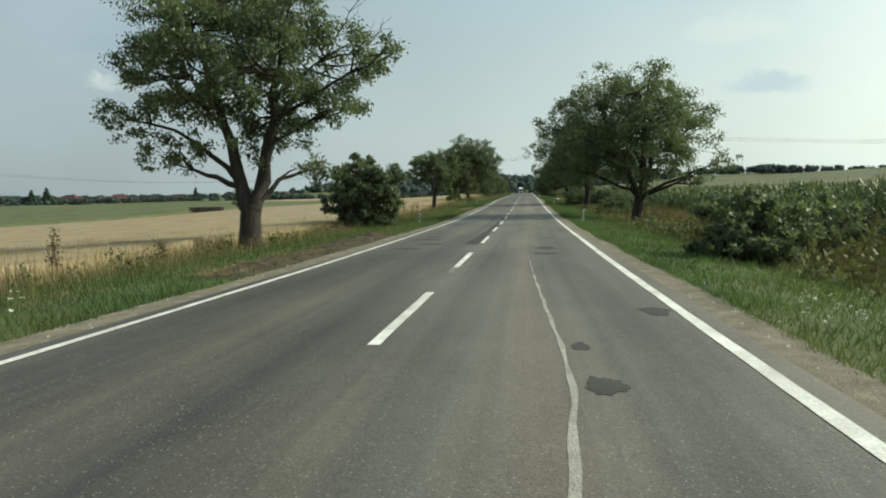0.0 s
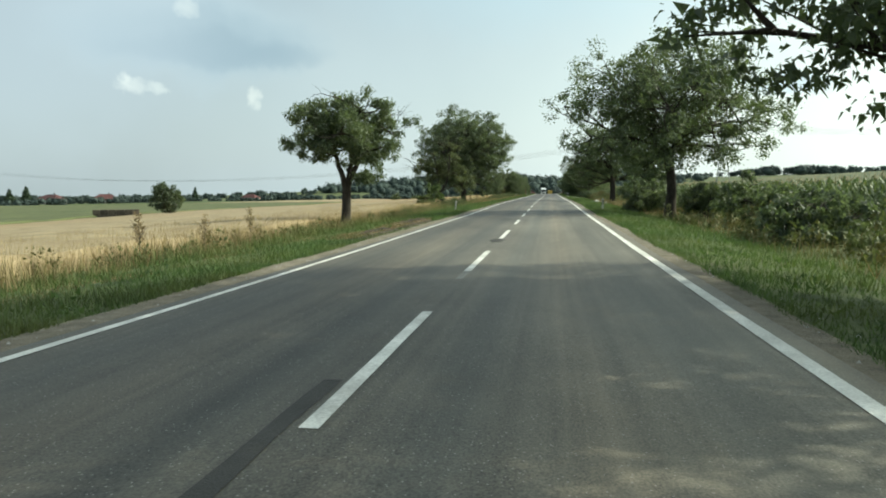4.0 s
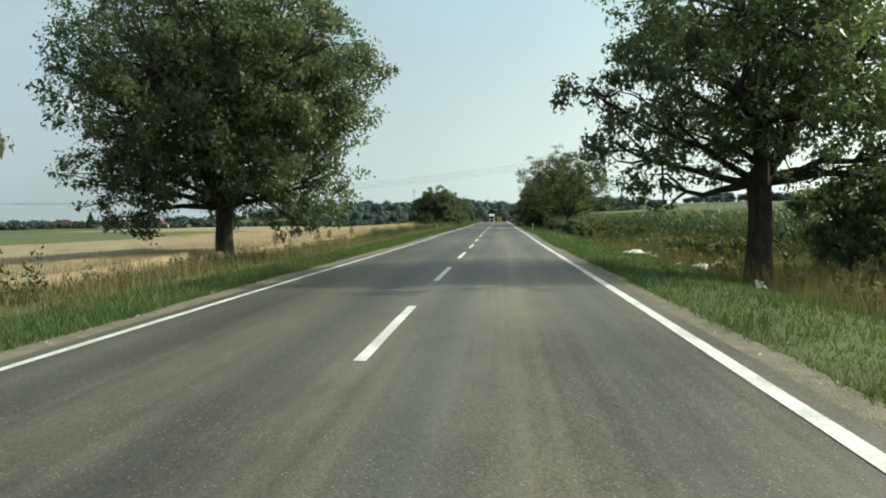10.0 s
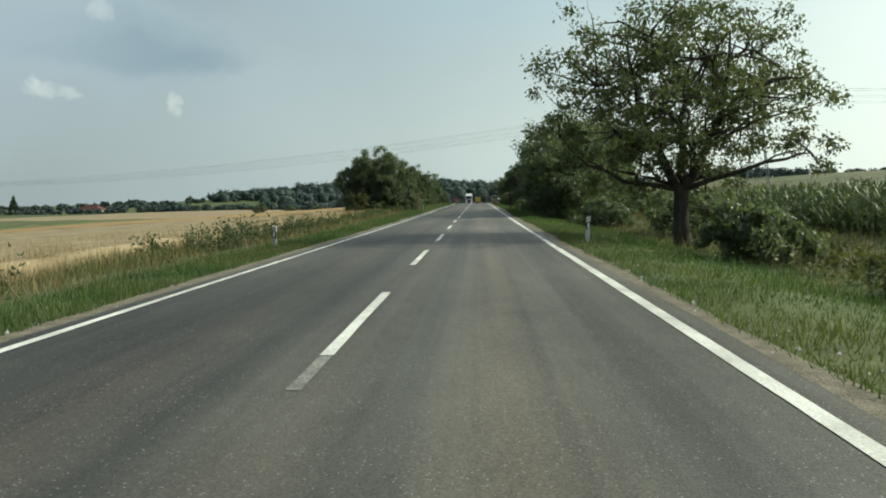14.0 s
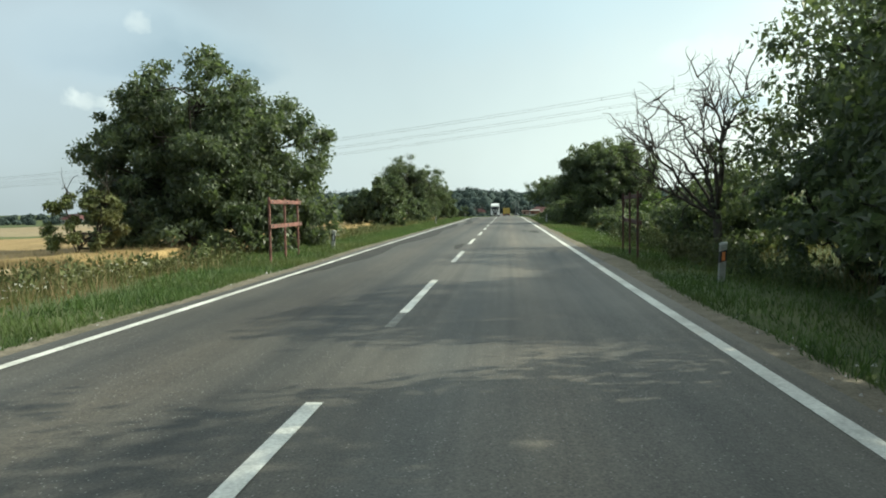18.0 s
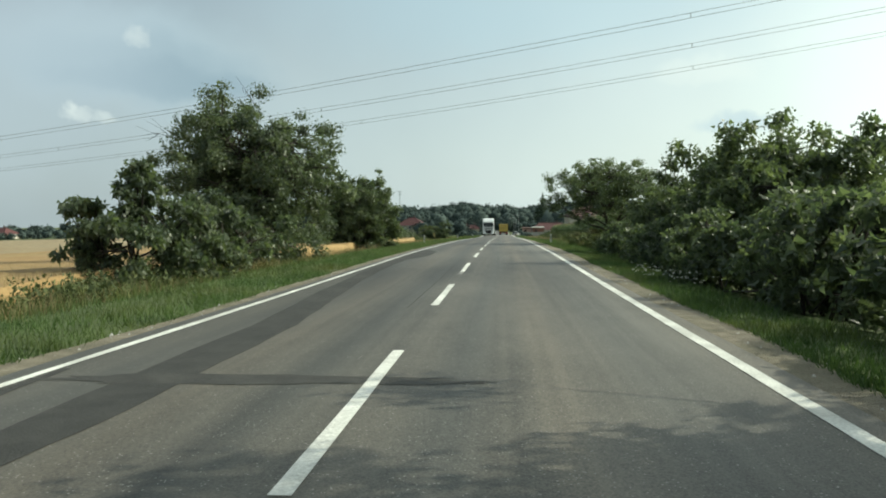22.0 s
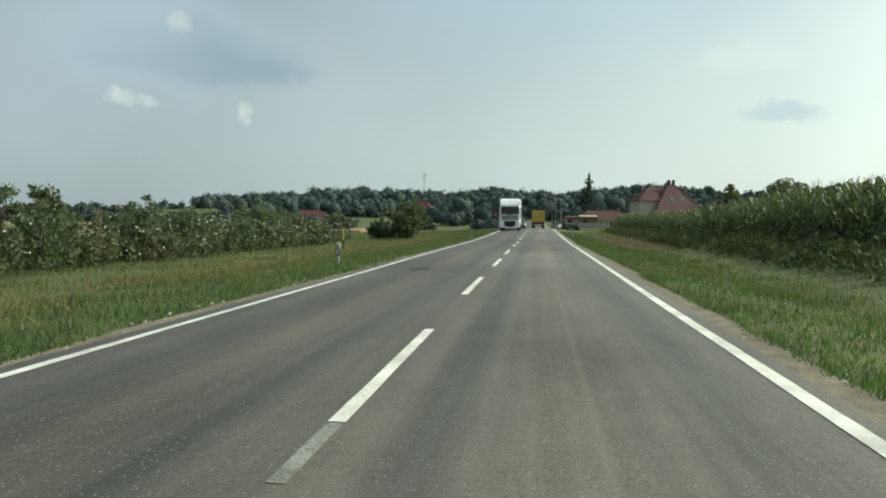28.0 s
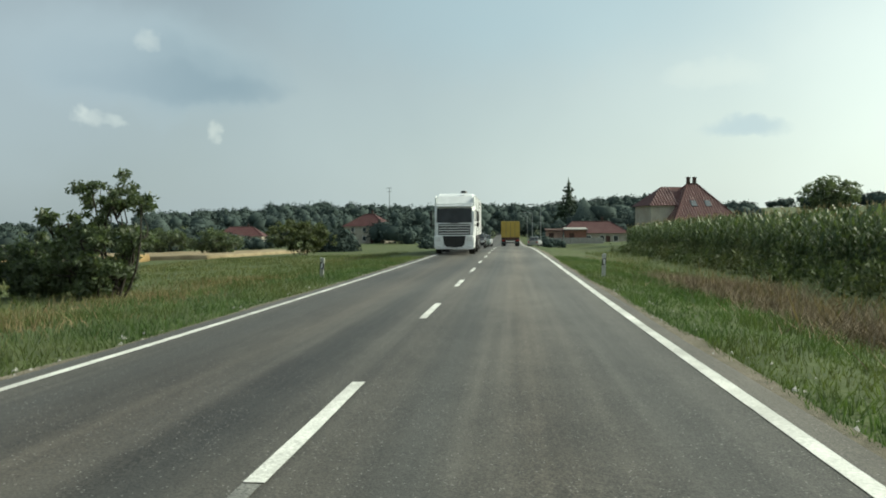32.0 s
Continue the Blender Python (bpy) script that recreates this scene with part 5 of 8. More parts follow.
tree("large bushy walnut tree leafy to the ground", -10.1, 241.0, ball(0, 0, 3.8, 4.2, 4.0, 3.1, 15, 5, 0.95) + [(-2.4, -1.5, 1.3, 1.7, 1.4, 1.2), (1.8, -1.6, 1.4, 1.8, 1.4, 1.3), (3.2, 1.5, 1.8, 1.5, 1.5, 1.4), (2.9, -0.6, 0.9, 1.5, 1.5, 0.9), (0.5, -2.6, 0.9, 1.9, 1.4, 0.9), (-1.8, -2.8, 0.9, 1.7, 1.4, 0.9), (3.4, 1.6, 0.9, 1.3, 1.4, 0.9)],
     56000, 0.20, 1.0, (0, 0), 0.18, 0.80, 18, shell=0.45, leaf_mat=M_LEAF_DARK, fine=2.0)
tree("leafy young walnut tree", -8.1, 272.6, ball(-0.3, 0, 2.4, 1.8, 1.9, 1.8, 9, 6) + [(0.3, 0, 4.0, 0.5, 0.5, 0.5), (-0.9, 0, 3.8, 0.6, 0.6, 0.5), (-0.3, -0.6, 0.9, 1.5, 1.5, 0.9), (-0.2, 0.8, 0.9, 1.5, 1.5, 0.9)], 19500, 0.07, 0.5, size=0.19, clump=0.55, per_lobe=14, stems=5)
tree("low leafy walnut bush", -10.9, 273.4, ball(0, 0, 1.8, 1.9, 1.8, 1.5, 8, 7) + [(0, 0, 0.7, 1.9, 1.6, 0.8)], 13000, 0.06, 0.5, size=0.19, clump=0.55, name="bush", category="bush", stems=4)
tree("bushy wild fruit tree with dead twigs on top", -10.6, 302.0, ball(0, 0, 4.1, 4.1, 3.8, 3.3, 15, 8, 1.0) + [(-2.3, -1, 1.4, 1.9, 1.6, 1.4), (2.2, -1, 1.3, 1.9, 1.6, 1.4), (0, -1.6, 1.3, 1.9, 1.6, 1.4), (2.6, -2.6, 0.9, 1.5, 1.8, 0.9), (1.0, -3.8, 1.0, 1.8, 1.8, 1.0), (0, 1.2, 1.5, 2.4, 1.6, 1.4)], 52000, 0.17, 1.0, (0, 0), 0.15, 0.8, 18, dead=16, leaf_mat=M_LEAF_DARK, shell=0.45, fine=2.0)
tree("slender leafy shrub beside the fruit tree", -9.2, 288.8, [(0, 0, 1.2, 1.5, 1.5, 1.2), (0.3, 0, 2.6, 0.6, 0.6, 0.7), (0.1, 0, 3.2, 0.35, 0.35, 0.45), (-0.9, 0, 2.0, 0.8, 0.8, 0.6), (-1.5, 0, 2.3, 0.4, 0.4, 0.3), (0.9, 0.6, 1.6, 1.0, 1.1, 1.1), (1.6, 0.5, 0.9, 0.9, 1.2, 0.9), (-1.0, 0, 0.8, 1.0, 1.0, 0.8), (1.2, 3.0, 1.4, 1.3, 1.8, 1.4), (1.0, 5.5, 1.3, 1.4, 2.0, 1.3)], 17000, 0.05, 0.4, size=0.17, clump=0.5, name="bush", category="bush", stems=5, leaf_mat=M_LEAF_DARK)
tree("thin brownish shrub with half-dry leaves", -11.6, 235.5, [(0, 0, 1.1, 1.1, 1.0, 0.9), (-0.6, 0, 1.9, 0.6, 0.6, 0.4), (0.6, 0, 2.0, 0.6, 0.6, 0.5)], 4200, 0.04, 0.4, size=0.13, clump=0.4, name="bush", category="bush", stems=6, leaf_mat=M_WEED, dead=4)
tree("young walnut tree beside the ditch", 9.1, 104.5, ball(0, 0, 3.0, 1.7, 1.8, 2.0, 9, 107, 0.9) + [(-0.9, 0, 4.5, 0.5, 0.5, 0.5), (0.3, 0, 4.9, 0.5, 0.5, 0.5)], 5500, 0.07, 0.8, size=0.20, clump=0.5, leaf_mat=M_LEAF)
tree("tall dense walnut bush in full leaf", -9.0, 319.0, ball(0.0, 0, 2.45, 2.8, 2.8, 2.3, 13, 9, 0.95) + [(1.4, 0, 4.9, 0.4, 0.4, 0.6), (0.6, 0, 4.6, 0.4, 0.4, 0.5), (1.9, 0, 4.0, 0.6, 0.6, 0.7), (-0.9, 0, 4.3, 0.4, 0.4, 0.35), (0, -1.4, 0.9, 2.7, 1.4, 0.9), (0.3, 1.0, 0.9, 2.6, 1.4, 0.9), (-2.2, -0.8, 1.0, 1.4, 1.4, 1.0), (2.0, -0.6, 1.2, 1.2, 1.3, 1.2), (-1.6, -3.4, 0.35, 1.1, 1.6, 0.35)], 40000, 0.08, 0.5, size=0.18, clump=0.6, name="bush", category="bush", stems=8, leaf_mat=M_LEAF, fine=2.0)
tree("small walnut tree with loose leafy shoots", -10.0, 403.6, ball(-0.2, 0, 1.25, 1.5, 1.3, 1.1, 8, 46, 0.9) + [(-0.35, 0, 2.95, 0.42, 0.4, 0.5), (0.25, 0, 2.6, 0.5, 0.45, 0.5), (0.6, 0, 3.2, 0.26, 0.26, 0.42), (1.1, 0, 2.6, 0.36, 0.36, 0.42), (-1.15, 0.1, 2.1, 0.5, 0.45, 0.4), (-1.75, 0.1, 2.35, 0.25, 0.25, 0.2), (0.9, 0, 1.7, 0.6, 0.6, 0.5), (0, 0, 0.6, 1.2, 1.1, 0.6)],
     12000, 0.04, 0.5, size=0.125, clump=0.46, leaf_mat=M_LEAF, stems=6)
tree("grey-green bush beside the young tree", -12.4, 404.0, ball(0, 0, 0.85, 1.2, 1.1, 0.85, 7, 21, 1.0), 7000, 0.04, 0.4, size=0.14, clump=0.5, name="bush", category="bush", stems=5, leaf_mat=M_LEAF_DARK)
tree("thin scrubby shrubs at the meadow edge", -17.0, 446.0, ball(0, 0, 1.8, 3.2, 2.2, 1.7, 8, 22), 8000, 0.04, 0.4, size=0.2, clump=0.6, name="bush", category="bush", stems=7, leaf_mat=M_LEAF_DRYISH)
tree("lone round bush in the wheat field", -61.6, 157.3, ball(0, 0, 2.9, 2.7, 2.6, 2.6, 8, 23), 9000, 0.10, 0.6, size=0.28, clump=0.8, name="bush", category="bush", stems=4, leaf_mat=M_LEAF_DARK)
for bx, by, br, bh, sd in ((-30.5, 385, 1.9, 4.2, 37), (-83, 432, 3.4, 4.4, 31), (-75, 446, 2.4, 3.2, 32), (-24, 421, 1.6, 1.7, 33), (-35, 470, 3.0, 3.4, 34), (-52, 490, 3.6, 4.2, 35), (-62, 440, 2.6, 2.6, 36)):
    tree("dark green bush in the distant hedge", bx, by, ball(0, 0, bh * 0.5, br, br, bh * 0.5, 6, sd), 3500, 0.08, 0.5, size=0.34, clump=0.8, name="bush", category="bush", stems=4, leaf_mat=M_LEAF_DARK, group="distant hedge bushes")

for bx, by, br, bh, sd in ((-16.4, 354.5, 1.7, 2.4, 91), (-15.6, 360.0, 1.3, 2.0, 92), (-17.2, 365.5, 1.9, 2.7, 93), (-15.4, 371.0, 1.4, 2.1, 94), (-16.6, 377.0, 1.8, 2.5, 95), (-15.4, 382.5, 1.2, 1.9, 96), (-16.8, 388.0, 1.7, 2.5, 97), (-15.6, 394.0, 1.4, 2.0, 98), (-20.5, 362.0, 2.0, 3.2, 99), (-21.0, 380.0, 2.0, 3.1, 100), (-20.5, 396.0, 2.2, 3.3, 101)):
    tree("dark elder bush among the tall weeds", bx, by, ball(0, 0, bh * 0.5, br, br, bh * 0.5, 7, sd, 1.0), 3600, 0.04, 0.4, size=0.15, clump=0.5, name="bush", category="bush", stems=5, leaf_mat=M_LEAF_DARK, group="bushes among the weeds")
# right side of the road
tree("spreading tree standing beyond the corn", 59.4, 520.0, ball(0, 0, 8.0, 5.4, 4.6, 3.1, 11, 64, 0.80) + [(-3.6, 0, 6.0, 1.6, 1.4, 1.2), (3.4, 0, 5.8, 1.6, 1.4, 1.2)], 7500, 0.22, 3.4, size=0.34, clump=1.0, leaf_mat=M_LEAF_DARK)
tree("spreading walnut tree overhanging the road", 9.7, 57.6, ball(-0.4, -0.6, 7.0, 6.2, 5.8, 4.6, 17, 11, 0.85) + [(-6.3, 0, 7.4, 1.3, 1.2, 1.0), (-5.4, -0.5, 4.0, 1.4, 1.3, 0.9), (6.0, -0.5, 4.4, 1.3, 1.2, 0.8), (4.0, 0, 3.3, 1.4, 1.2, 0.7), (1.3, -1, 11.0, 1.4, 1.3, 0.7), (-4.6, 0, 8.6, 1.6, 1.5, 1.2)],
     42000, 0.42, 2.0, (0.2, 0), 0.17, 0.9, 16, fine=1.9)
tree("tall walnut tree with a dark trunk and wide crown", 8.9, 93.6, ball(-0.4, -1.6, 7.0, 5.8, 4.8, 4.1, 17, 12, 0.9) + [(-6.6, 0, 7.2, 1.5, 1.4, 1.2), (-5.6, 0, 5.0, 1.3, 1.2, 0.9), (5.0, 0, 4.4, 1.4, 1.3, 0.8), (6.0, -1, 5.5, 1.4, 1.2, 1.0)],
     34000, 0.31, 4.2, (-0.25, 0), 0.17, 0.85, 16, fine=1.9)
tree("mature walnut tree with a straight trunk", 8.4, 130.4, ball(0.1, -0.4, 6.1, 4.7, 4.6, 3.4, 16, 13, 0.80) + [(-3.6, 0, 3.7, 1.3, 1.2, 0.9), (3.9, -0.8, 3.9, 1.5, 1.3, 1.1), (-4.6, -0.5, 5.2, 1.0, 1.0, 0.8), (2.2, 0, 2.9, 1.5, 1.2, 0.9), (3.4, 0, 2.6, 1.2, 1.2, 0.9), (-2.7, -0.3, 2.8, 1.1, 1.0, 0.75)],
     25000, 0.34, 2.9, (0, 0), 0.17, 0.8, 16, fine=1.9)
tree("thin-crowned walnut tree, light showing through", 8.7, 186.0, ball(-0.1, -0.2, 5.4, 4.9, 4.6, 3.4, 15, 14, 0.8) + [(-4.4, 0, 4.0, 1.1, 1.0, 0.8), (4.2, -0.5, 3.2, 1.0, 1.0, 0.9), (0.4, 0, 8.3, 0.9, 0.9, 0.5), (-1.6, 0.3, 2.6, 1.3, 1.2, 0.9), (1.2, 0.2, 2.5, 1.2, 1.1, 0.8)],
     21000, 0.28, 2.2, (-0.1, 0), 0.15, 0.85, 14, leaf_mat=M_LEAF_DRYISH, dead=6, fine=1.7)
tree("dark leafy roadside tree", 7.4, 211.0, ball(0, 0, 3.1, 3.4, 3.2, 2.9, 13, 15, 1.0), 22000, 0.16, 0.8, size=0.18, clump=0.85, per_lobe=18, leaf_mat=M_LEAF, shell=0.4, fine=2.0)
tree("broad dark tree, leafy down to the ditch", 9.8, 218.5, ball(0, 0, 4.4, 4.6, 4.2, 4.3, 16, 16, 1.0) + [(-3.6, 0, 6.6, 1.4, 1.4, 1.4)], 30000, 0.22, 0.9, size=0.18, clump=0.95, per_lobe=18, leaf_mat=M_LEAF, shell=0.4, fine=2.0)
tree("broad dark tree with paler new leaves", 11.8, 227.5, ball(0, 0, 4.6, 4.5, 4.2, 4.2, 16, 17, 1.0), 34000, 0.22, 0.9, size=0.18, clump=0.95, per_lobe=18, leaf_mat=M_LEAF, shell=0.4)
tree("dense understorey shrub in deep shade", 8.0, 223.5, ball(0, 0, 1.7, 2.6, 3.6, 1.7, 8, 18, 1.0), 15000, 0.05, 0.4, size=0.17, clump=0.7, name="bush", category="bush", stems=6, leaf_mat=M_LEAF_DARK)
tree("dense dark tree behind bare branches", 13.0, 235.5, ball(0, 0, 4.6, 4.0, 3.8, 4.0, 14, 61, 1.0), 19000, 0.2, 0.9, size=0.17, clump=0.8, per_lobe=18, leaf_mat=M_LEAF_DARK, shell=0.4)


def bare_tree(x, y, label, tips):
    """A dying tree: bare limbs forking again and again towards the given tips, some dark leaves low down."""
    z = float(ground_z(x, y))
    top = thing("tree", label, "tree", (x, y, z))
    w = Wood()
    w.add(bend((0, 0, -0.1), (-0.2, 0, 1.5), 0.05, 6), np.linspace(0.17, 0.13, 6), 8)
    for tip in tips:
        tip = np.array(tip)
        p = bend((-0.2, 0, 1.4), tip, 0.09, 12, 0.04)
        w.add(p, np.linspace(0.060, 0.010, 12), 6)
        for k in range(13):
            a = p[rng.integers(4, 12)]
            d = (tip - p[0]) / np.linalg.norm(tip - p[0]) * 0.6 + rng.normal(size=3) * 0.55
            L = rng.uniform(0.5, 1.3)
            q = bend(a, a + d * L, 0.12, 7)
            w.add(q, np.linspace(0.026, 0.008, 7), 4)
            for m in range(5):
                b = q[rng.integers(2, 7)]
                w.add(bend(b, b + d * L * rng.uniform(0.1, 0.35) + rng.normal(size=3) * 0.2, 0.15, 4), np.linspace(0.011, 0.005, 4), 3)
    put("trunk", w.mesh(M_DEADWOOD), top)
    C = np.array([(1.2, 0, 4.2), (1.8, 0.4, 3.2), (0.4, 0, 3.4), (1.2, 0, 2.2), (2.2, 0, 2.2), (0.2, 0.3, 2.4), (2.0, 0.2, 4.8), (-0.4, 0, 1.2), (0.6, 0, 0.9), (1.6, 0, 0.9)])
    V, F = leaf_cloud(np.repeat(C, 5, 0) + rng.normal(0, 0.5, (50, 3)), np.full(50, 0.5), 5000, 0.16, 0.8, 0.4, True)
    V[:, 2] = np.maximum(V[:, 2], 0.03)
    put("crown", fast_mesh("crown", V, F, M_LEAF_DARK), top)


bare_tree(8.4, 238.8, "dying tree with bare forking branches", ((-2.7, -0.8, 4.7), (-2.5, -0.4, 3.1), (-2.0, 0.5, 5.4), (-1.0, -0.6, 5.9), (-2.8, 0.2, 4.0), (-2.0, 0, 2.4), (0.2, 0, 6.1), (-1.5, -1.2, 4.5), (-0.4, 0.8, 5.2), (0.8, 0.4, 5.6)))
tree("dense dark scrub in the ditch behind bare branches", 10.2, 231.5, ball(0, 0, 2.0, 2.8, 3.4, 2.0, 9, 62, 1.0), 16000, 0.06, 0.4, size=0.17, clump=0.7, name="bush", category="bush", stems=6, leaf_mat=M_LEAF_DARK)
tree("dense dark scrub under the dying tree", 9.6, 242.5, ball(0, 0, 1.5, 2.2, 3.0, 1.5, 8, 63, 1.0), 14000, 0.05, 0.4, size=0.17, clump=0.7, name="bush", category="bush", stems=6, leaf_mat=M_LEAF_DARK)
tree("low dense shrub beside the steel frame", 10.9, 247.5, ball(0, 0, 1.2, 2.0, 3.2, 1.2, 7, 19, 1.0), 12000, 0.04, 0.4, size=0.16, clump=0.6, name="bush", category="bush", stems=6, leaf_mat=M_LEAF)
tree("low dense shrub along the ditch", 10.5, 254.5, ball(0, 0, 1.2, 2.6, 3.6, 1.2, 7, 20, 1.0), 12000, 0.04, 0.4, size=0.16, clump=0.6, name="bush", category="bush", stems=6, leaf_mat=M_LEAF_BRIGHT)
tree("bushy walnut tree, leafy to the ground", 10.0, 273.4, ball(-0.1, 0, 4.0, 3.9, 3.4, 3.1, 15, 24, 0.95) + [(-2.6, 0, 4.8, 1.7, 1.6, 1.6), (-1.3, 0, 6.1, 1.7, 1.5, 1.2), (-2.9, 0, 5.4, 1.3, 1.3, 1.0), (0.9, 0, 5.8, 1.7, 1.6, 1.1), (-4.6, 0, 3.2, 1.1, 1.2, 0.9), (-2.6, 0.3, 1.4, 1.9, 1.8, 1.5), (2.4, 0, 1.5, 2.1, 1.8, 1.5), (-0.3, -2.0, 1.4, 2.0, 1.6, 1.5), (0, 2.0, 1.5, 2.2, 1.6, 1.5)], 40000, 0.2, 0.9, size=0.18, clump=0.75, per_lobe=18, leaf_mat=M_LEAF, shell=0.4, fine=2.0)
tree("lower leafy tree at the verge", 8.4, 285.0, ball(0, 0, 1.4, 2.0, 2.8, 1.3, 9, 25, 0.95), 14000, 0.10, 0.6, size=0.17, clump=0.7, leaf_mat=M_LEAF_DARK)
tree("rounded hedge tree with sunlit top", 10.9, 295.5, ball(0, 0, 2.6, 3.6, 3.6, 2.7, 12, 26, 1.0), 32000, 0.12, 0.7, size=0.17, clump=0.8, leaf_mat=M_LEAF, shell=0.4)
tree("tall leafy hedge shrub with upright shoots", 9.9, 304.5, ball(0, 0, 2.1, 3.0, 3.4, 2.1, 10, 27, 1.0) + [(-1.0, 0, 4.4, 0.5, 0.5, 0.7), (0.6, 0, 4.6, 0.5, 0.5, 0.8), (1.7, 1, 4.2, 0.6, 0.6, 0.7)], 24000, 0.08, 0.6, size=0.17, clump=0.7, name="bush", category="bush", stems=7, leaf_mat=M_LEAF)
tree("dark hedge shrub in the ditch", 9.8, 312.5, ball(0, 0, 1.1, 2.4, 3.4, 1.1, 8, 28, 1.0), 15000, 0.05, 0.4, size=0.17, clump=0.7, name="bush", category="bush", stems=6, leaf_mat=M_LEAF_DARK)
tree("walnut tree with an open spreading crown", 8.8, 321.5, ball(-0.3, 0, 4.6, 3.9, 3.8, 2.3, 13, 29, 0.85) + [(-4.0, 0, 3.5, 0.7, 0.7, 0.5), (2.9, 0, 3.4, 1.1, 1.0, 0.9), (-1.8, 0, 2.7, 1.2, 1.1, 0.7)], 19000, 0.18, 1.5, size=0.16, clump=0.85, per_lobe=14, leaf_mat=M_LEAF, fine=2.0)
tree("dark shrubs below the walnut tree", 9.6, 323.0, ball(0, 0, 0.9, 2.2, 2.6, 0.9, 7, 30, 1.0), 10000, 0.04, 0.4, size=0.15, clump=0.6, name="bush", category="bush", stems=5, leaf_mat=M_WEED)
for bx, by, rx, ry, bh, sd, lm, lab, nl in ((7.6, 23.0, 1.5, 1.9, 1.9, 41, M_LEAF_DARK, "dark low bush in the ditch", 9000), (10.4, 27.5, 2.0, 2.6, 2.1, 42, M_LEAF_DARK, "dark scrub thicket below the corn", 9000),
                                            (12.0, 16.5, 2.0, 2.4, 1.9, 43, M_WEED, "brownish scrub thicket below the corn", 8000), (10.8, 35.5, 1.9, 3.0, 1.6, 44, M_WEED, "brownish scrub thicket below the corn", 8000),
                                            (7.9, 98.6, 1.4, 1.5, 2.5, 45, M_LEAF_DARK, "dark roadside bush under the tree", 8000), (10.9, 91.4, 1.6, 2.0, 2.2, 46, M_LEAF, "leafy bush beside the tree trunk", 10000),
                                            (11.8, 84.5, 2.0, 2.6, 2.2, 47, M_LEAF, "leafy bush below the corn", 9000), (9.6, 101.0, 1.6, 2.2, 2.2, 48, M_LEAF_DARK, "dark green bush at the roadside", 8000), (10.2, 73.0, 1.8, 2.6, 1.9, 49, M_LEAF_DARK, "dark green bush at the roadside", 8000),
                                            (10.6, 164.0, 1.6, 2.6, 1.1, 50, M_WEED, "brownish thicket of tall weeds", 7000), (9.6, 171.5, 1.7, 2.6, 1.3, 51, M_WEED, "brownish thicket of tall weeds", 7000),
                                            (8.6, 179.5, 1.4, 2.0, 1.6, 52, M_LEAF_DARK, "dark bush under the thin tree", 7000), (11.0, 193.0, 2.2, 3.0, 1.9, 53, M_LEAF_DARK, "dark bush behind the thin tree", 9000), (8.6, 201.5, 1.7, 2.6, 1.7, 54, M_LEAF_DARK, "dark bush at the ditch", 8000),
                                            (11.6, 264.0, 2.4, 3.2, 1.5, 55, M_LEAF, "leafy scrub along the ditch", 9000), (8.4, 252.0, 1.5, 2.4, 1.5, 71, M_LEAF_DARK, "dark scrub along the ditch", 8000), (12.5, 249.0, 2.2, 2.8, 2.0, 72, M_LEAF, "leafy scrub below the corn", 9000), (8.2, 259.0, 1.5, 2.6, 1.4, 73, M_LEAF, "leafy scrub along the ditch", 8000), (8.8, 267.0, 1.6, 2.4, 1.9, 74, M_LEAF_DARK, "dark scrub along the ditch", 8000), (13.5, 270.5, 2.2, 2.6, 2.4, 75, M_LEAF_DARK, "dark scrub behind the bushy tree", 9000), (13.6, 284.5, 2.4, 3.0, 2.4, 76, M_LEAF_DARK, "dark scrub behind the hedge", 9000), (7.2, 291.0, 1.3, 2.2, 1.5, 77, M_LEAF, "leafy scrub at the hedge foot", 8000), (7.3, 299.0, 1.4, 2.6, 1.5, 78, M_LEAF, "leafy scrub at the hedge foot", 8000), (7.4, 307.5, 1.4, 2.6, 1.4, 79, M_LEAF, "leafy scrub at the hedge foot", 8000), (12.8, 313.5, 2.4, 3.4, 2.3, 80, M_LEAF, "leafy scrub behind the hedge", 9000), (6.9, 277.5, 1.2, 2.6, 2.3, 102, M_LEAF_DARK, "dark bush in the shaded ditch", 9000), (6.7, 282.5, 1.2, 2.8, 2.2, 103, M_LEAF_DARK, "dark bush in the shaded ditch", 9000), (6.5, 288.0, 1.1, 2.8, 1.9, 104, M_LEAF_DARK, "dark bush in the shaded ditch", 8000), (6.6, 294.5, 1.1, 3.0, 1.7, 105, M_LEAF_DARK, "dark scrub at the hedge foot", 8000), (6.7, 303.0, 1.1, 3.0, 1.5, 106, M_LEAF_DARK, "dark scrub at the hedge foot", 7000),
                                            (7.6, 316.0, 1.3, 2.4, 1.2, 81, M_WEED, "rough scrub at the hedge foot", 7000), (8.0, 330.5, 1.4, 3.0, 1.3, 56, M_WEED, "rough scrub below the corn", 7000), (9.5, 340.5, 1.6, 3.6, 1.3, 57, M_WEED, "rough scrub below the corn", 7000),
                                            (16.2, 401.0, 0.7, 0.7, 4.3, 58, M_LEAF_DRYISH, "upright brownish bush in the corn", 4000), (9.9, 140.0, 1.4, 2.2, 1.0, 60, M_WEED, "tall weeds by the litter", 5000), (11.9, 131.5, 1.8, 2.2, 3.0, 82, M_LEAF_DARK, "dark leafy bush beside the walnut trunk", 10000), (12.8, 124.5, 1.8, 2.4, 2.0, 83, M_LEAF_DARK, "dark leafy bush below the corn", 8000)):
    tree(lab, bx, by, ball(0, 0, bh * 0.5, rx, ry, bh * 0.52, 7, sd, 1.0), nl, 0.04, 0.3, size=0.15, clump=0.55, name="bush", category="bush", stems=5, leaf_mat=lm)


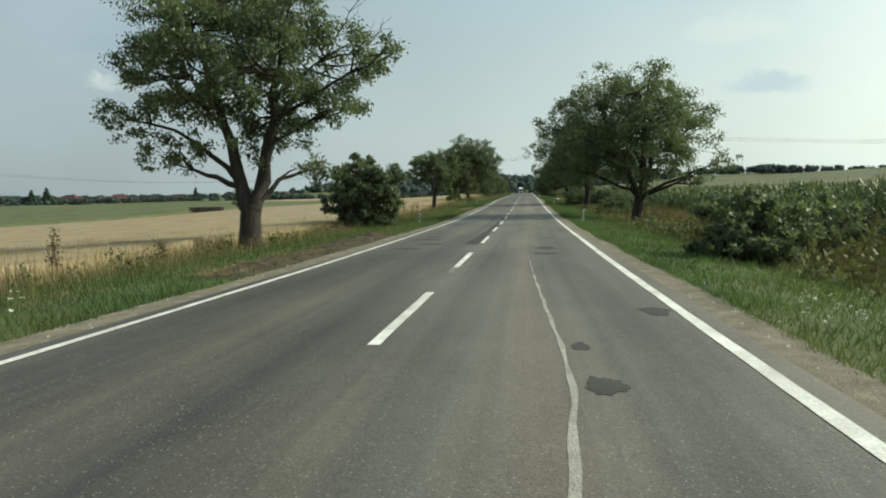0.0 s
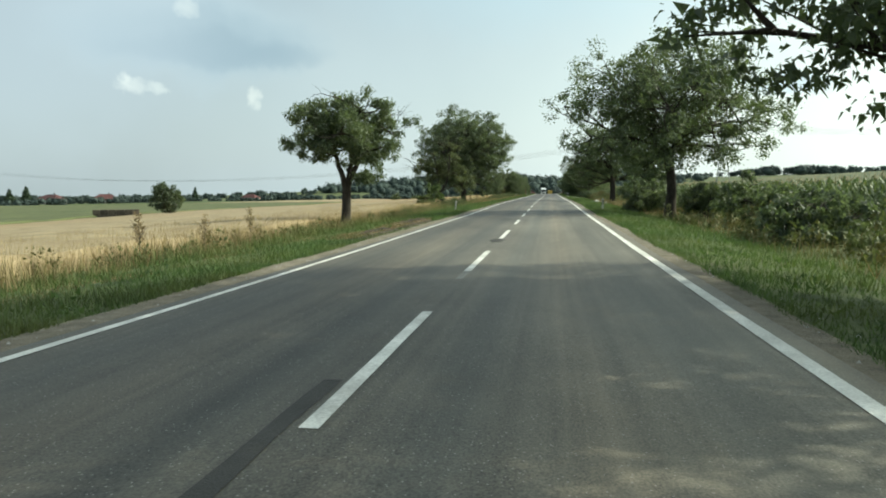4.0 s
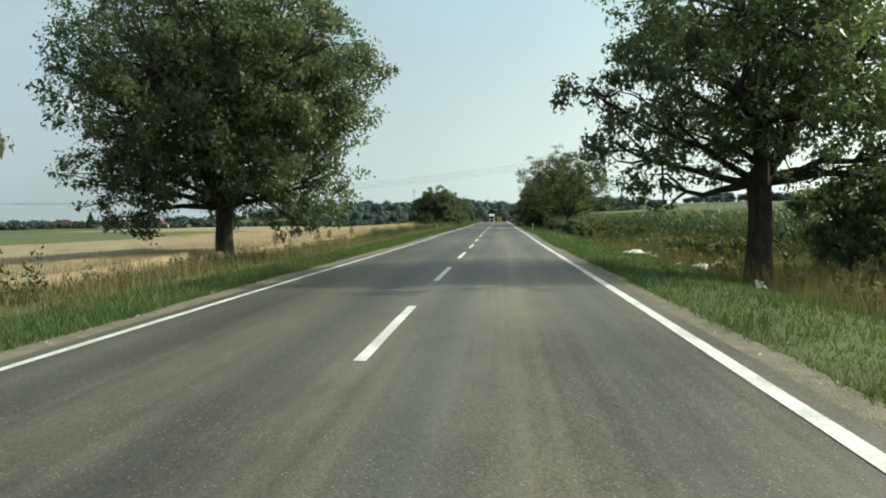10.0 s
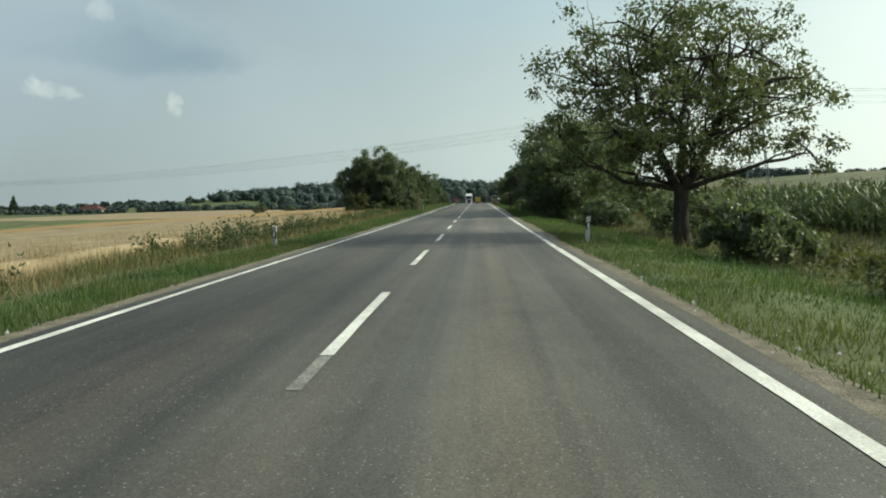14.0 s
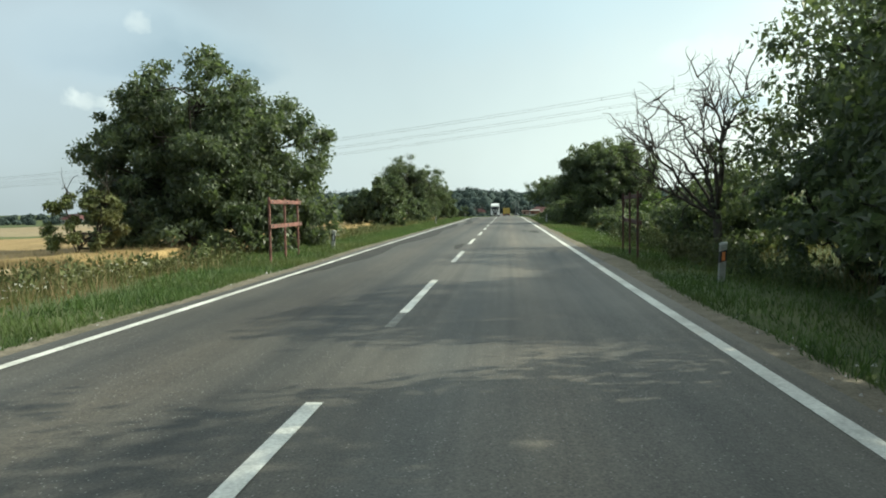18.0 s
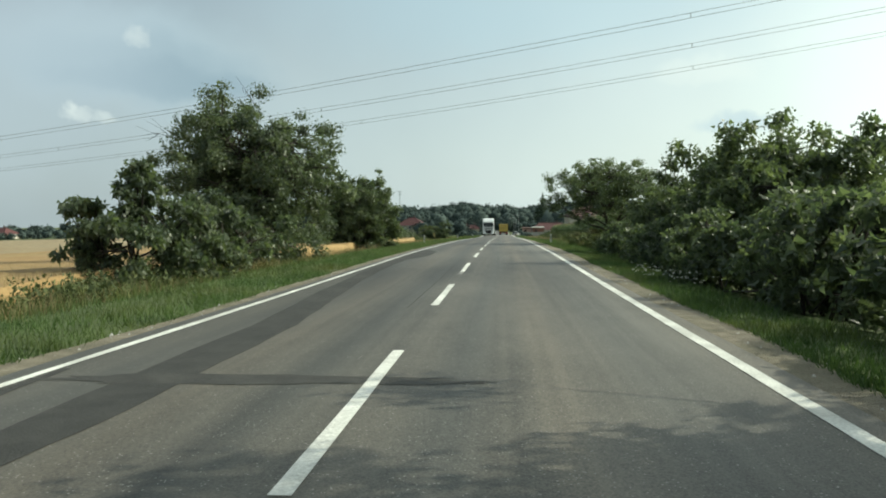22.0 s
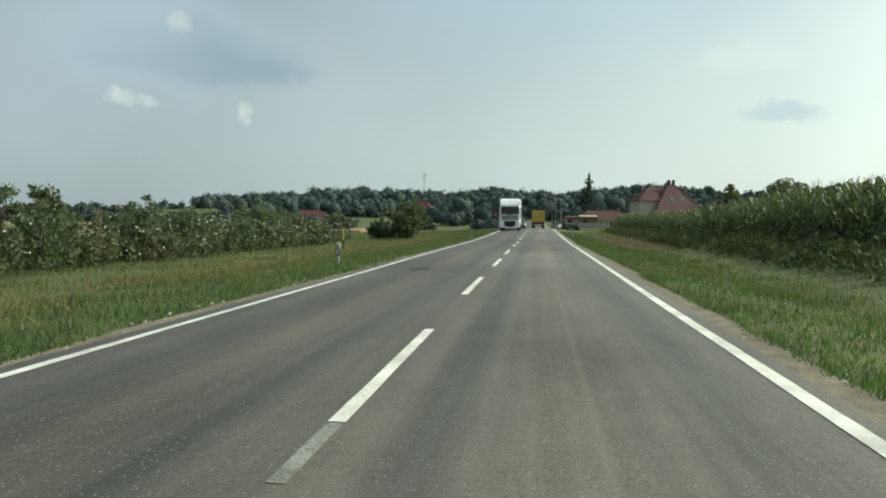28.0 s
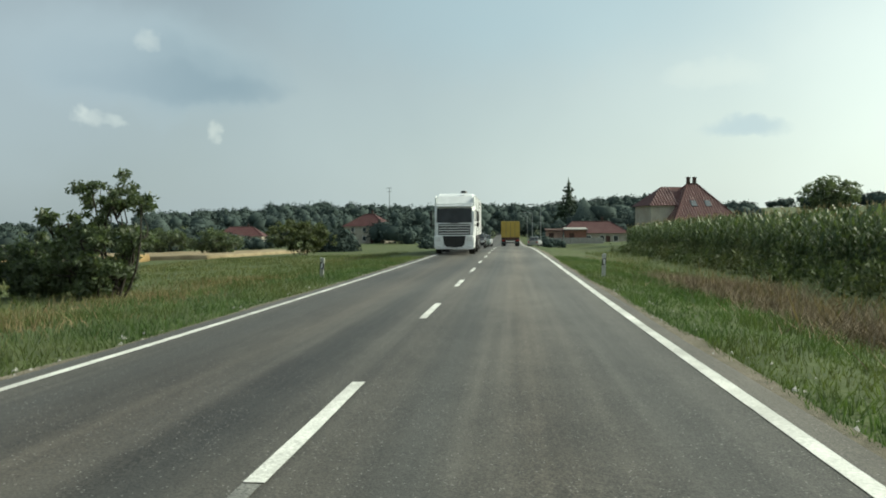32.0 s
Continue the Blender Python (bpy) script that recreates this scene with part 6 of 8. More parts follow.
def thicket(label, boxes, n, mat, size, seedy=0.0, name="weeds"):
    """Rough weeds: leaves on many upright stalks."""
    C, R = [], []
    for (x0, x1, y0, y1, h0, h1, m) in boxes:
        xs, ys = rng.uniform(x0, x1, m), rng.uniform(y0, y1, m)
        hs = rng.uniform(h0, h1, m) * (0.8 + 0.35 * wave(xs, ys, 0.7, 5))
        for f in (0.25, 0.55, 0.85):
            C.append(np.stack([xs + rng.normal(0, 0.05, m), ys + rng.normal(0, 0.05, m), ground_z(xs, ys) + hs * f], 1))
            R.append(np.full(m, 0.24) * (1.15 - 0.5 * f))
    C, R = np.concatenate(C), np.concatenate(R)
    V, F = leaf_cloud(C, R, int(n * 0.85), size * 1.05, 1.2, -0.75, True)
    return stuff(name, V, F, mat, label, "weeds")


thicket("tall green weeds between meadow and field", [(-27, -16.0, 346, 401, 1.2, 2.6, 900), (-17, -13.4, 352, 398, 0.6, 1.9, 420), (-24, -15, 399, 404, 0.7, 1.2, 90)], 66000, M_WEED_DARK, 0.15)
# slender weeds that stand up out of the thicket
n = 130
sx, sy = rng.uniform(-27, -17, n), rng.uniform(348, 400, n)
sh = rng.uniform(2.2, 3.3, n)
fs = np.linspace(0.15, 1.0, 14)
C = np.stack([np.repeat(sx, 14), np.repeat(sy, 14), np.repeat(ground_z(sx, sy), 14) + np.outer(sh, fs).ravel()], 1)
V, F = leaf_cloud(C, np.tile(0.20 * (1.12 - fs), n), n * 14 * 7, 0.10, 1.2, -0.5, True)
stuff("weeds", V, F, M_WEED_DARK, "slender upright weeds standing out of the thicket", "weeds")
thicket("tall green weeds beside the verge", [(-8.9, -6.8, 196, 236, 0.35, 0.85, 170), (-10.2, -7.2, 222, 234, 0.5, 0.9, 110), (-8.9, -6.8, 244, 268, 0.3, 0.75, 110), (-8.9, -7.0, 276, 296, 0.3, 0.7, 70)], 26000, M_WEED, 0.10)
thicket("dark green weeds at the field edge", [(5.8, 7.6, 229, 236, 0.4, 1.0, 70), (5.6, 7.4, 239, 247, 0.4, 1.0, 60), (-8.6, -6.6, 160, 172, 0.5, 1.1, 120), (-8.6, -6.4, 180, 198, 0.6, 1.2, 150), (-9.6, -7.6, 205, 230, 0.4, 0.9, 130), (-10.6, -7.4, 113, 124, 0.5, 1.4, 190), (-9.6, -8.0, 280, 292, 0.5, 1.0, 70), (-10.5, -8.5, 246, 262, 0.4, 0.9, 70)], 56000, M_WEED_DARK, 0.085)
thicket("brownish weeds and thistles in the ditch", [(7.5, 14.0, 0, 46, 0.6, 1.5, 420), (8, 14, 62, 88, 0.5, 1.2, 220), (8, 14, 100, 180, 0.4, 1.1, 520), (7.2, 13, 240, 270, 0.5, 1.3, 260), (7.0, 12, 322, 350, 0.5, 1.2, 220), (6.4, 9.5, 285, 320, 0.3, 0.8, 160)], 60000, M_WEED, 0.15)
thicket("olive weeds in front of the corn", [(10.4, 15.2, 342, 400, 0.5, 1.15, 620), (10.4, 14.6, 398, 450, 0.5, 1.1, 420)], 52000, M_WEED_DARK, 0.15)
thicket("rough weeds along the wheat edge", [(-9.8, -7.8, 0, 80, 0.3, 0.8, 160), (-9.8, -7.6, 86, 160, 0.3, 0.8, 170), (-9.8, -7.8, 262, 300, 0.3, 0.7, 70)], 22000, M_WEED, 0.09)
thicket("broad-leaved weeds in the verge", [(4.3, 6.4, 0, 330, 0.10, 0.24, 160), (-6.2, -4.1, 0, 350, 0.10, 0.22, 160), (4.4, 6.6, 330, 420, 0.10, 0.24, 40)], 8000, M_GRASS, 0.08)
n = 2600
x = np.where(rng.random(n) < 0.6, rng.uniform(3.72, 4.45, n), -rng.uniform(3.48, 3.95, n))
y = rng.uniform(0, 420, n)
z = np.where(np.abs(x) < 4.0, road_z(y) - 0.03, ground_z(x, y))
r = rng.uniform(0.012, 0.04, n)[:, None]
c = np.stack([x, y, z], 1)
corners = [c + r * np.stack([np.cos(a + x), np.sin(a + x), np.full(n, -0.3)], 1) for a in (0, 1.6, 3.2, 4.7)] + [c + r * np.array([0.2, 0.1, 0.8])]
V = np.stack(corners, 1).reshape(-1, 3)
o = np.arange(n)[:, None] * 5
F = np.concatenate([o + np.array([[p, (p + 1) % 4, 4]]) for p in range(4)], 0)
stuff("loose_gravel", V, F, M_STONE, "loose stones scattered on the shoulders", "gravel")
# white flower heads
fx, fy = -13.2 - 9 * rng.uniform(0, 1, 430) ** 1.7, rng.uniform(352, 398, 430)
fz = ground_z(fx, fy) + rng.uniform(0.5, 2.0, 430) * np.interp(-fx, (13.2, 17), (0.8, 1.1))
V, F = leaf_cloud(np.stack([fx, fy, fz], 1), np.full(430, 0.07), 4300, 0.045, 0.35, 0.0)
stuff("flower_heads", V, F, M_FLOWER, "white umbel flower heads on the weeds", "flowers")
for cx0, cy0, sp, n in ((4.9, 10.5, 1.2, 30), (-5.2, 10.2, 0.9, 50), (5.2, 4.0, 1.3, 16), (5.0, 287.0, 1.4, 90), (6.0, 247.0, 1.2, 60), (-8.6, 207, 1.8, 70), (5.2, 152.0, 3.0, 50), (-7.4, 226, 1.5, 60), (-8.2, 231.5, 1.6, 90), (-9.6, 228.0, 1.8, 70)):
    fx, fy = rng.normal(cx0, sp * 0.35, n), rng.normal(cy0, sp, n)
    fz = ground_z(fx, fy) + rng.uniform(0.18, 0.4, n)
    V, F = leaf_cloud(np.stack([fx, fy, fz], 1), np.full(n, 0.03), n * 8, 0.022, 0.4, 0.0)
    stuff("flower_heads", V, F, M_FLOWER, "small white wild flowers in the verge", "flowers")
# dry standing dock and thistle stalks
for k, (dx, dy, h) in enumerate(((-8.3, 16.7, 1.25), (-8.0, 20.5, 0.7), (-9.2, 64.0, 1.3), (-8.9, 67.0, 1.1), (-9.0, 70.5, 1.2), (-9.4, 143.5, 1.2), (-9.3, 151.0, 1.3), (-9.6, 155.0, 1.0), (-9.2, 160.0, 1.2), (-8.8, 318.0, 0.9), (-8.6, 327.5, 1.2), (-8.9, 331.0, 1.0), (-13.5, 365.0, 2.1), (-14.4, 361.0, 2.3))):
    w = Wood()
    w.add(bend((0, 0, -0.05), (0.05, 0, h), 0.03, 5), np.linspace(0.014, 0.006, 5), 4)
    for j in range(8):
        zb = h * rng.uniform(0.3, 0.85)
        a = rng.uniform(0, 6.28)
        L = rng.uniform(0.12, 0.3)
        w.add(bend((0.03, 0, zb), (math.cos(a) * L, math.sin(a) * L, zb + L * 1.1), 0.08, 4), np.linspace(0.008, 0.004, 4), 3)
    top = thing("dry_weed", "dry brown weed stalk with seed heads", "weed", (dx, dy, float(ground_z(dx, dy))), "dry weed stalks")
    put("trunk", w.mesh(M_DEADWOOD), top)
    V, F = leaf_cloud(np.array([[0.03, 0, h * f] for f in (0.5, 0.65, 0.8, 0.95)]), np.array([0.16, 0.17, 0.14, 0.1]), 260, 0.06, 1.4, 0)
    put("seed_head", fast_mesh("seed_head", V, F, M_DRY), top, kind="stuff")

# ---------------------------------------------------------------- far woods and village
def lumpy_hearts(C, R, squash):
    """One uneven closed lump in each clump of leaves."""
    bm = bmesh.new()
    bmesh.ops.create_icosphere(bm, subdivisions=1, radius=1.0)
    bv = np.array([v.co[:] for v in bm.verts])
    bf = np.array([[v.index for v in f.verts] for f in bm.faces])
    bm.free()
    n = len(C)
    lump = 1 + 0.16 * np.sin(bv[None, :, 0] * 4 + np.arange(n)[:, None]) + 0.14 * np.sin(bv[None, :, 1] * 5 + 2.1 * np.arange(n)[:, None]) + 0.10 * np.sin(bv[None, :, 2] * 7 + np.arange(n)[:, None])
    V = C[:, None, :] + bv[None] * (lump * R[:, None])[:, :, None] * np.array([1, 1, squash])
    F = bf[None] + (np.arange(n) * len(bv))[:, None, None]
    return V.reshape(-1, 3), F.reshape(-1, 3)


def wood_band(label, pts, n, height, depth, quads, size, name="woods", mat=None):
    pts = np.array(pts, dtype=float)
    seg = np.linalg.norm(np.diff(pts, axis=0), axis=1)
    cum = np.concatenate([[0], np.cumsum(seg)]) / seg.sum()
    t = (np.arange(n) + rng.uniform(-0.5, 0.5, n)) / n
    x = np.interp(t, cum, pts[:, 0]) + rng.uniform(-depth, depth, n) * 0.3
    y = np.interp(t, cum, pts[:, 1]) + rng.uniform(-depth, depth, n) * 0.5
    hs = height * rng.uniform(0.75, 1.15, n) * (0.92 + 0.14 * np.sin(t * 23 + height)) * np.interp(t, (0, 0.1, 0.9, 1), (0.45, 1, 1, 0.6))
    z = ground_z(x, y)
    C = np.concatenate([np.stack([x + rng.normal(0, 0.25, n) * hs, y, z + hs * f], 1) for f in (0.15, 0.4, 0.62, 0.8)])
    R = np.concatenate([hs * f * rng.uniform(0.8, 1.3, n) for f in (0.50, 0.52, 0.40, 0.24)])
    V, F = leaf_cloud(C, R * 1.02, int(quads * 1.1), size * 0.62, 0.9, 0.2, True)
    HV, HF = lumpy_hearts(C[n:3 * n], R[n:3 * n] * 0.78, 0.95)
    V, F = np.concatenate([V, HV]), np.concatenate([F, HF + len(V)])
    return stuff(name, V, F, mat or M_FAR_WOOD_HAZED, label, "woods")


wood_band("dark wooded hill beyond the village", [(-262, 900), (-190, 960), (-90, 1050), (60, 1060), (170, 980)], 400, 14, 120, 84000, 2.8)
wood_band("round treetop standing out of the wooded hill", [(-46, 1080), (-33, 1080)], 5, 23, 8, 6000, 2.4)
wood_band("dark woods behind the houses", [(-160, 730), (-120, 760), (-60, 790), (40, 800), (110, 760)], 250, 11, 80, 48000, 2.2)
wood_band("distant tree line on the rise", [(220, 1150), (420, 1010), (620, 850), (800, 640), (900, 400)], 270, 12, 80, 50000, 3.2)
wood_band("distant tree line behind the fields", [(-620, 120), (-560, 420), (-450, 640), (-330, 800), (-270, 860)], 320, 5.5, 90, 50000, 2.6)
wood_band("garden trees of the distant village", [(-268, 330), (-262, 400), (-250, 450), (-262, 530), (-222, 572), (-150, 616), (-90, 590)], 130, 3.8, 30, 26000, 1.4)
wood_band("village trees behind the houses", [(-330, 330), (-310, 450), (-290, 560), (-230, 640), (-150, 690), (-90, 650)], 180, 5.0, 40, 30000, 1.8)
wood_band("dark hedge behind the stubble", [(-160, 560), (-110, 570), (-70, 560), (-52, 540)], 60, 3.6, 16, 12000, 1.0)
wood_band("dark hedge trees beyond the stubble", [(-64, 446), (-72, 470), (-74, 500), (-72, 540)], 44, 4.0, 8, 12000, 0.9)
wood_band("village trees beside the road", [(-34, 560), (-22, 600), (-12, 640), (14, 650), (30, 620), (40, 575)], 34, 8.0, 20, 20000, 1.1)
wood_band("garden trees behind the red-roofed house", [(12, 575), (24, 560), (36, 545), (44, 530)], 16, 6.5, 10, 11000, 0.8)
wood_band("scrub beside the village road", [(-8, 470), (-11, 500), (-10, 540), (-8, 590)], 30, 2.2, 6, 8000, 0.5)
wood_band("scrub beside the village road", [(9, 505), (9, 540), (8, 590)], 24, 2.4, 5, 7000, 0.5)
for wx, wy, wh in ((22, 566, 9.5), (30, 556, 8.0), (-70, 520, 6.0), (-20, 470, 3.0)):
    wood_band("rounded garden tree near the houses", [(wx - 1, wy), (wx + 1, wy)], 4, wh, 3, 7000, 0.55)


def spruce(x, y, h, r):
    top = thing("spruce", "tall dark pointed spruce tree", "tree", (x, y, float(ground_z(x, y))), "spruces")
    w = Wood()
    w.add(bend((0, 0, -0.2), (0, 0, h), 0.005, 6), np.linspace(0.22, 0.03, 6), 7)
    put("trunk", w.mesh(M_BARK), top)
    C, R = [], []
    for k in range(16):
        f = k / 15
        zz = h * (0.06 + 0.92 * f)
        rr = r * (1 - f) ** 0.85 + 0.18
        m = max(2, int(9 * (1 - f)))
        for j in range(m):
            a = 6.28 * j / m + k
            C.append((rr * 0.75 * math.cos(a), rr * 0.75 * math.sin(a), zz - rr * 0.15))
            R.append(0.45 * rr + 0.12)
    V, F = leaf_cloud(np.array(C), np.array(R) * 1.1, 7000, 0.9, 0.6, 0.5, True)
    for k in range(12):
        zz, rr = h * (0.05 + 0.078 * k), r * (1 - k / 12.5) * 0.8
        a = np.linspace(0, 2 * np.pi, 11, endpoint=False) + k
        reach = rr * (0.8 + 0.25 * np.cos(a * 5))
        cone = np.concatenate([np.stack([np.cos(a) * reach, np.sin(a) * reach, np.full(11, zz - 0.12 * rr)], 1), [[0, 0, zz + h * 0.11]]])
        cf = np.array([[m, (m + 1) % 11, 11] for m in range(11)])
        V, F = np.concatenate([V, cone]), np.concatenate([F, cf + len(V)])
    put("crown", fast_mesh("crown", V, F, M_SPRUCE), top)


spruce(21.5, 636, 20.5, 5.2)
spruce(26.5, 640, 12.0, 4.5)
spruce(-272, 566, 12.0, 2.6)
spruce(-300, 420, 11.0, 2.8)
spruce(-306, 414, 9.5, 2.6)


def house(x, y, w, d, wall_h, roof_h, turn, label, ridge=0.35, windows=3, wall_mat=None, roof_mat=None, ribs=0, chimneys=1, base=None, dormers=0, upper=False):
    """A hipped house: walls, roof, ridge ribs, chimney, windows with frames, door."""
    z = float(ground_z(x, y)) if base is None else base
    top = thing("house", label, "house", (x, y, z), "village houses", turn)
    wall_mat, roof_mat = wall_mat or M_PLASTER, roof_mat or M_ROOF
    part("wall", Shape().box((0, 0, wall_h / 2 - 0.3), (w, d, wall_h + 0.6)), wall_mat, top)
    o, rl = 0.55, w * ridge / 2
    hw, hd = w / 2 + o, d / 2 + o
    s = Shape()
    zb = wall_h + 0.003
    s.add([(-hw, -hd, zb), (hw, -hd, zb), (hw, hd, zb), (-hw, hd, zb), (-rl, 0, zb + roof_h), (rl, 0, zb + roof_h)],
          [(0, 1, 5, 4), (1, 2, 5), (2, 3, 4, 5), (3, 0, 4), (3, 2, 1, 0)])
    roof = part("roof", s, roof_mat, top)
    if ribs:
        for sgn in (-1, 1):
            for k in range(ribs):
                u = -1 + 2 * (k + 0.5) / ribs
                xx = u * hw
                reach = 1.0 if abs(xx) <= rl else (hw - abs(xx)) / (hw - rl)
                a = Vector((xx, sgn * hd, zb + 0.02))
                b = Vector((xx, sgn * hd * (1 - reach), zb + roof_h * reach + 0.02))
                if reach > 0.04:
                    part("tile_ridge", Shape().tube(a, b, 0.045, 0.045, 5), M_ROOF_RIB, roof)
        for sgn in (-1, 1):
            m = max(6, int(ribs * hd / hw))
            for k in range(m):
                u = -1 + 2 * (k + 0.5) / m
                yy = u * hd
                reach = 1 - abs(u)
                a = Vector((sgn * hw, yy, zb + 0.02))
                b = Vector((sgn * (hw - (hw - rl) * reach), yy, zb + roof_h * reach + 0.02))
                if reach > 0.04:
                    part("tile_ridge", Shape().tube(a, b, 0.045, 0.045, 5), M_ROOF_RIB, roof)
    s = Shape()
    for p, q in (((-rl, 0, zb + roof_h), (rl, 0, zb + roof_h)), ((-hw, -hd, zb), (-rl, 0, zb + roof_h)), ((hw, -hd, zb), (rl, 0, zb + roof_h)), ((hw, hd, zb), (rl, 0, zb + roof_h)), ((-hw, hd, zb), (-rl, 0, zb + roof_h))):
        s.tube(p, q, 0.13, 0.13, 6)
    part("ridge_cap", s, roof_mat, roof)
    for k in range(chimneys):
        cxx = rl * 0.6 if k == 0 else -rl * 0.75
        part("chimney", Shape().box((cxx, 0.1, zb + roof_h + 0.2), (0.44, 0.44, 1.5), 0.02).box((cxx, 0.1, zb + roof_h + 0.98), (0.54, 0.54, 0.10), 0.02), M_CHIMNEY, roof)
    for k in range(dormers):
        xx = (k - (dormers - 1) / 2) * 2.2
        sl = roof_h / hd
        yy = -hd * 0.55
        zz = zb + roof_h * 0.45
        ob = part("roof_window", Shape().box((xx, yy, zz + 0.06), (0.9, 1.2, 0.1), 0.02, Matrix.Rotation(math.atan(sl), 3, "X")), M_WINDOW, roof)
    for fc, n in (("y", windows), ("x", max(1, windows - 1))):
        for sgn in (-1, 1):
            for k in range(n):
                u = (k + 0.5) / n - 0.5
                for lev in ((1.45,) if not upper else (1.45, 4.0)):
                    if lev + 0.75 > wall_h:
                        continue
                    if fc == "y":
                        c, sz, fs = (u * w * 0.86, sgn * (d / 2 + 0.01), lev), (0.95, 0.06, 1.2), (1.15, 0.05, 1.4)
                    else:
                        c, sz, fs = (sgn * (w / 2 + 0.01), u * d * 0.86, lev), (0.06, 0.95, 1.2), (0.05, 1.15, 1.4)
                    win = part("window", Shape().box(c, fs, 0.01), M_FRAME_WHITE, top)
                    part("pane", Shape().box(c, (sz[0] + (0.05 if fc == "x" else 0), sz[1] + (0.05 if fc == "y" else 0), sz[2])), M_WINDOW, win)
    part("door", Shape().box((w * 0.2, -d / 2 - 0.03, 1.0), (1.0, 0.08, 2.05), 0.01), M_DARK_OR_SHADED_RUST, top)
    return top


big = house(28.4, 494, 9.0, 9.2, 4.0, 5.6, 12, "house with a large red tiled hip roof and two chimneys", 0.16, 3, ribs=25, chimneys=2, dormers=2, base=-2.6)
part("wing", Shape().box((-5.4, 1.0, 3.0), (3.6, 6.0, 6.6)), M_PLASTER, big)
wing_roof = Shape()
wing_roof.add([(-7.7, -2.5, 6.3), (-2.6, -2.5, 6.3), (-2.6, 4.5, 6.3), (-7.7, 4.5, 6.3), (-4.4, 1.0, 9.2), (-1.0, 1.0, 9.2)], [(0, 1, 5, 4), (1, 2, 5), (2, 3, 4, 5), (3, 0, 4), (3, 2, 1, 0)])
wr = part("wing_roof", wing_roof, M_ROOF, big)
for k in range(10):
    u = (k + 0.5) / 10
    part("tile_ridge", Shape().tube((-7.7 + 4.6 * u, -2.5, 6.32), (-7.7 + 4.6 * u + (3.3 if u < 0.02 else 0), -2.5 + 3.5 * min(1, u * 1.45), 6.32 + 2.9 * min(1, u * 1.45)), 0.07, 0.07, 5), M_ROOF_RIB, wr)
house(19.5, 548, 14, 9, 2.6, 2.6, 6, "low house with a long red tiled roof", 0.6, 4, chimneys=1, base=-3.4)
house(-39.6, 589, 12, 10, 4.9, 3.6, -8, "house with a red hip roof and pale walls", 0.2, 3, ribs=0, chimneys=1, upper=True)
for hx, hy, hw_, tn, lab in ((-85, 606, 14, 10, "low village house with a red roof"), (-262, 438, 13, 25, "distant village house with a red roof"), (-284, 420, 16, -15, "long low distant house with a red roof"),
                             (-282, 553, 12, 20, "distant village house with a red roof"), (-236, 587, 13, -10, "distant village house with a dull red roof"), 
                             (-15, 610, 10, 0, "small village house by the road")):
    pale = "pale" in lab
    house(hx, hy, hw_, 8.5, 2.6, 3.0, tn, lab, 0.5, 3, roof_mat=M_STONE if pale else None)


def shed(x, y, w, d, h, label, mat, rmat, base):
    top = thing("shed", label, "shed", (x, y, base), "roadside sheds")
    part("wall", Shape().box((0, 0, h / 2), (w, d, h), 0.02), mat, top)
    part("roof", Shape().box((0, -0.1, h + 0.1), (w + 0.5, d + 0.6, 0.18), 0.02, Matrix.Rotation(radians(5), 3, "X")), rmat, top)
    part("door", Shape().box((-w * 0.2, -d / 2 - 0.02, 0.95), (0.95, 0.06, 1.9), 0.01), M_DARK_OR_SHADED_RUST, top)
    part("post", Shape().box((w / 2 + 0.1, -d / 2 - 0.2, h / 2), (0.14, 0.14, h), 0.01), M_GREY_TRIM, top)


shed(9.6, 521, 3.0, 3.0, 2.4, "small salmon-coloured shed with a flat roof", M_PINK, M_DARK_OR_SHADED_RUST, -2.4)
shed(13.4, 519, 3.8, 3.0, 2.6, "small red brick shed with a pale flat roof", M_BRICK, M_STONE, -2.4)
s = Shape()
for k in range(7):
    s.box((k * 1.5, 0, 0.55), (1.46, 0.12, 1.1), 0.01)
plain("garden_wall", s, M_STONE, "low grey garden wall beside the sheds", "wall", (8.6, 517.0, -2.45))

# street lamps and mast
def street_lamp(x, y, h, side):
    top = thing("street_lamp", "grey street lamp on a bent pole", "street lamp", (x, y, float(ground_z(x, y)) - 0.1), "street lamps")
    s = Shape().tube((0, 0, 0), (0, 0, h * 0.9), 0.09, 0.06)
    pv = Vector((0, 0, h * 0.9))
    for k in range(1, 5):
        q = Vector((side * 0.35 * k, 0, h * 0.9 + 0.45 * math.sin(k / 4 * 1.5)))
        s.tube(pv, q, 0.05, 0.05)
        pv = q
    part("pole", s, M_STEEL, top)
    part("lamp_head", Shape().box((side * 1.75, 0, h * 0.9 + 0.45), (0.75, 0.28, 0.16), 0.05), M_GREY_TRIM, top)
    part("lens", Shape().box((side * 1.75, 0, h * 0.9 + 0.36), (0.5, 0.2, 0.05), 0.02), M_LAMP_GLASS, top)


street_lamp(6.4, 505, 7.6, -1)
street_lamp(6.2, 545, 7.6, -1)
street_lamp(6.0, 585, 7.6, -1)
top = thing("radio_mast", "thin steel radio mast on the wooded hill", "mast", (-108, 1020, float(ground_z(-108, 1020)) - 5.0))
part("pole", Shape().tube((0, 0, 0), (0, 0, 34), 0.45, 0.25), M_STEEL, top)
part("antenna", Shape().box((0, 0, 33.4), (5.0, 0.5, 0.5), 0.05).box((0, 0, 30.5), (3.4, 0.4, 0.4), 0.05), M_STEEL, top)

# ---------------------------------------------------------------- power line
ARM_DIR = Vector((0.26, 0.966, 0)).normalized()
ARM_Z = 22.9


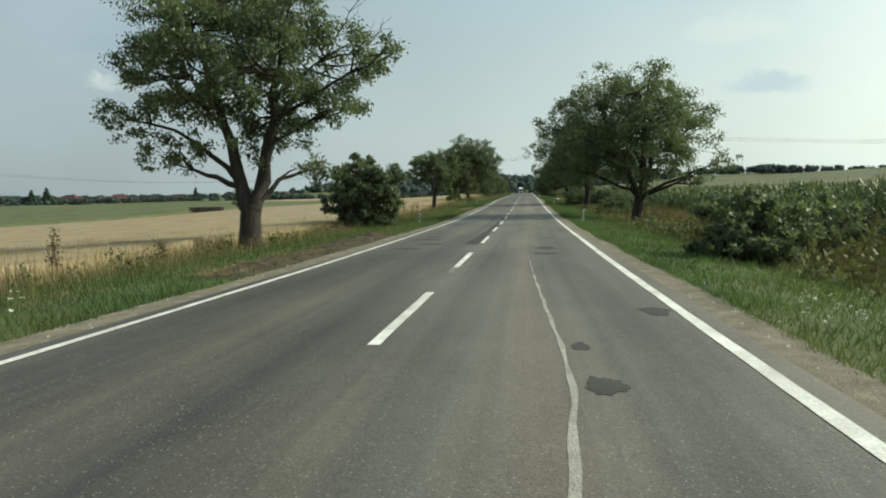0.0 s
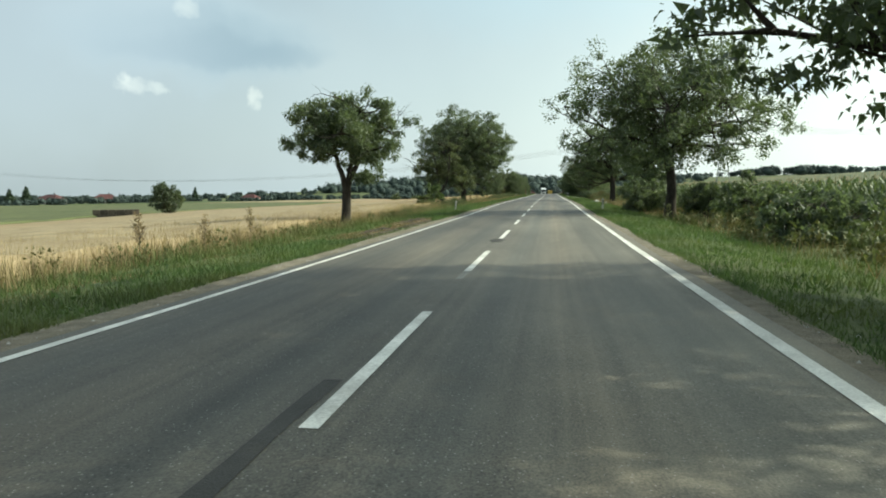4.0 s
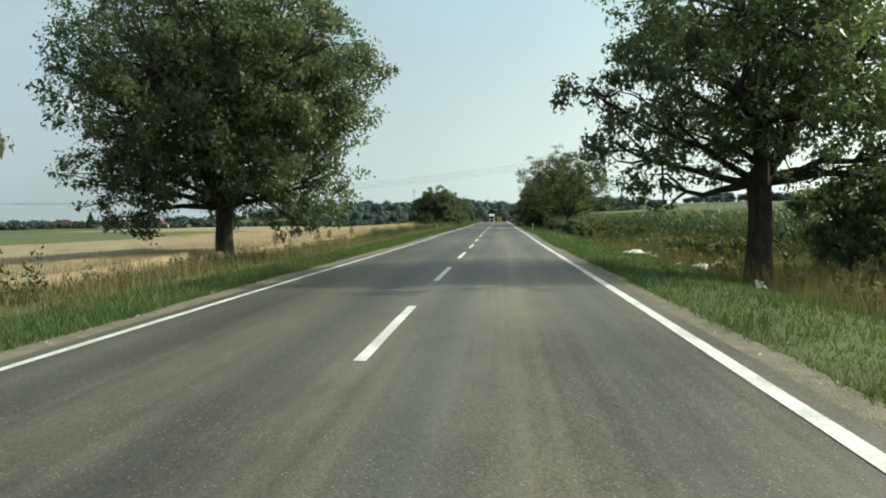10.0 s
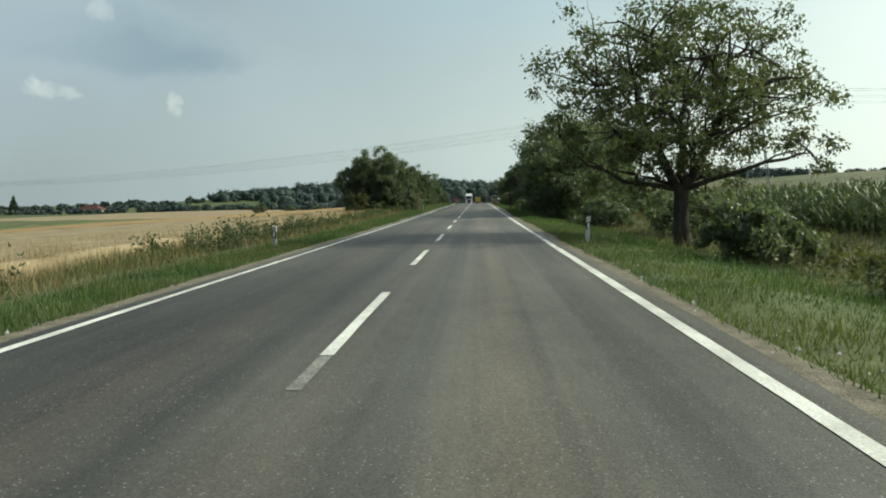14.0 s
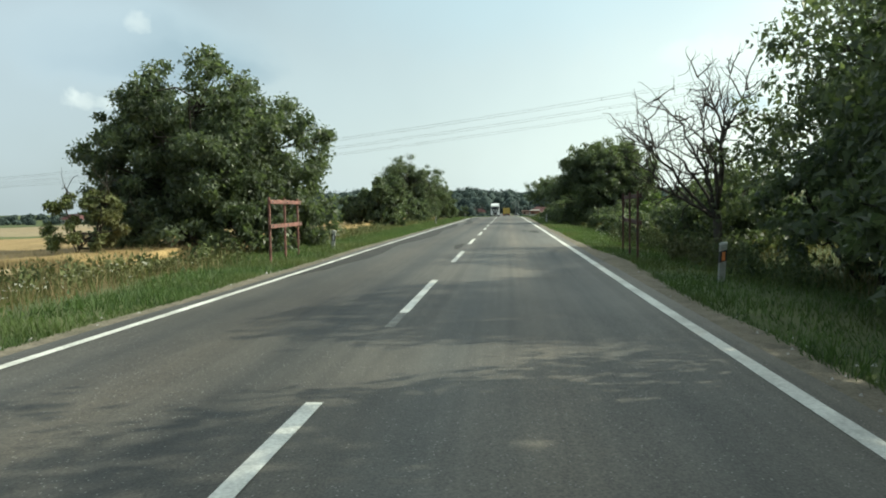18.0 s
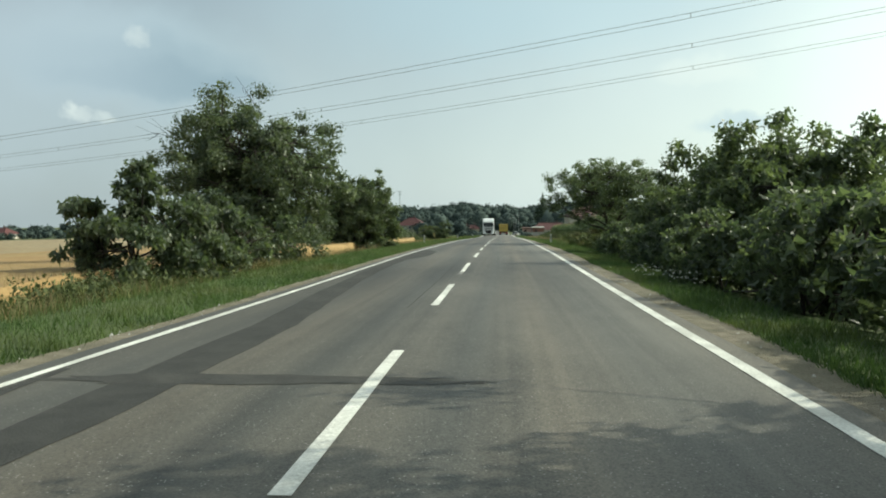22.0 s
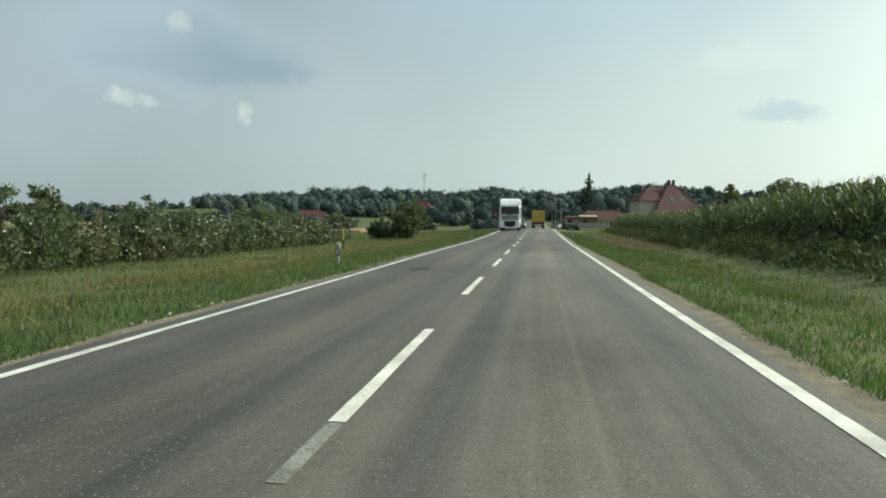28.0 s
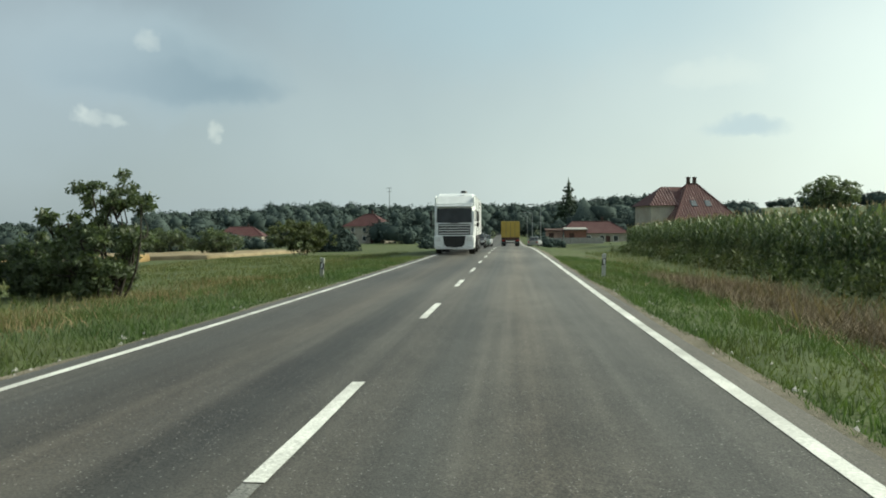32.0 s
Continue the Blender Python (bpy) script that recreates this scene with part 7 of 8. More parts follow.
def pylon(x, y, base):
    top = thing("pylon", "grey lattice steel pylon with one crossarm", "pylon", (x, y, base), "pylons", math.degrees(math.atan2(ARM_DIR.x, -ARM_DIR.y)) + 180)
    levels = [(0, 2.6), (6, 1.95), (11, 1.35), (15, 1.08), (19, 1.02), (23, 1.0), (25.5, 0.98), (27.2, 0.94), (31.8, 0.66), (35.6, 0.36), (39.2, 0.08)]
    for sx_, sy_ in ((-1, -1), (1, -1), (1, 1), (-1, 1)):
        s = Shape()
        for (z0, r0), (z1, r1) in zip(levels, levels[1:]):
            s.tube((sx_ * r0, sy_ * r0, z0), (sx_ * r1, sy_ * r1, z1), 0.11, 0.10, 5)
        part("leg", s, M_STEEL, top)
    for f in range(4):
        c, q = ((-1, -1), (1, -1), (1, 1), (-1, 1))[f], ((1, -1), (1, 1), (-1, 1), (-1, -1))[f]
        s = Shape()
        for (z0, r0), (z1, r1) in zip(levels, levels[1:-1]):
            n = 1 if z1 - z0 > 4.5 else 2
            for k in range(n):
                za, zb_ = z0 + (z1 - z0) * k / n, z0 + (z1 - z0) * (k + 1) / n
                ra, rb = r0 + (r1 - r0) * k / n, r0 + (r1 - r0) * (k + 1) / n
                s.tube((c[0] * ra, c[1] * ra, za), (q[0] * rb, q[1] * rb, zb_), 0.05, 0.05, 4)
                s.tube((q[0] * ra, q[1] * ra, za), (c[0] * rb, c[1] * rb, zb_), 0.05, 0.05, 4)
                s.tube((c[0] * ra, c[1] * ra, za), (q[0] * ra, q[1] * ra, za), 0.05, 0.05, 4)
        part("bracing", s, M_STEEL, top)
    for sgn in (-1, 1):
        s = Shape()
        for dy in (-0.95, 0.95):
            s.tube((dy, sgn * 0.9, ARM_Z - 1.1), (dy * 0.25, sgn * 10.6, ARM_Z), 0.12, 0.09, 5)
            s.tube((dy, sgn * 0.9, ARM_Z + 1.3), (dy * 0.25, sgn * 10.6, ARM_Z), 0.12, 0.09, 5)
        for k in range(7):
            t0, t1 = k / 7, (k + 1) / 7
            def at(t, hi, dy):
                return (dy * (1 - 0.75 * t), sgn * (0.9 + 9.7 * t), (ARM_Z + (1.3 if hi else -1.1) * (1 - t)))
            for dy in (-0.95, 0.95):
                s.tube(at(t0, False, dy), at(t1, True, dy), 0.05, 0.05, 4)
            s.tube(at(t0, False, -0.95), at(t1, False, 0.95), 0.05, 0.05, 4)
            s.tube(at(t0, True, 0.95), at(t1, True, -0.95), 0.05, 0.05, 4)
        part("crossarm", s, M_STEEL, top)
    for ph in (-10.4, 0.0, 10.4):
        for sgn in (-1, 1):
            s = Shape()
            a, b = Vector((sgn * 0.95 if ph == 0 else sgn * 0.3, ph, ARM_Z - 0.1)), Vector((sgn * 8.0, ph, ARM_Z - 1.0))
            for k in range(22):
                p = a.lerp(b, (k + 0.2) / 22)
                q = a.lerp(b, (k + 0.75) / 22)
                s.tube(p, q, 0.20, 0.14, 7)
            s.tube(a, b, 0.07, 0.07, 5)
            part("insulator_string", s, M_INSULATOR, top)
        s = Shape()
        prev = Vector((-8.0, ph + 0.5, ARM_Z - 1.05))
        for k in range(1, 13):
            u = -8.0 + 16.0 * k / 12
            q = Vector((u, ph + 0.5, ARM_Z - 1.05 - 3.0 * (1 - (u / 8.0) ** 2)))
            s.tube(prev, q, 0.05, 0.05, 4, False)
            prev = q
        part("jumper_loop", s, M_CABLE, top)
    return top


PYL = [Vector((65.5, 327.0, 0)), Vector((-375.0, 446.0, 0)), Vector((485.0, 214.0, 0))]
BASES = [1.0, -2.5, 12.0]
for p, b in zip(PYL, BASES):
    pylon(p.x, p.y, b)
for (i, j, sag) in ((0, 1, 12.5), (0, 2, 11.0)):
    d = (PYL[j] - PYL[i]).normalized()
    for ph in (-10.4, 0.0, 10.4):
        cable = thing("power_cable", "twin aluminium power cable with spacers", "power cable", (0, 0, 0), "power cables")
        a = PYL[i] + ARM_DIR * ph + d * 8.0 + Vector((0, 0, BASES[i] + ARM_Z - 1.0))
        b = PYL[j] + ARM_DIR * ph - d * 8.0 + Vector((0, 0, BASES[j] + ARM_Z - 1.0))
        for off in (-0.2, 0.2):
            s = Shape()
            prev = None
            for k in range(61):
                t = k / 60
                q = a.lerp(b, t) + Vector((0, 0, off - 4 * sag * t * (1 - t)))
                if prev is not None:
                    s.tube(prev, q, 0.018, 0.018, 5, False)
                prev = q
            part("wire", s, M_CABLE, cable)
        for k in range(1, 11):
            t = k / 11
            q = a.lerp(b, t) - Vector((0, 0, 4 * sag * t * (1 - t)))
            part("spacer", Shape().tube(q - Vector((0, 0, 0.23)), q + Vector((0, 0, 0.23)), 0.03, 0.03, 5), M_GREY_TRIM, cable)

# ---------------------------------------------------------------- roadside furniture


def marker(x, y, side, tilt=0.0, orange=False):
    """White plastic delineator with a slanted black band and a reflector facing the traffic."""
    top = thing("delineator_post", "white plastic roadside post with a black band and reflector", "delineator post", (x, y, float(ground_z(x, y)) - 0.05), "delineator posts")
    top.rotation_euler = (0, radians(tilt), radians(side * 8))
    w, d, h = 0.12, 0.10, (0.78 if side > 0 else 0.70)

    def prism(z0, z1, grow, slope):
        pts = [(-w / 2 - grow, -d / 2 - grow), (w / 2 + grow, -d / 2 - grow), (w / 2 + grow, d / 6), (0, d / 2 + grow), (-w / 2 - grow, d / 6)]
        return Shape().ring_loft([[(px, py, z0 + slope * px * side) for px, py in pts], [(px, py, z1 + slope * px * side) for px, py in pts]])
    # left and orange posts take the copy with painted shade
    part("body", prism(0, h, 0, 0.0), M_POST if side > 0 and not orange else M_POST_SHADED, top)
    part("cap", prism(h - 0.02, h + 0.02, 0.004, 0.25), M_POST, top)
    band = part("black_band", prism(h - 0.34, h - 0.13, 0.003, 0.35), M_BLACK_PLASTIC, top)
    part("reflector", Shape().box((0, -d / 2 - 0.008, h - 0.235), (0.05 if side < 0 else 0.06, 0.012, 0.16), 0.004), M_REFLECT_ORANGE if orange else M_REFLECT, band)


for k, (x, y, sd, tilt, org) in enumerate(((-5.16, 46.5, -1, 3, False), (4.86, 47.2, 1, 4, False), (-5.18, 96.4, -1, 5, False), (4.95, 96.8, 1, 0, False), (-5.04, 181.9, -1, 4, False), (4.62, 181.8, 1, 2, False),
                                           (-4.86, 239.6, -1, 6, False), (5.3, 228.4, 1, 3, True), (-4.75, 275.5, -1, 4, False), (4.71, 275.9, 1, 1, False), (-5.22, 326.7, -1, 3, False), (4.94, 327.0, 1, 2, False),
                                           (-4.92, 364.2, -1, 5, False), (-4.7, 407.1, -1, 3, False), (4.42, 408.1, 1, 2, False), (-4.8, 138.5, -1, 2, False), (4.8, 138.9, 1, 2, False), (4.6, 364.6, 1, 2, False))):
    if k not in (15, 16, 17):
        marker(x, y, sd, tilt, org)


def sign_frame(x, y, turn, label, mat, length, height, low):
    """An empty hoarding frame: posts and two rails bolted on."""
    top = thing("sign_frame", label, "sign frame", (x, y, float(ground_z(x, y))), "empty sign frames", turn)
    for k in range(3):
        yy = -length / 2 + length * k / 2
        part("post", Shape().box((0, yy, height / 2 - 0.1), (0.055, 0.065, height + 0.2), 0.008), mat, top)
    for zz in (height - 0.12, low):
        part("rail", Shape().box((0.06, 0, zz), (0.05, length + 0.35, 0.11), 0.008), mat, top)
        for k in range(3):
            yy = -length / 2 + length * k / 2
            part("bolt", Shape().tube((0.085, yy, zz), (0.11, yy, zz), 0.022, 0.022, 6), M_STEEL, top)
    return top


sign_frame(-5.0, 234.6, 4, "empty red-painted steel sign frame on three posts", M_RUST, 3.3, 1.75, 0.98)
# twin of the red frame; its shade is put into the darker colour
sign_frame(4.75, 235.0, -4, "rusty empty sign frame beside the scrub, darkened for its shade", M_DARK_OR_SHADED_RUST, 4.0, 1.75, 0.95)

top = thing("gas_marker_post", "yellow and black striped marker post", "marker post", (-9.8, 382.4, float(ground_z(-9.8, 382.4)) - 0.05))
part("pole", Shape().tube((0, 0, 0), (0, 0, 1.9), 0.035, 0.035), M_YELLOW_PAINT, top)
part("black_band", Shape().tube((0, 0, 0), (0, 0, 0.62), 0.038, 0.038), M_BLACK_PLASTIC, top)
part("black_band", Shape().tube((0, 0, 1.35), (0, 0, 1.95), 0.038, 0.038), M_BLACK_PLASTIC, top)
part("cap", Shape().tube((0, 0, 1.95), (0, 0, 2.12), 0.055, 0.03), M_GREY_TRIM, top)

# litter: crumpled white plastic sheets in the verge
for k, (x, y, L, W, h, tn) in enumerate(((8.2, 142.3, 2.2, 0.5, 0.22, 70), (8.4, 134.6, 1.5, 0.8, 0.34, 20), (7.8, 128.6, 2.6, 0.3, 0.12, 75), (7.9, 137.2, 2.8, 0.22, 0.08, 60), (7.3, 142.6, 1.8, 0.45, 0.3, 10), (8.9, 140.6, 1.2, 0.5, 0.3, 40))):
    n = 12
    t = np.linspace(-1, 1, n)
    X, Y = np.meshgrid(t, t)
    Z = h * (0.5 + 0.5 * np.sin(3.1 * X + k) * np.cos(2.6 * Y + 2 * k)) * (1 - 0.6 * X ** 2) + rng.normal(0, 0.05 * h + 0.01, X.shape)
    r = 1 + 0.2 * np.sin(5 * np.arctan2(Y, X) + k)
    V = np.stack([X * L * 0.36 * r, Y * W * 0.36 * r, np.maximum(Z, 0.0) * 0.8 + 0.10], 2).reshape(-1, 3)
    i = (np.arange(n - 1)[:, None] * n + np.arange(n - 1)[None, :]).ravel()
    V = np.concatenate([V, V - np.array([0, 0, 0.02])])
    F = np.stack([i, i + 1, i + n + 1, i + n], 1)
    ob = new("plastic_sheet", fast_mesh("plastic_sheet", V, np.concatenate([F, F[:, ::-1] + n * n]), M_WHITE_PLASTIC))
    ob.matrix_basis = pose(x, y, float(ground_z(x, y)) - 0.06, 0, 0, tn)
    tagged(ob, "crumpled white plastic sheet dumped in the grass", "litter", "dumped plastic sheets")

# spoil of dug earth along the left edge, brown dead brush on the right
for k, (x, y, L, W, h) in enumerate(((-4.6, 27.6, 11.0, 0.65, 0.24), (-4.55, 19.2, 7.0, 0.55, 0.20), (-4.6, 77.6, 7.0, 0.55, 0.22), (-4.55, 70.6, 6.0, 0.5, 0.18))):
    n, m = 40, 9
    u, v = np.meshgrid(np.linspace(-1, 1, n), np.linspace(-1, 1, m), indexing="ij")
    Z = h * np.maximum(1 - v ** 2, 0) * np.maximum(1 - u ** 4, 0) * (0.7 + 0.4 * np.sin(u * 17 + k) + rng.normal(0, 0.15, u.shape))
    Xw, Yw = x + v * W, y + u * L / 2
    V = np.stack([Xw, Yw, ground_z(Xw, Yw) + Z - 0.02], 2).reshape(-1, 3)
    i = (np.arange(n - 1)[:, None] * m + np.arange(m - 1)[None, :]).ravel()
    tagged(new("earth_spoil", fast_mesh("earth_spoil", V, np.stack([i, i + m, i + m + 1, i + 1], 1), M_EARTH)), "low ridge of dug brown earth at the road edge", "earth", "earth ridges", "stuff")
V, F = blades(15000, lambda n: rng.normal(8.2, 0.95, n), lambda n: rng.choice([391.0, 397.0, 401.0, 404.5, 408.0, 410.5], n) + rng.normal(0, 1.4, n), grass_h(0.18, 0.45), 0.024, 1.8)
stuff("dead_brush", V, F, M_DEADBRUSH, "brown dead mown brush on the verge", "brush")
V, F = blades(420, lambda n: rng.normal(8.4, 0.9, n), lambda n: rng.uniform(396, 412, n), grass_h(0.45, 0.85), 0.035, 0.9)
stuff("dead_brush", V, F, M_DRY, "pale broken corn stalks sticking out of the brush", "brush")
V, F = blades(12000, uni(7.6, 11.5), uni(95, 152), grass_h(0.45, 0.95), 0.016, 0.5)
stuff("dry_grass", V, F, M_DRY, "tall tan grass in front of the corn", "grass")

# straw bales
top = thing("bale_stack", "long dark stack of weathered straw bales", "straw bales", (-70.9, 157.0, float(ground_z(-70.9, 157.0))))
for k in range(5):
    for lev in range(2):
        part("bale", Shape().box((-2.9 + 1.46 * k, 0, 0.42 + 0.84 * lev), (1.42, 2.2, 0.82), 0.06), M_BALE, top)

# ---------------------------------------------------------------- vehicles


def wheel(parent, x, y, r, w, name="wheel"):
    t = part(name, Shape().tube((x - w / 2, y, r), (x + w / 2, y, r), r, r, 20), M_RUBBER, parent)
    part("rim", Shape().tube((x - w / 2 - 0.012, y, r), (x + w / 2 + 0.012, y, r), r * 0.58, r * 0.58, 14), M_STEEL, t)
    part("hub", Shape().tube((x - w / 2 - 0.05, y, r), (x + w / 2 + 0.05, y, r), r * 0.2, r * 0.2, 8), M_GREY_TRIM, t)


def rounded(x0, x1, y, z0, z1, b):
    return [(x0 + b, y, z0), (x1 - b, y, z0), (x1, y, z0 + b), (x1, y, z1 - b), (x1 - b, y, z1), (x0 + b, y, z1), (x0, y, z1 - b), (x0, y, z0 + b)]


tz = float(road_z(430))
truck = thing("articulated_truck", "white articulated lorry with a tall cab", "truck", (-2.05, 428.0, tz), turn=0.8)
part("cab", Shape().ring_loft([rounded(-1.16, 1.16, 0.10, 0.95, 2.0, 0.1), rounded(-1.22, 1.22, 0.18, 0.7, 2.75, 0.12), rounded(-1.24, 1.24, 0.5, 0.62, 3.15, 0.14), rounded(-1.24, 1.24, 2.2, 0.62, 3.2, 0.14)]), M_WHITE_PAINT, truck)
part("roof_deflector", Shape().ring_loft([rounded(-1.12, 1.12, 0.30, 3.02, 3.16, 0.05), rounded(-1.18, 1.18, 0.75, 3.02, 3.62, 0.12), rounded(-1.2, 1.2, 2.1, 3.02, 3.85, 0.14)]), M_WHITE_PAINT, truck)
part("windscreen", Shape().ring_loft([rounded(-1.10, 1.10, 0.125, 1.98, 2.0, 0.005), rounded(-1.08, 1.08, 0.24, 2.82, 2.86, 0.01), rounded(-1.0, 1.0, 0.4, 2.7, 2.8, 0.02), rounded(-1.0, 1.0, 0.3, 1.98, 2.05, 0.02)]), M_DARK_GLASS, truck)
part("windscreen_pane", Shape().add([(-1.09, 0.085, 1.98), (1.09, 0.085, 1.98), (1.07, 0.165, 2.84), (-1.07, 0.165, 2.84), (-1.09, 0.125, 1.98), (1.09, 0.125, 1.98), (1.07, 0.205, 2.84), (-1.07, 0.205, 2.84)],
                                [(0, 1, 2, 3), (7, 6, 5, 4), (0, 4, 5, 1), (1, 5, 6, 2), (2, 6, 7, 3), (3, 7, 4, 0)]), M_DARK_GLASS, truck)
part("sun_visor", Shape().box((0, 0.05, 2.96), (2.2, 0.32, 0.12), 0.03, Matrix.Rotation(radians(-12), 3, "X")), M_WHITE_PAINT, truck)
grille = part("grille", Shape().box((0, 0.10, 1.56), (1.98, 0.08, 0.66), 0.03), M_BLACK_PLASTIC, truck)
for k in range(4):
    part("slat", Shape().box((0, 0.045, 1.33 + 0.155 * k), (1.9, 0.07, 0.050), 0.015), M_WHITE_PAINT, grille, "white grille slat")
mouth = [(-0.46, 0.48), (0.46, 0.48), (0.62, 0.62), (0.70, 1.16), (-0.70, 1.16), (-0.62, 0.62)]
part("lower_grille", Shape().ring_loft([[(px, -0.035, pz) for px, pz in mouth], [(px * 1.02, 0.10, pz) for px, pz in mouth]]), M_BLACK_PLASTIC, truck)
for sgn in (-1, 1):
    part("side_deflector", Shape().ring_loft([rounded(sgn * 1.17 - 0.05, sgn * 1.17 + 0.05, 0.35, 3.0, 3.5, 0.02), rounded(sgn * 1.19 - 0.05, sgn * 1.19 + 0.05, 1.0, 3.0, 3.68, 0.02)]), M_WHITE_PAINT, truck)
bumper = part("bumper", Shape().ring_loft([rounded(-1.2, 1.2, 0.0, 0.36, 1.16, 0.1), rounded(-1.25, 1.25, 0.12, 0.33, 1.2, 0.12), rounded(-1.25, 1.25, 0.6, 0.36, 1.2, 0.1)]), M_WHITE_PAINT, truck)
for sgn in (-1, 1):
    part("headlight", Shape().box((sgn * 0.96, -0.005, 0.98), (0.36, 0.06, 0.26), 0.05), M_LAMP_GLASS, bumper)
    part("fog_lamp", Shape().box((sgn * 0.92, -0.01, 0.52), (0.26, 0.05, 0.14), 0.03), M_LAMP_GLASS, bumper)
    mir = part("mirror", Shape().box((sgn * 1.44, 0.22, 2.35), (0.16, 0.22, 0.62), 0.05).box((sgn * 1.44, 0.22, 1.85), (0.16, 0.2, 0.26), 0.05), M_BLACK_PLASTIC, truck)
    part("mirror_arm", Shape().tube((sgn * 1.2, 0.3, 2.72), (sgn * 1.44, 0.22, 2.66), 0.03, 0.03, 6).tube((sgn * 1.2, 0.3, 1.8), (sgn * 1.44, 0.22, 1.85), 0.03, 0.03, 6), M_BLACK_PLASTIC, mir)
    door = part("door", Shape().box((sgn * 1.245, 1.05, 1.75), (0.03, 1.0, 1.7), 0.01), M_WHITE_PAINT, truck)
    part("door_window", Shape().box((sgn * 1.262, 1.0, 2.35), (0.02, 0.85, 0.62), 0.008), M_DARK_GLASS, door)
    part("step", Shape().box((sgn * 1.18, 1.0, 0.55), (0.2, 0.9, 0.34), 0.04), M_GREY_TRIM, truck)
    part("wiper", Shape().tube((sgn * 0.3, 0.06, 1.96), (sgn * 0.85, 0.10, 2.1), 0.018, 0.012, 5), M_BLACK_PLASTIC, truck)
    wheel(truck, sgn * 1.05, 1.45, 0.5, 0.34)
    wheel(truck, sgn * 0.98, 5.0, 0.5, 0.6)
    for yy in (9.6, 10.9, 12.2):
        wheel(truck, sgn * 1.02, yy, 0.5, 0.4)
    part("side_skirt", Shape().box((sgn * 1.2, 6.8, 0.85), (0.04, 3.0, 0.7), 0.01), M_GREY_TRIM, truck)
part("number_plate", Shape().box((0, -0.015, 0.47), (0.52, 0.02, 0.11), 0.004), M_FRAME_WHITE, bumper)
part("plate_bar", Shape().box((0, -0.028, 0.47), (0.40, 0.008, 0.05)), M_GREY_TRIM, bumper)
part("badge_bar", Shape().box((0, 0.06, 1.95), (0.5, 0.03, 0.06), 0.01), M_GREY_TRIM, truck)
part("beacon", Shape().tube((0.55, 1.2, 3.83), (0.55, 1.2, 3.98), 0.22, 0.16, 10), M_BLACK_PLASTIC, truck)
part("chassis", Shape().box((0, 7.0, 0.95), (0.9, 12.0, 0.25), 0.03), M_GREY_TRIM, truck)
trailer = part("trailer_box", Shape().box((0, 9.2, 2.45), (2.5, 13.0, 2.65), 0.06), M_WHITE_PAINT, truck)
for k in range(9):
    part("trailer_rib", Shape().box((1.256, 3.4 + 1.45 * k, 2.45), (0.02, 0.06, 2.5)), M_STEEL, trailer)

yz = float(road_z(486))
lorry = thing("tarpaulin_lorry", "lorry with a yellow tarpaulin seen from behind", "truck", (1.35, 482.0, yz))
box_ = part("tarpaulin_body", Shape().ring_loft([rounded(-1.24, 1.24, 0.0, 1.15, 3.45, 0.1), rounded(-1.25, 1.25, 4.0, 1.15, 3.5, 0.1), rounded(-1.24, 1.24, 7.6, 1.15, 3.45, 0.1)]), M_YELLOW, lorry)
for sgn in (-1, 1):
    part("corner_post", Shape().box((sgn * 1.2, -0.03, 2.3), (0.1, 0.06, 2.3), 0.01), M_YELLOW, box_)
    part("tail_lamp", Shape().box((sgn * 0.95, -0.04, 0.85), (0.42, 0.06, 0.15), 0.02), M_RED_LAMP, lorry)
    part("mudflap", Shape().box((sgn * 0.95, 0.55, 0.5), (0.55, 0.03, 0.62), 0.01), M_RUBBER, lorry)
    for yy in (1.2, 2.5, 7.9):
        wheel(lorry, sgn * 0.95, yy, 0.5, 0.55)
for k in range(3):
    part("tarp_strap", Shape().box((-0.6 + 0.6 * k, -0.012, 2.35), (0.045, 0.02, 2.1)), M_GREY_TRIM, box_)
part("tailboard", Shape().box((0, -0.05, 1.12), (2.46, 0.07, 0.34), 0.02), M_DARK_OR_SHADED_RUST, lorry)
part("rear_bumper", Shape().box((0, 0.02, 0.55), (2.2, 0.12, 0.16), 0.02), M_GREY_TRIM, lorry)
part("chassis", Shape().box((0, 4.6, 0.95), (0.9, 9.0, 0.26), 0.03), M_GREY_TRIM, lorry)
part("cab", Shape().ring_loft([rounded(-1.2, 1.2, 8.0, 0.7, 2.9, 0.12), rounded(-1.2, 1.2, 9.9, 0.7, 2.7, 0.15)]), M_RUST, lorry)


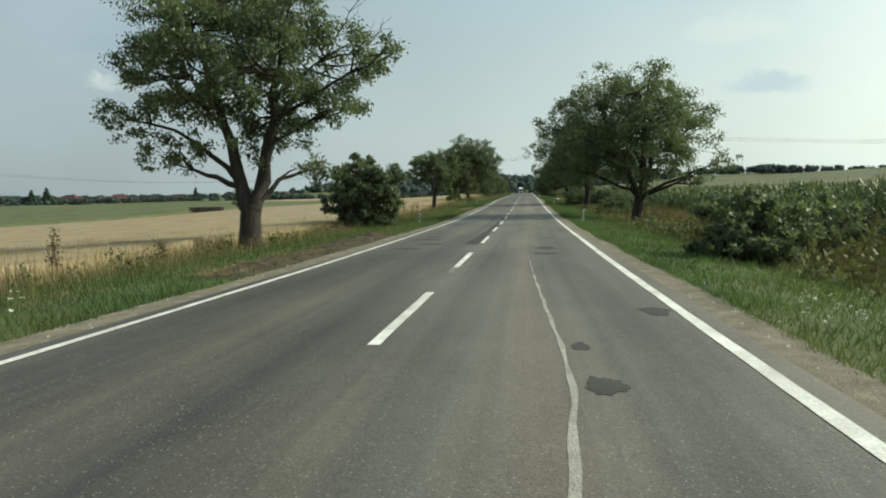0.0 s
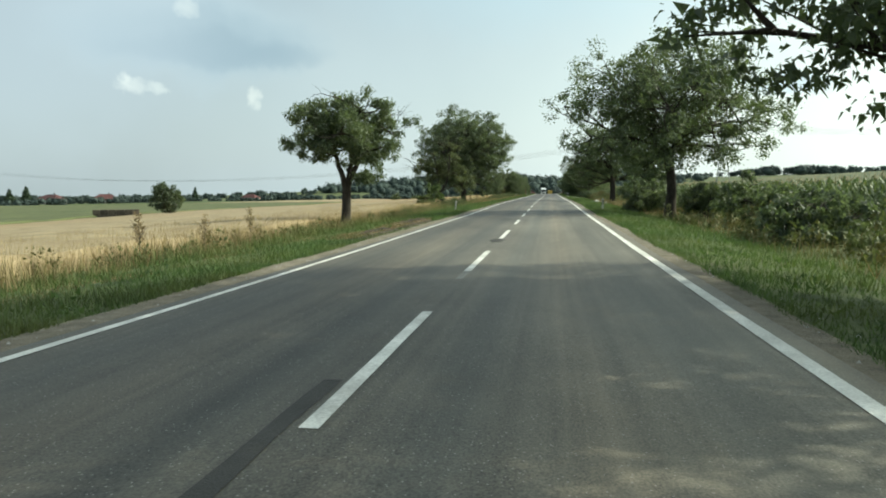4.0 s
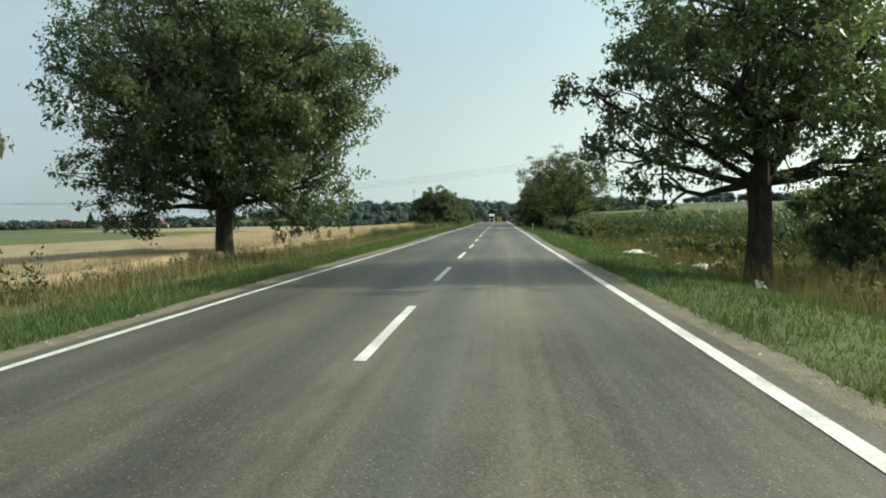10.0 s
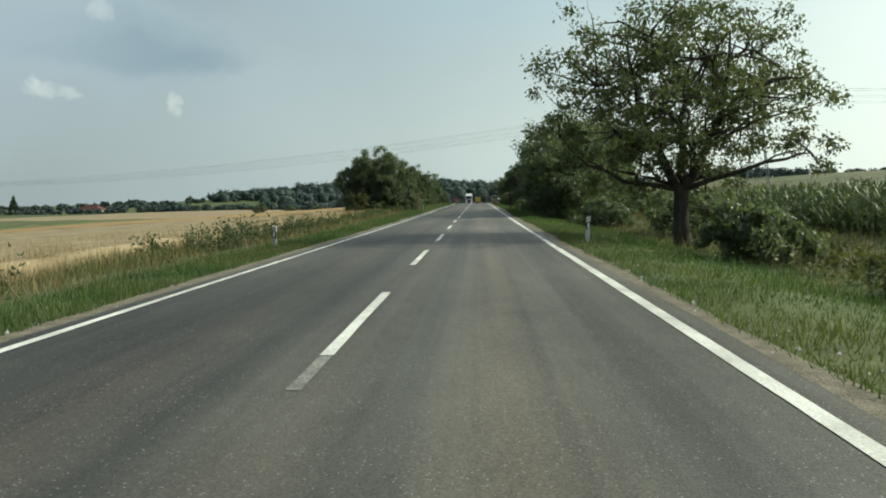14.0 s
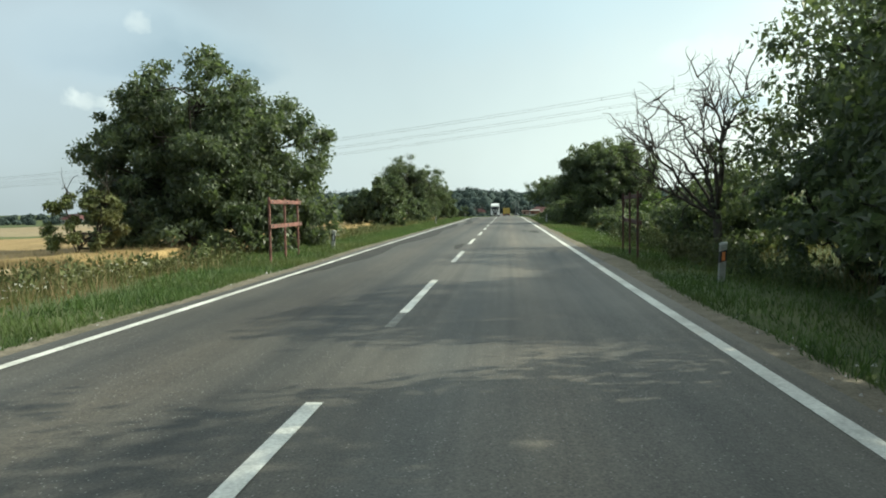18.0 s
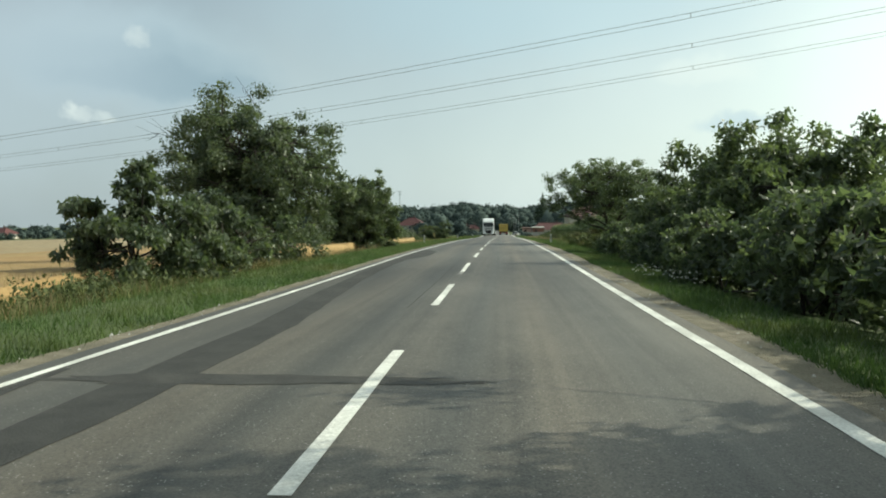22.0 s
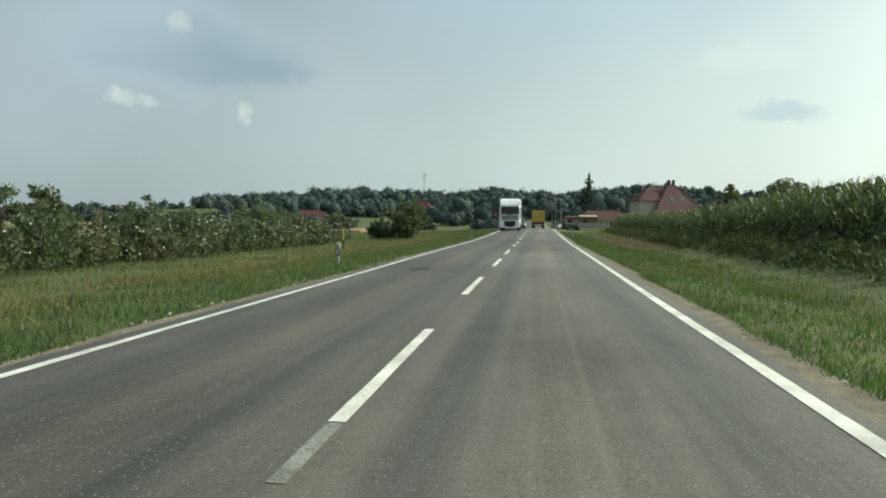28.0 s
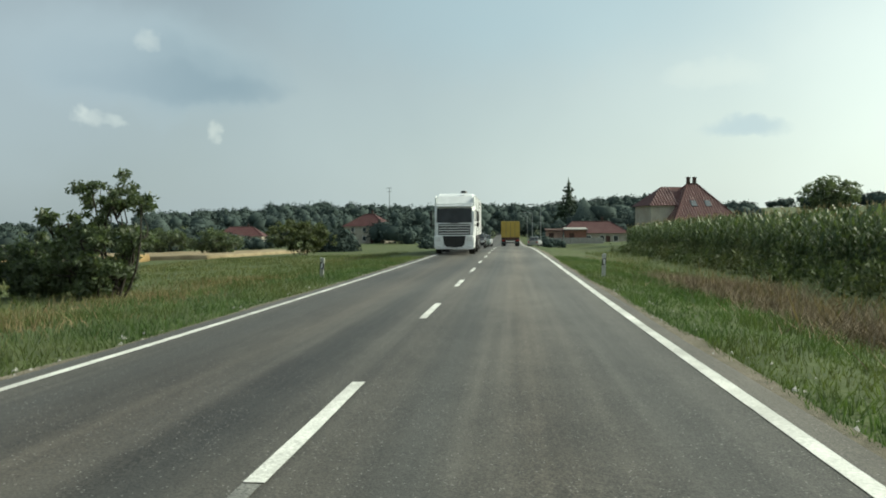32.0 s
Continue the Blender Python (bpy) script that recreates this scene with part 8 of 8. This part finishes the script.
def car(x, y, turn, mat, label):
    z = float(road_z(y)) + (0.0 if abs(x) < 3.4 else float(ground_z(x, y) - road_z(y)))
    top = thing("car", label, "car", (x, y, z), "cars near the village", turn)
    body = part("body", Shape().ring_loft([rounded(-0.78, 0.78, -2.1, 0.32, 0.72, 0.1), rounded(-0.87, 0.87, -1.8, 0.25, 0.86, 0.12), rounded(-0.88, 0.88, -0.9, 0.22, 0.95, 0.12),
                                           rounded(-0.88, 0.88, 1.4, 0.22, 0.98, 0.12), rounded(-0.84, 0.84, 2.0, 0.28, 0.9, 0.12)]), mat, top, smooth=False)
    part("cabin", Shape().ring_loft([rounded(-0.78, 0.78, -0.95, 0.9, 0.98, 0.03), rounded(-0.62, 0.62, -0.25, 0.92, 1.42, 0.1), rounded(-0.62, 0.62, 1.0, 0.92, 1.45, 0.1), rounded(-0.74, 0.74, 1.75, 0.9, 1.0, 0.04)]), M_DARK_GLASS, top)
    part("roof", Shape().box((0, 0.4, 1.455), (1.15, 1.35, 0.04), 0.015), mat, top)
    for sgn in (-1, 1):
        part("headlight", Shape().box((sgn * 0.6, -2.07, 0.62), (0.32, 0.1, 0.15), 0.03), M_LAMP_GLASS, body)
        part("tail_lamp", Shape().box((sgn * 0.66, 1.99, 0.72), (0.25, 0.06, 0.18), 0.02), M_RED_LAMP, body)
        part("mirror", Shape().box((sgn * 0.96, -0.6, 0.98), (0.16, 0.1, 0.12), 0.03), mat, body)
        for yy in (-1.3, 1.3):
            wheel(top, sgn * 0.78, yy, 0.31, 0.2)
    part("number_plate", Shape().box((0, -2.11, 0.45), (0.5, 0.02, 0.11), 0.004), M_FRAME_WHITE, body)
    return top


car(-1.75, 451, 0, M_CAR_BLACK, "black car following the white lorry")
car(-1.8, 461, 0, M_CAR_DARK, "dark green car behind the black car")
car(-1.8, 474, 0, M_CAR_GREY, "grey car in the queue")
car(5.2, 498, 168, M_CAR_GREY, "pale grey car parked beside the road")
car(5.6, 509, 172, M_CAR_BLACK, "black car parked beside the road")
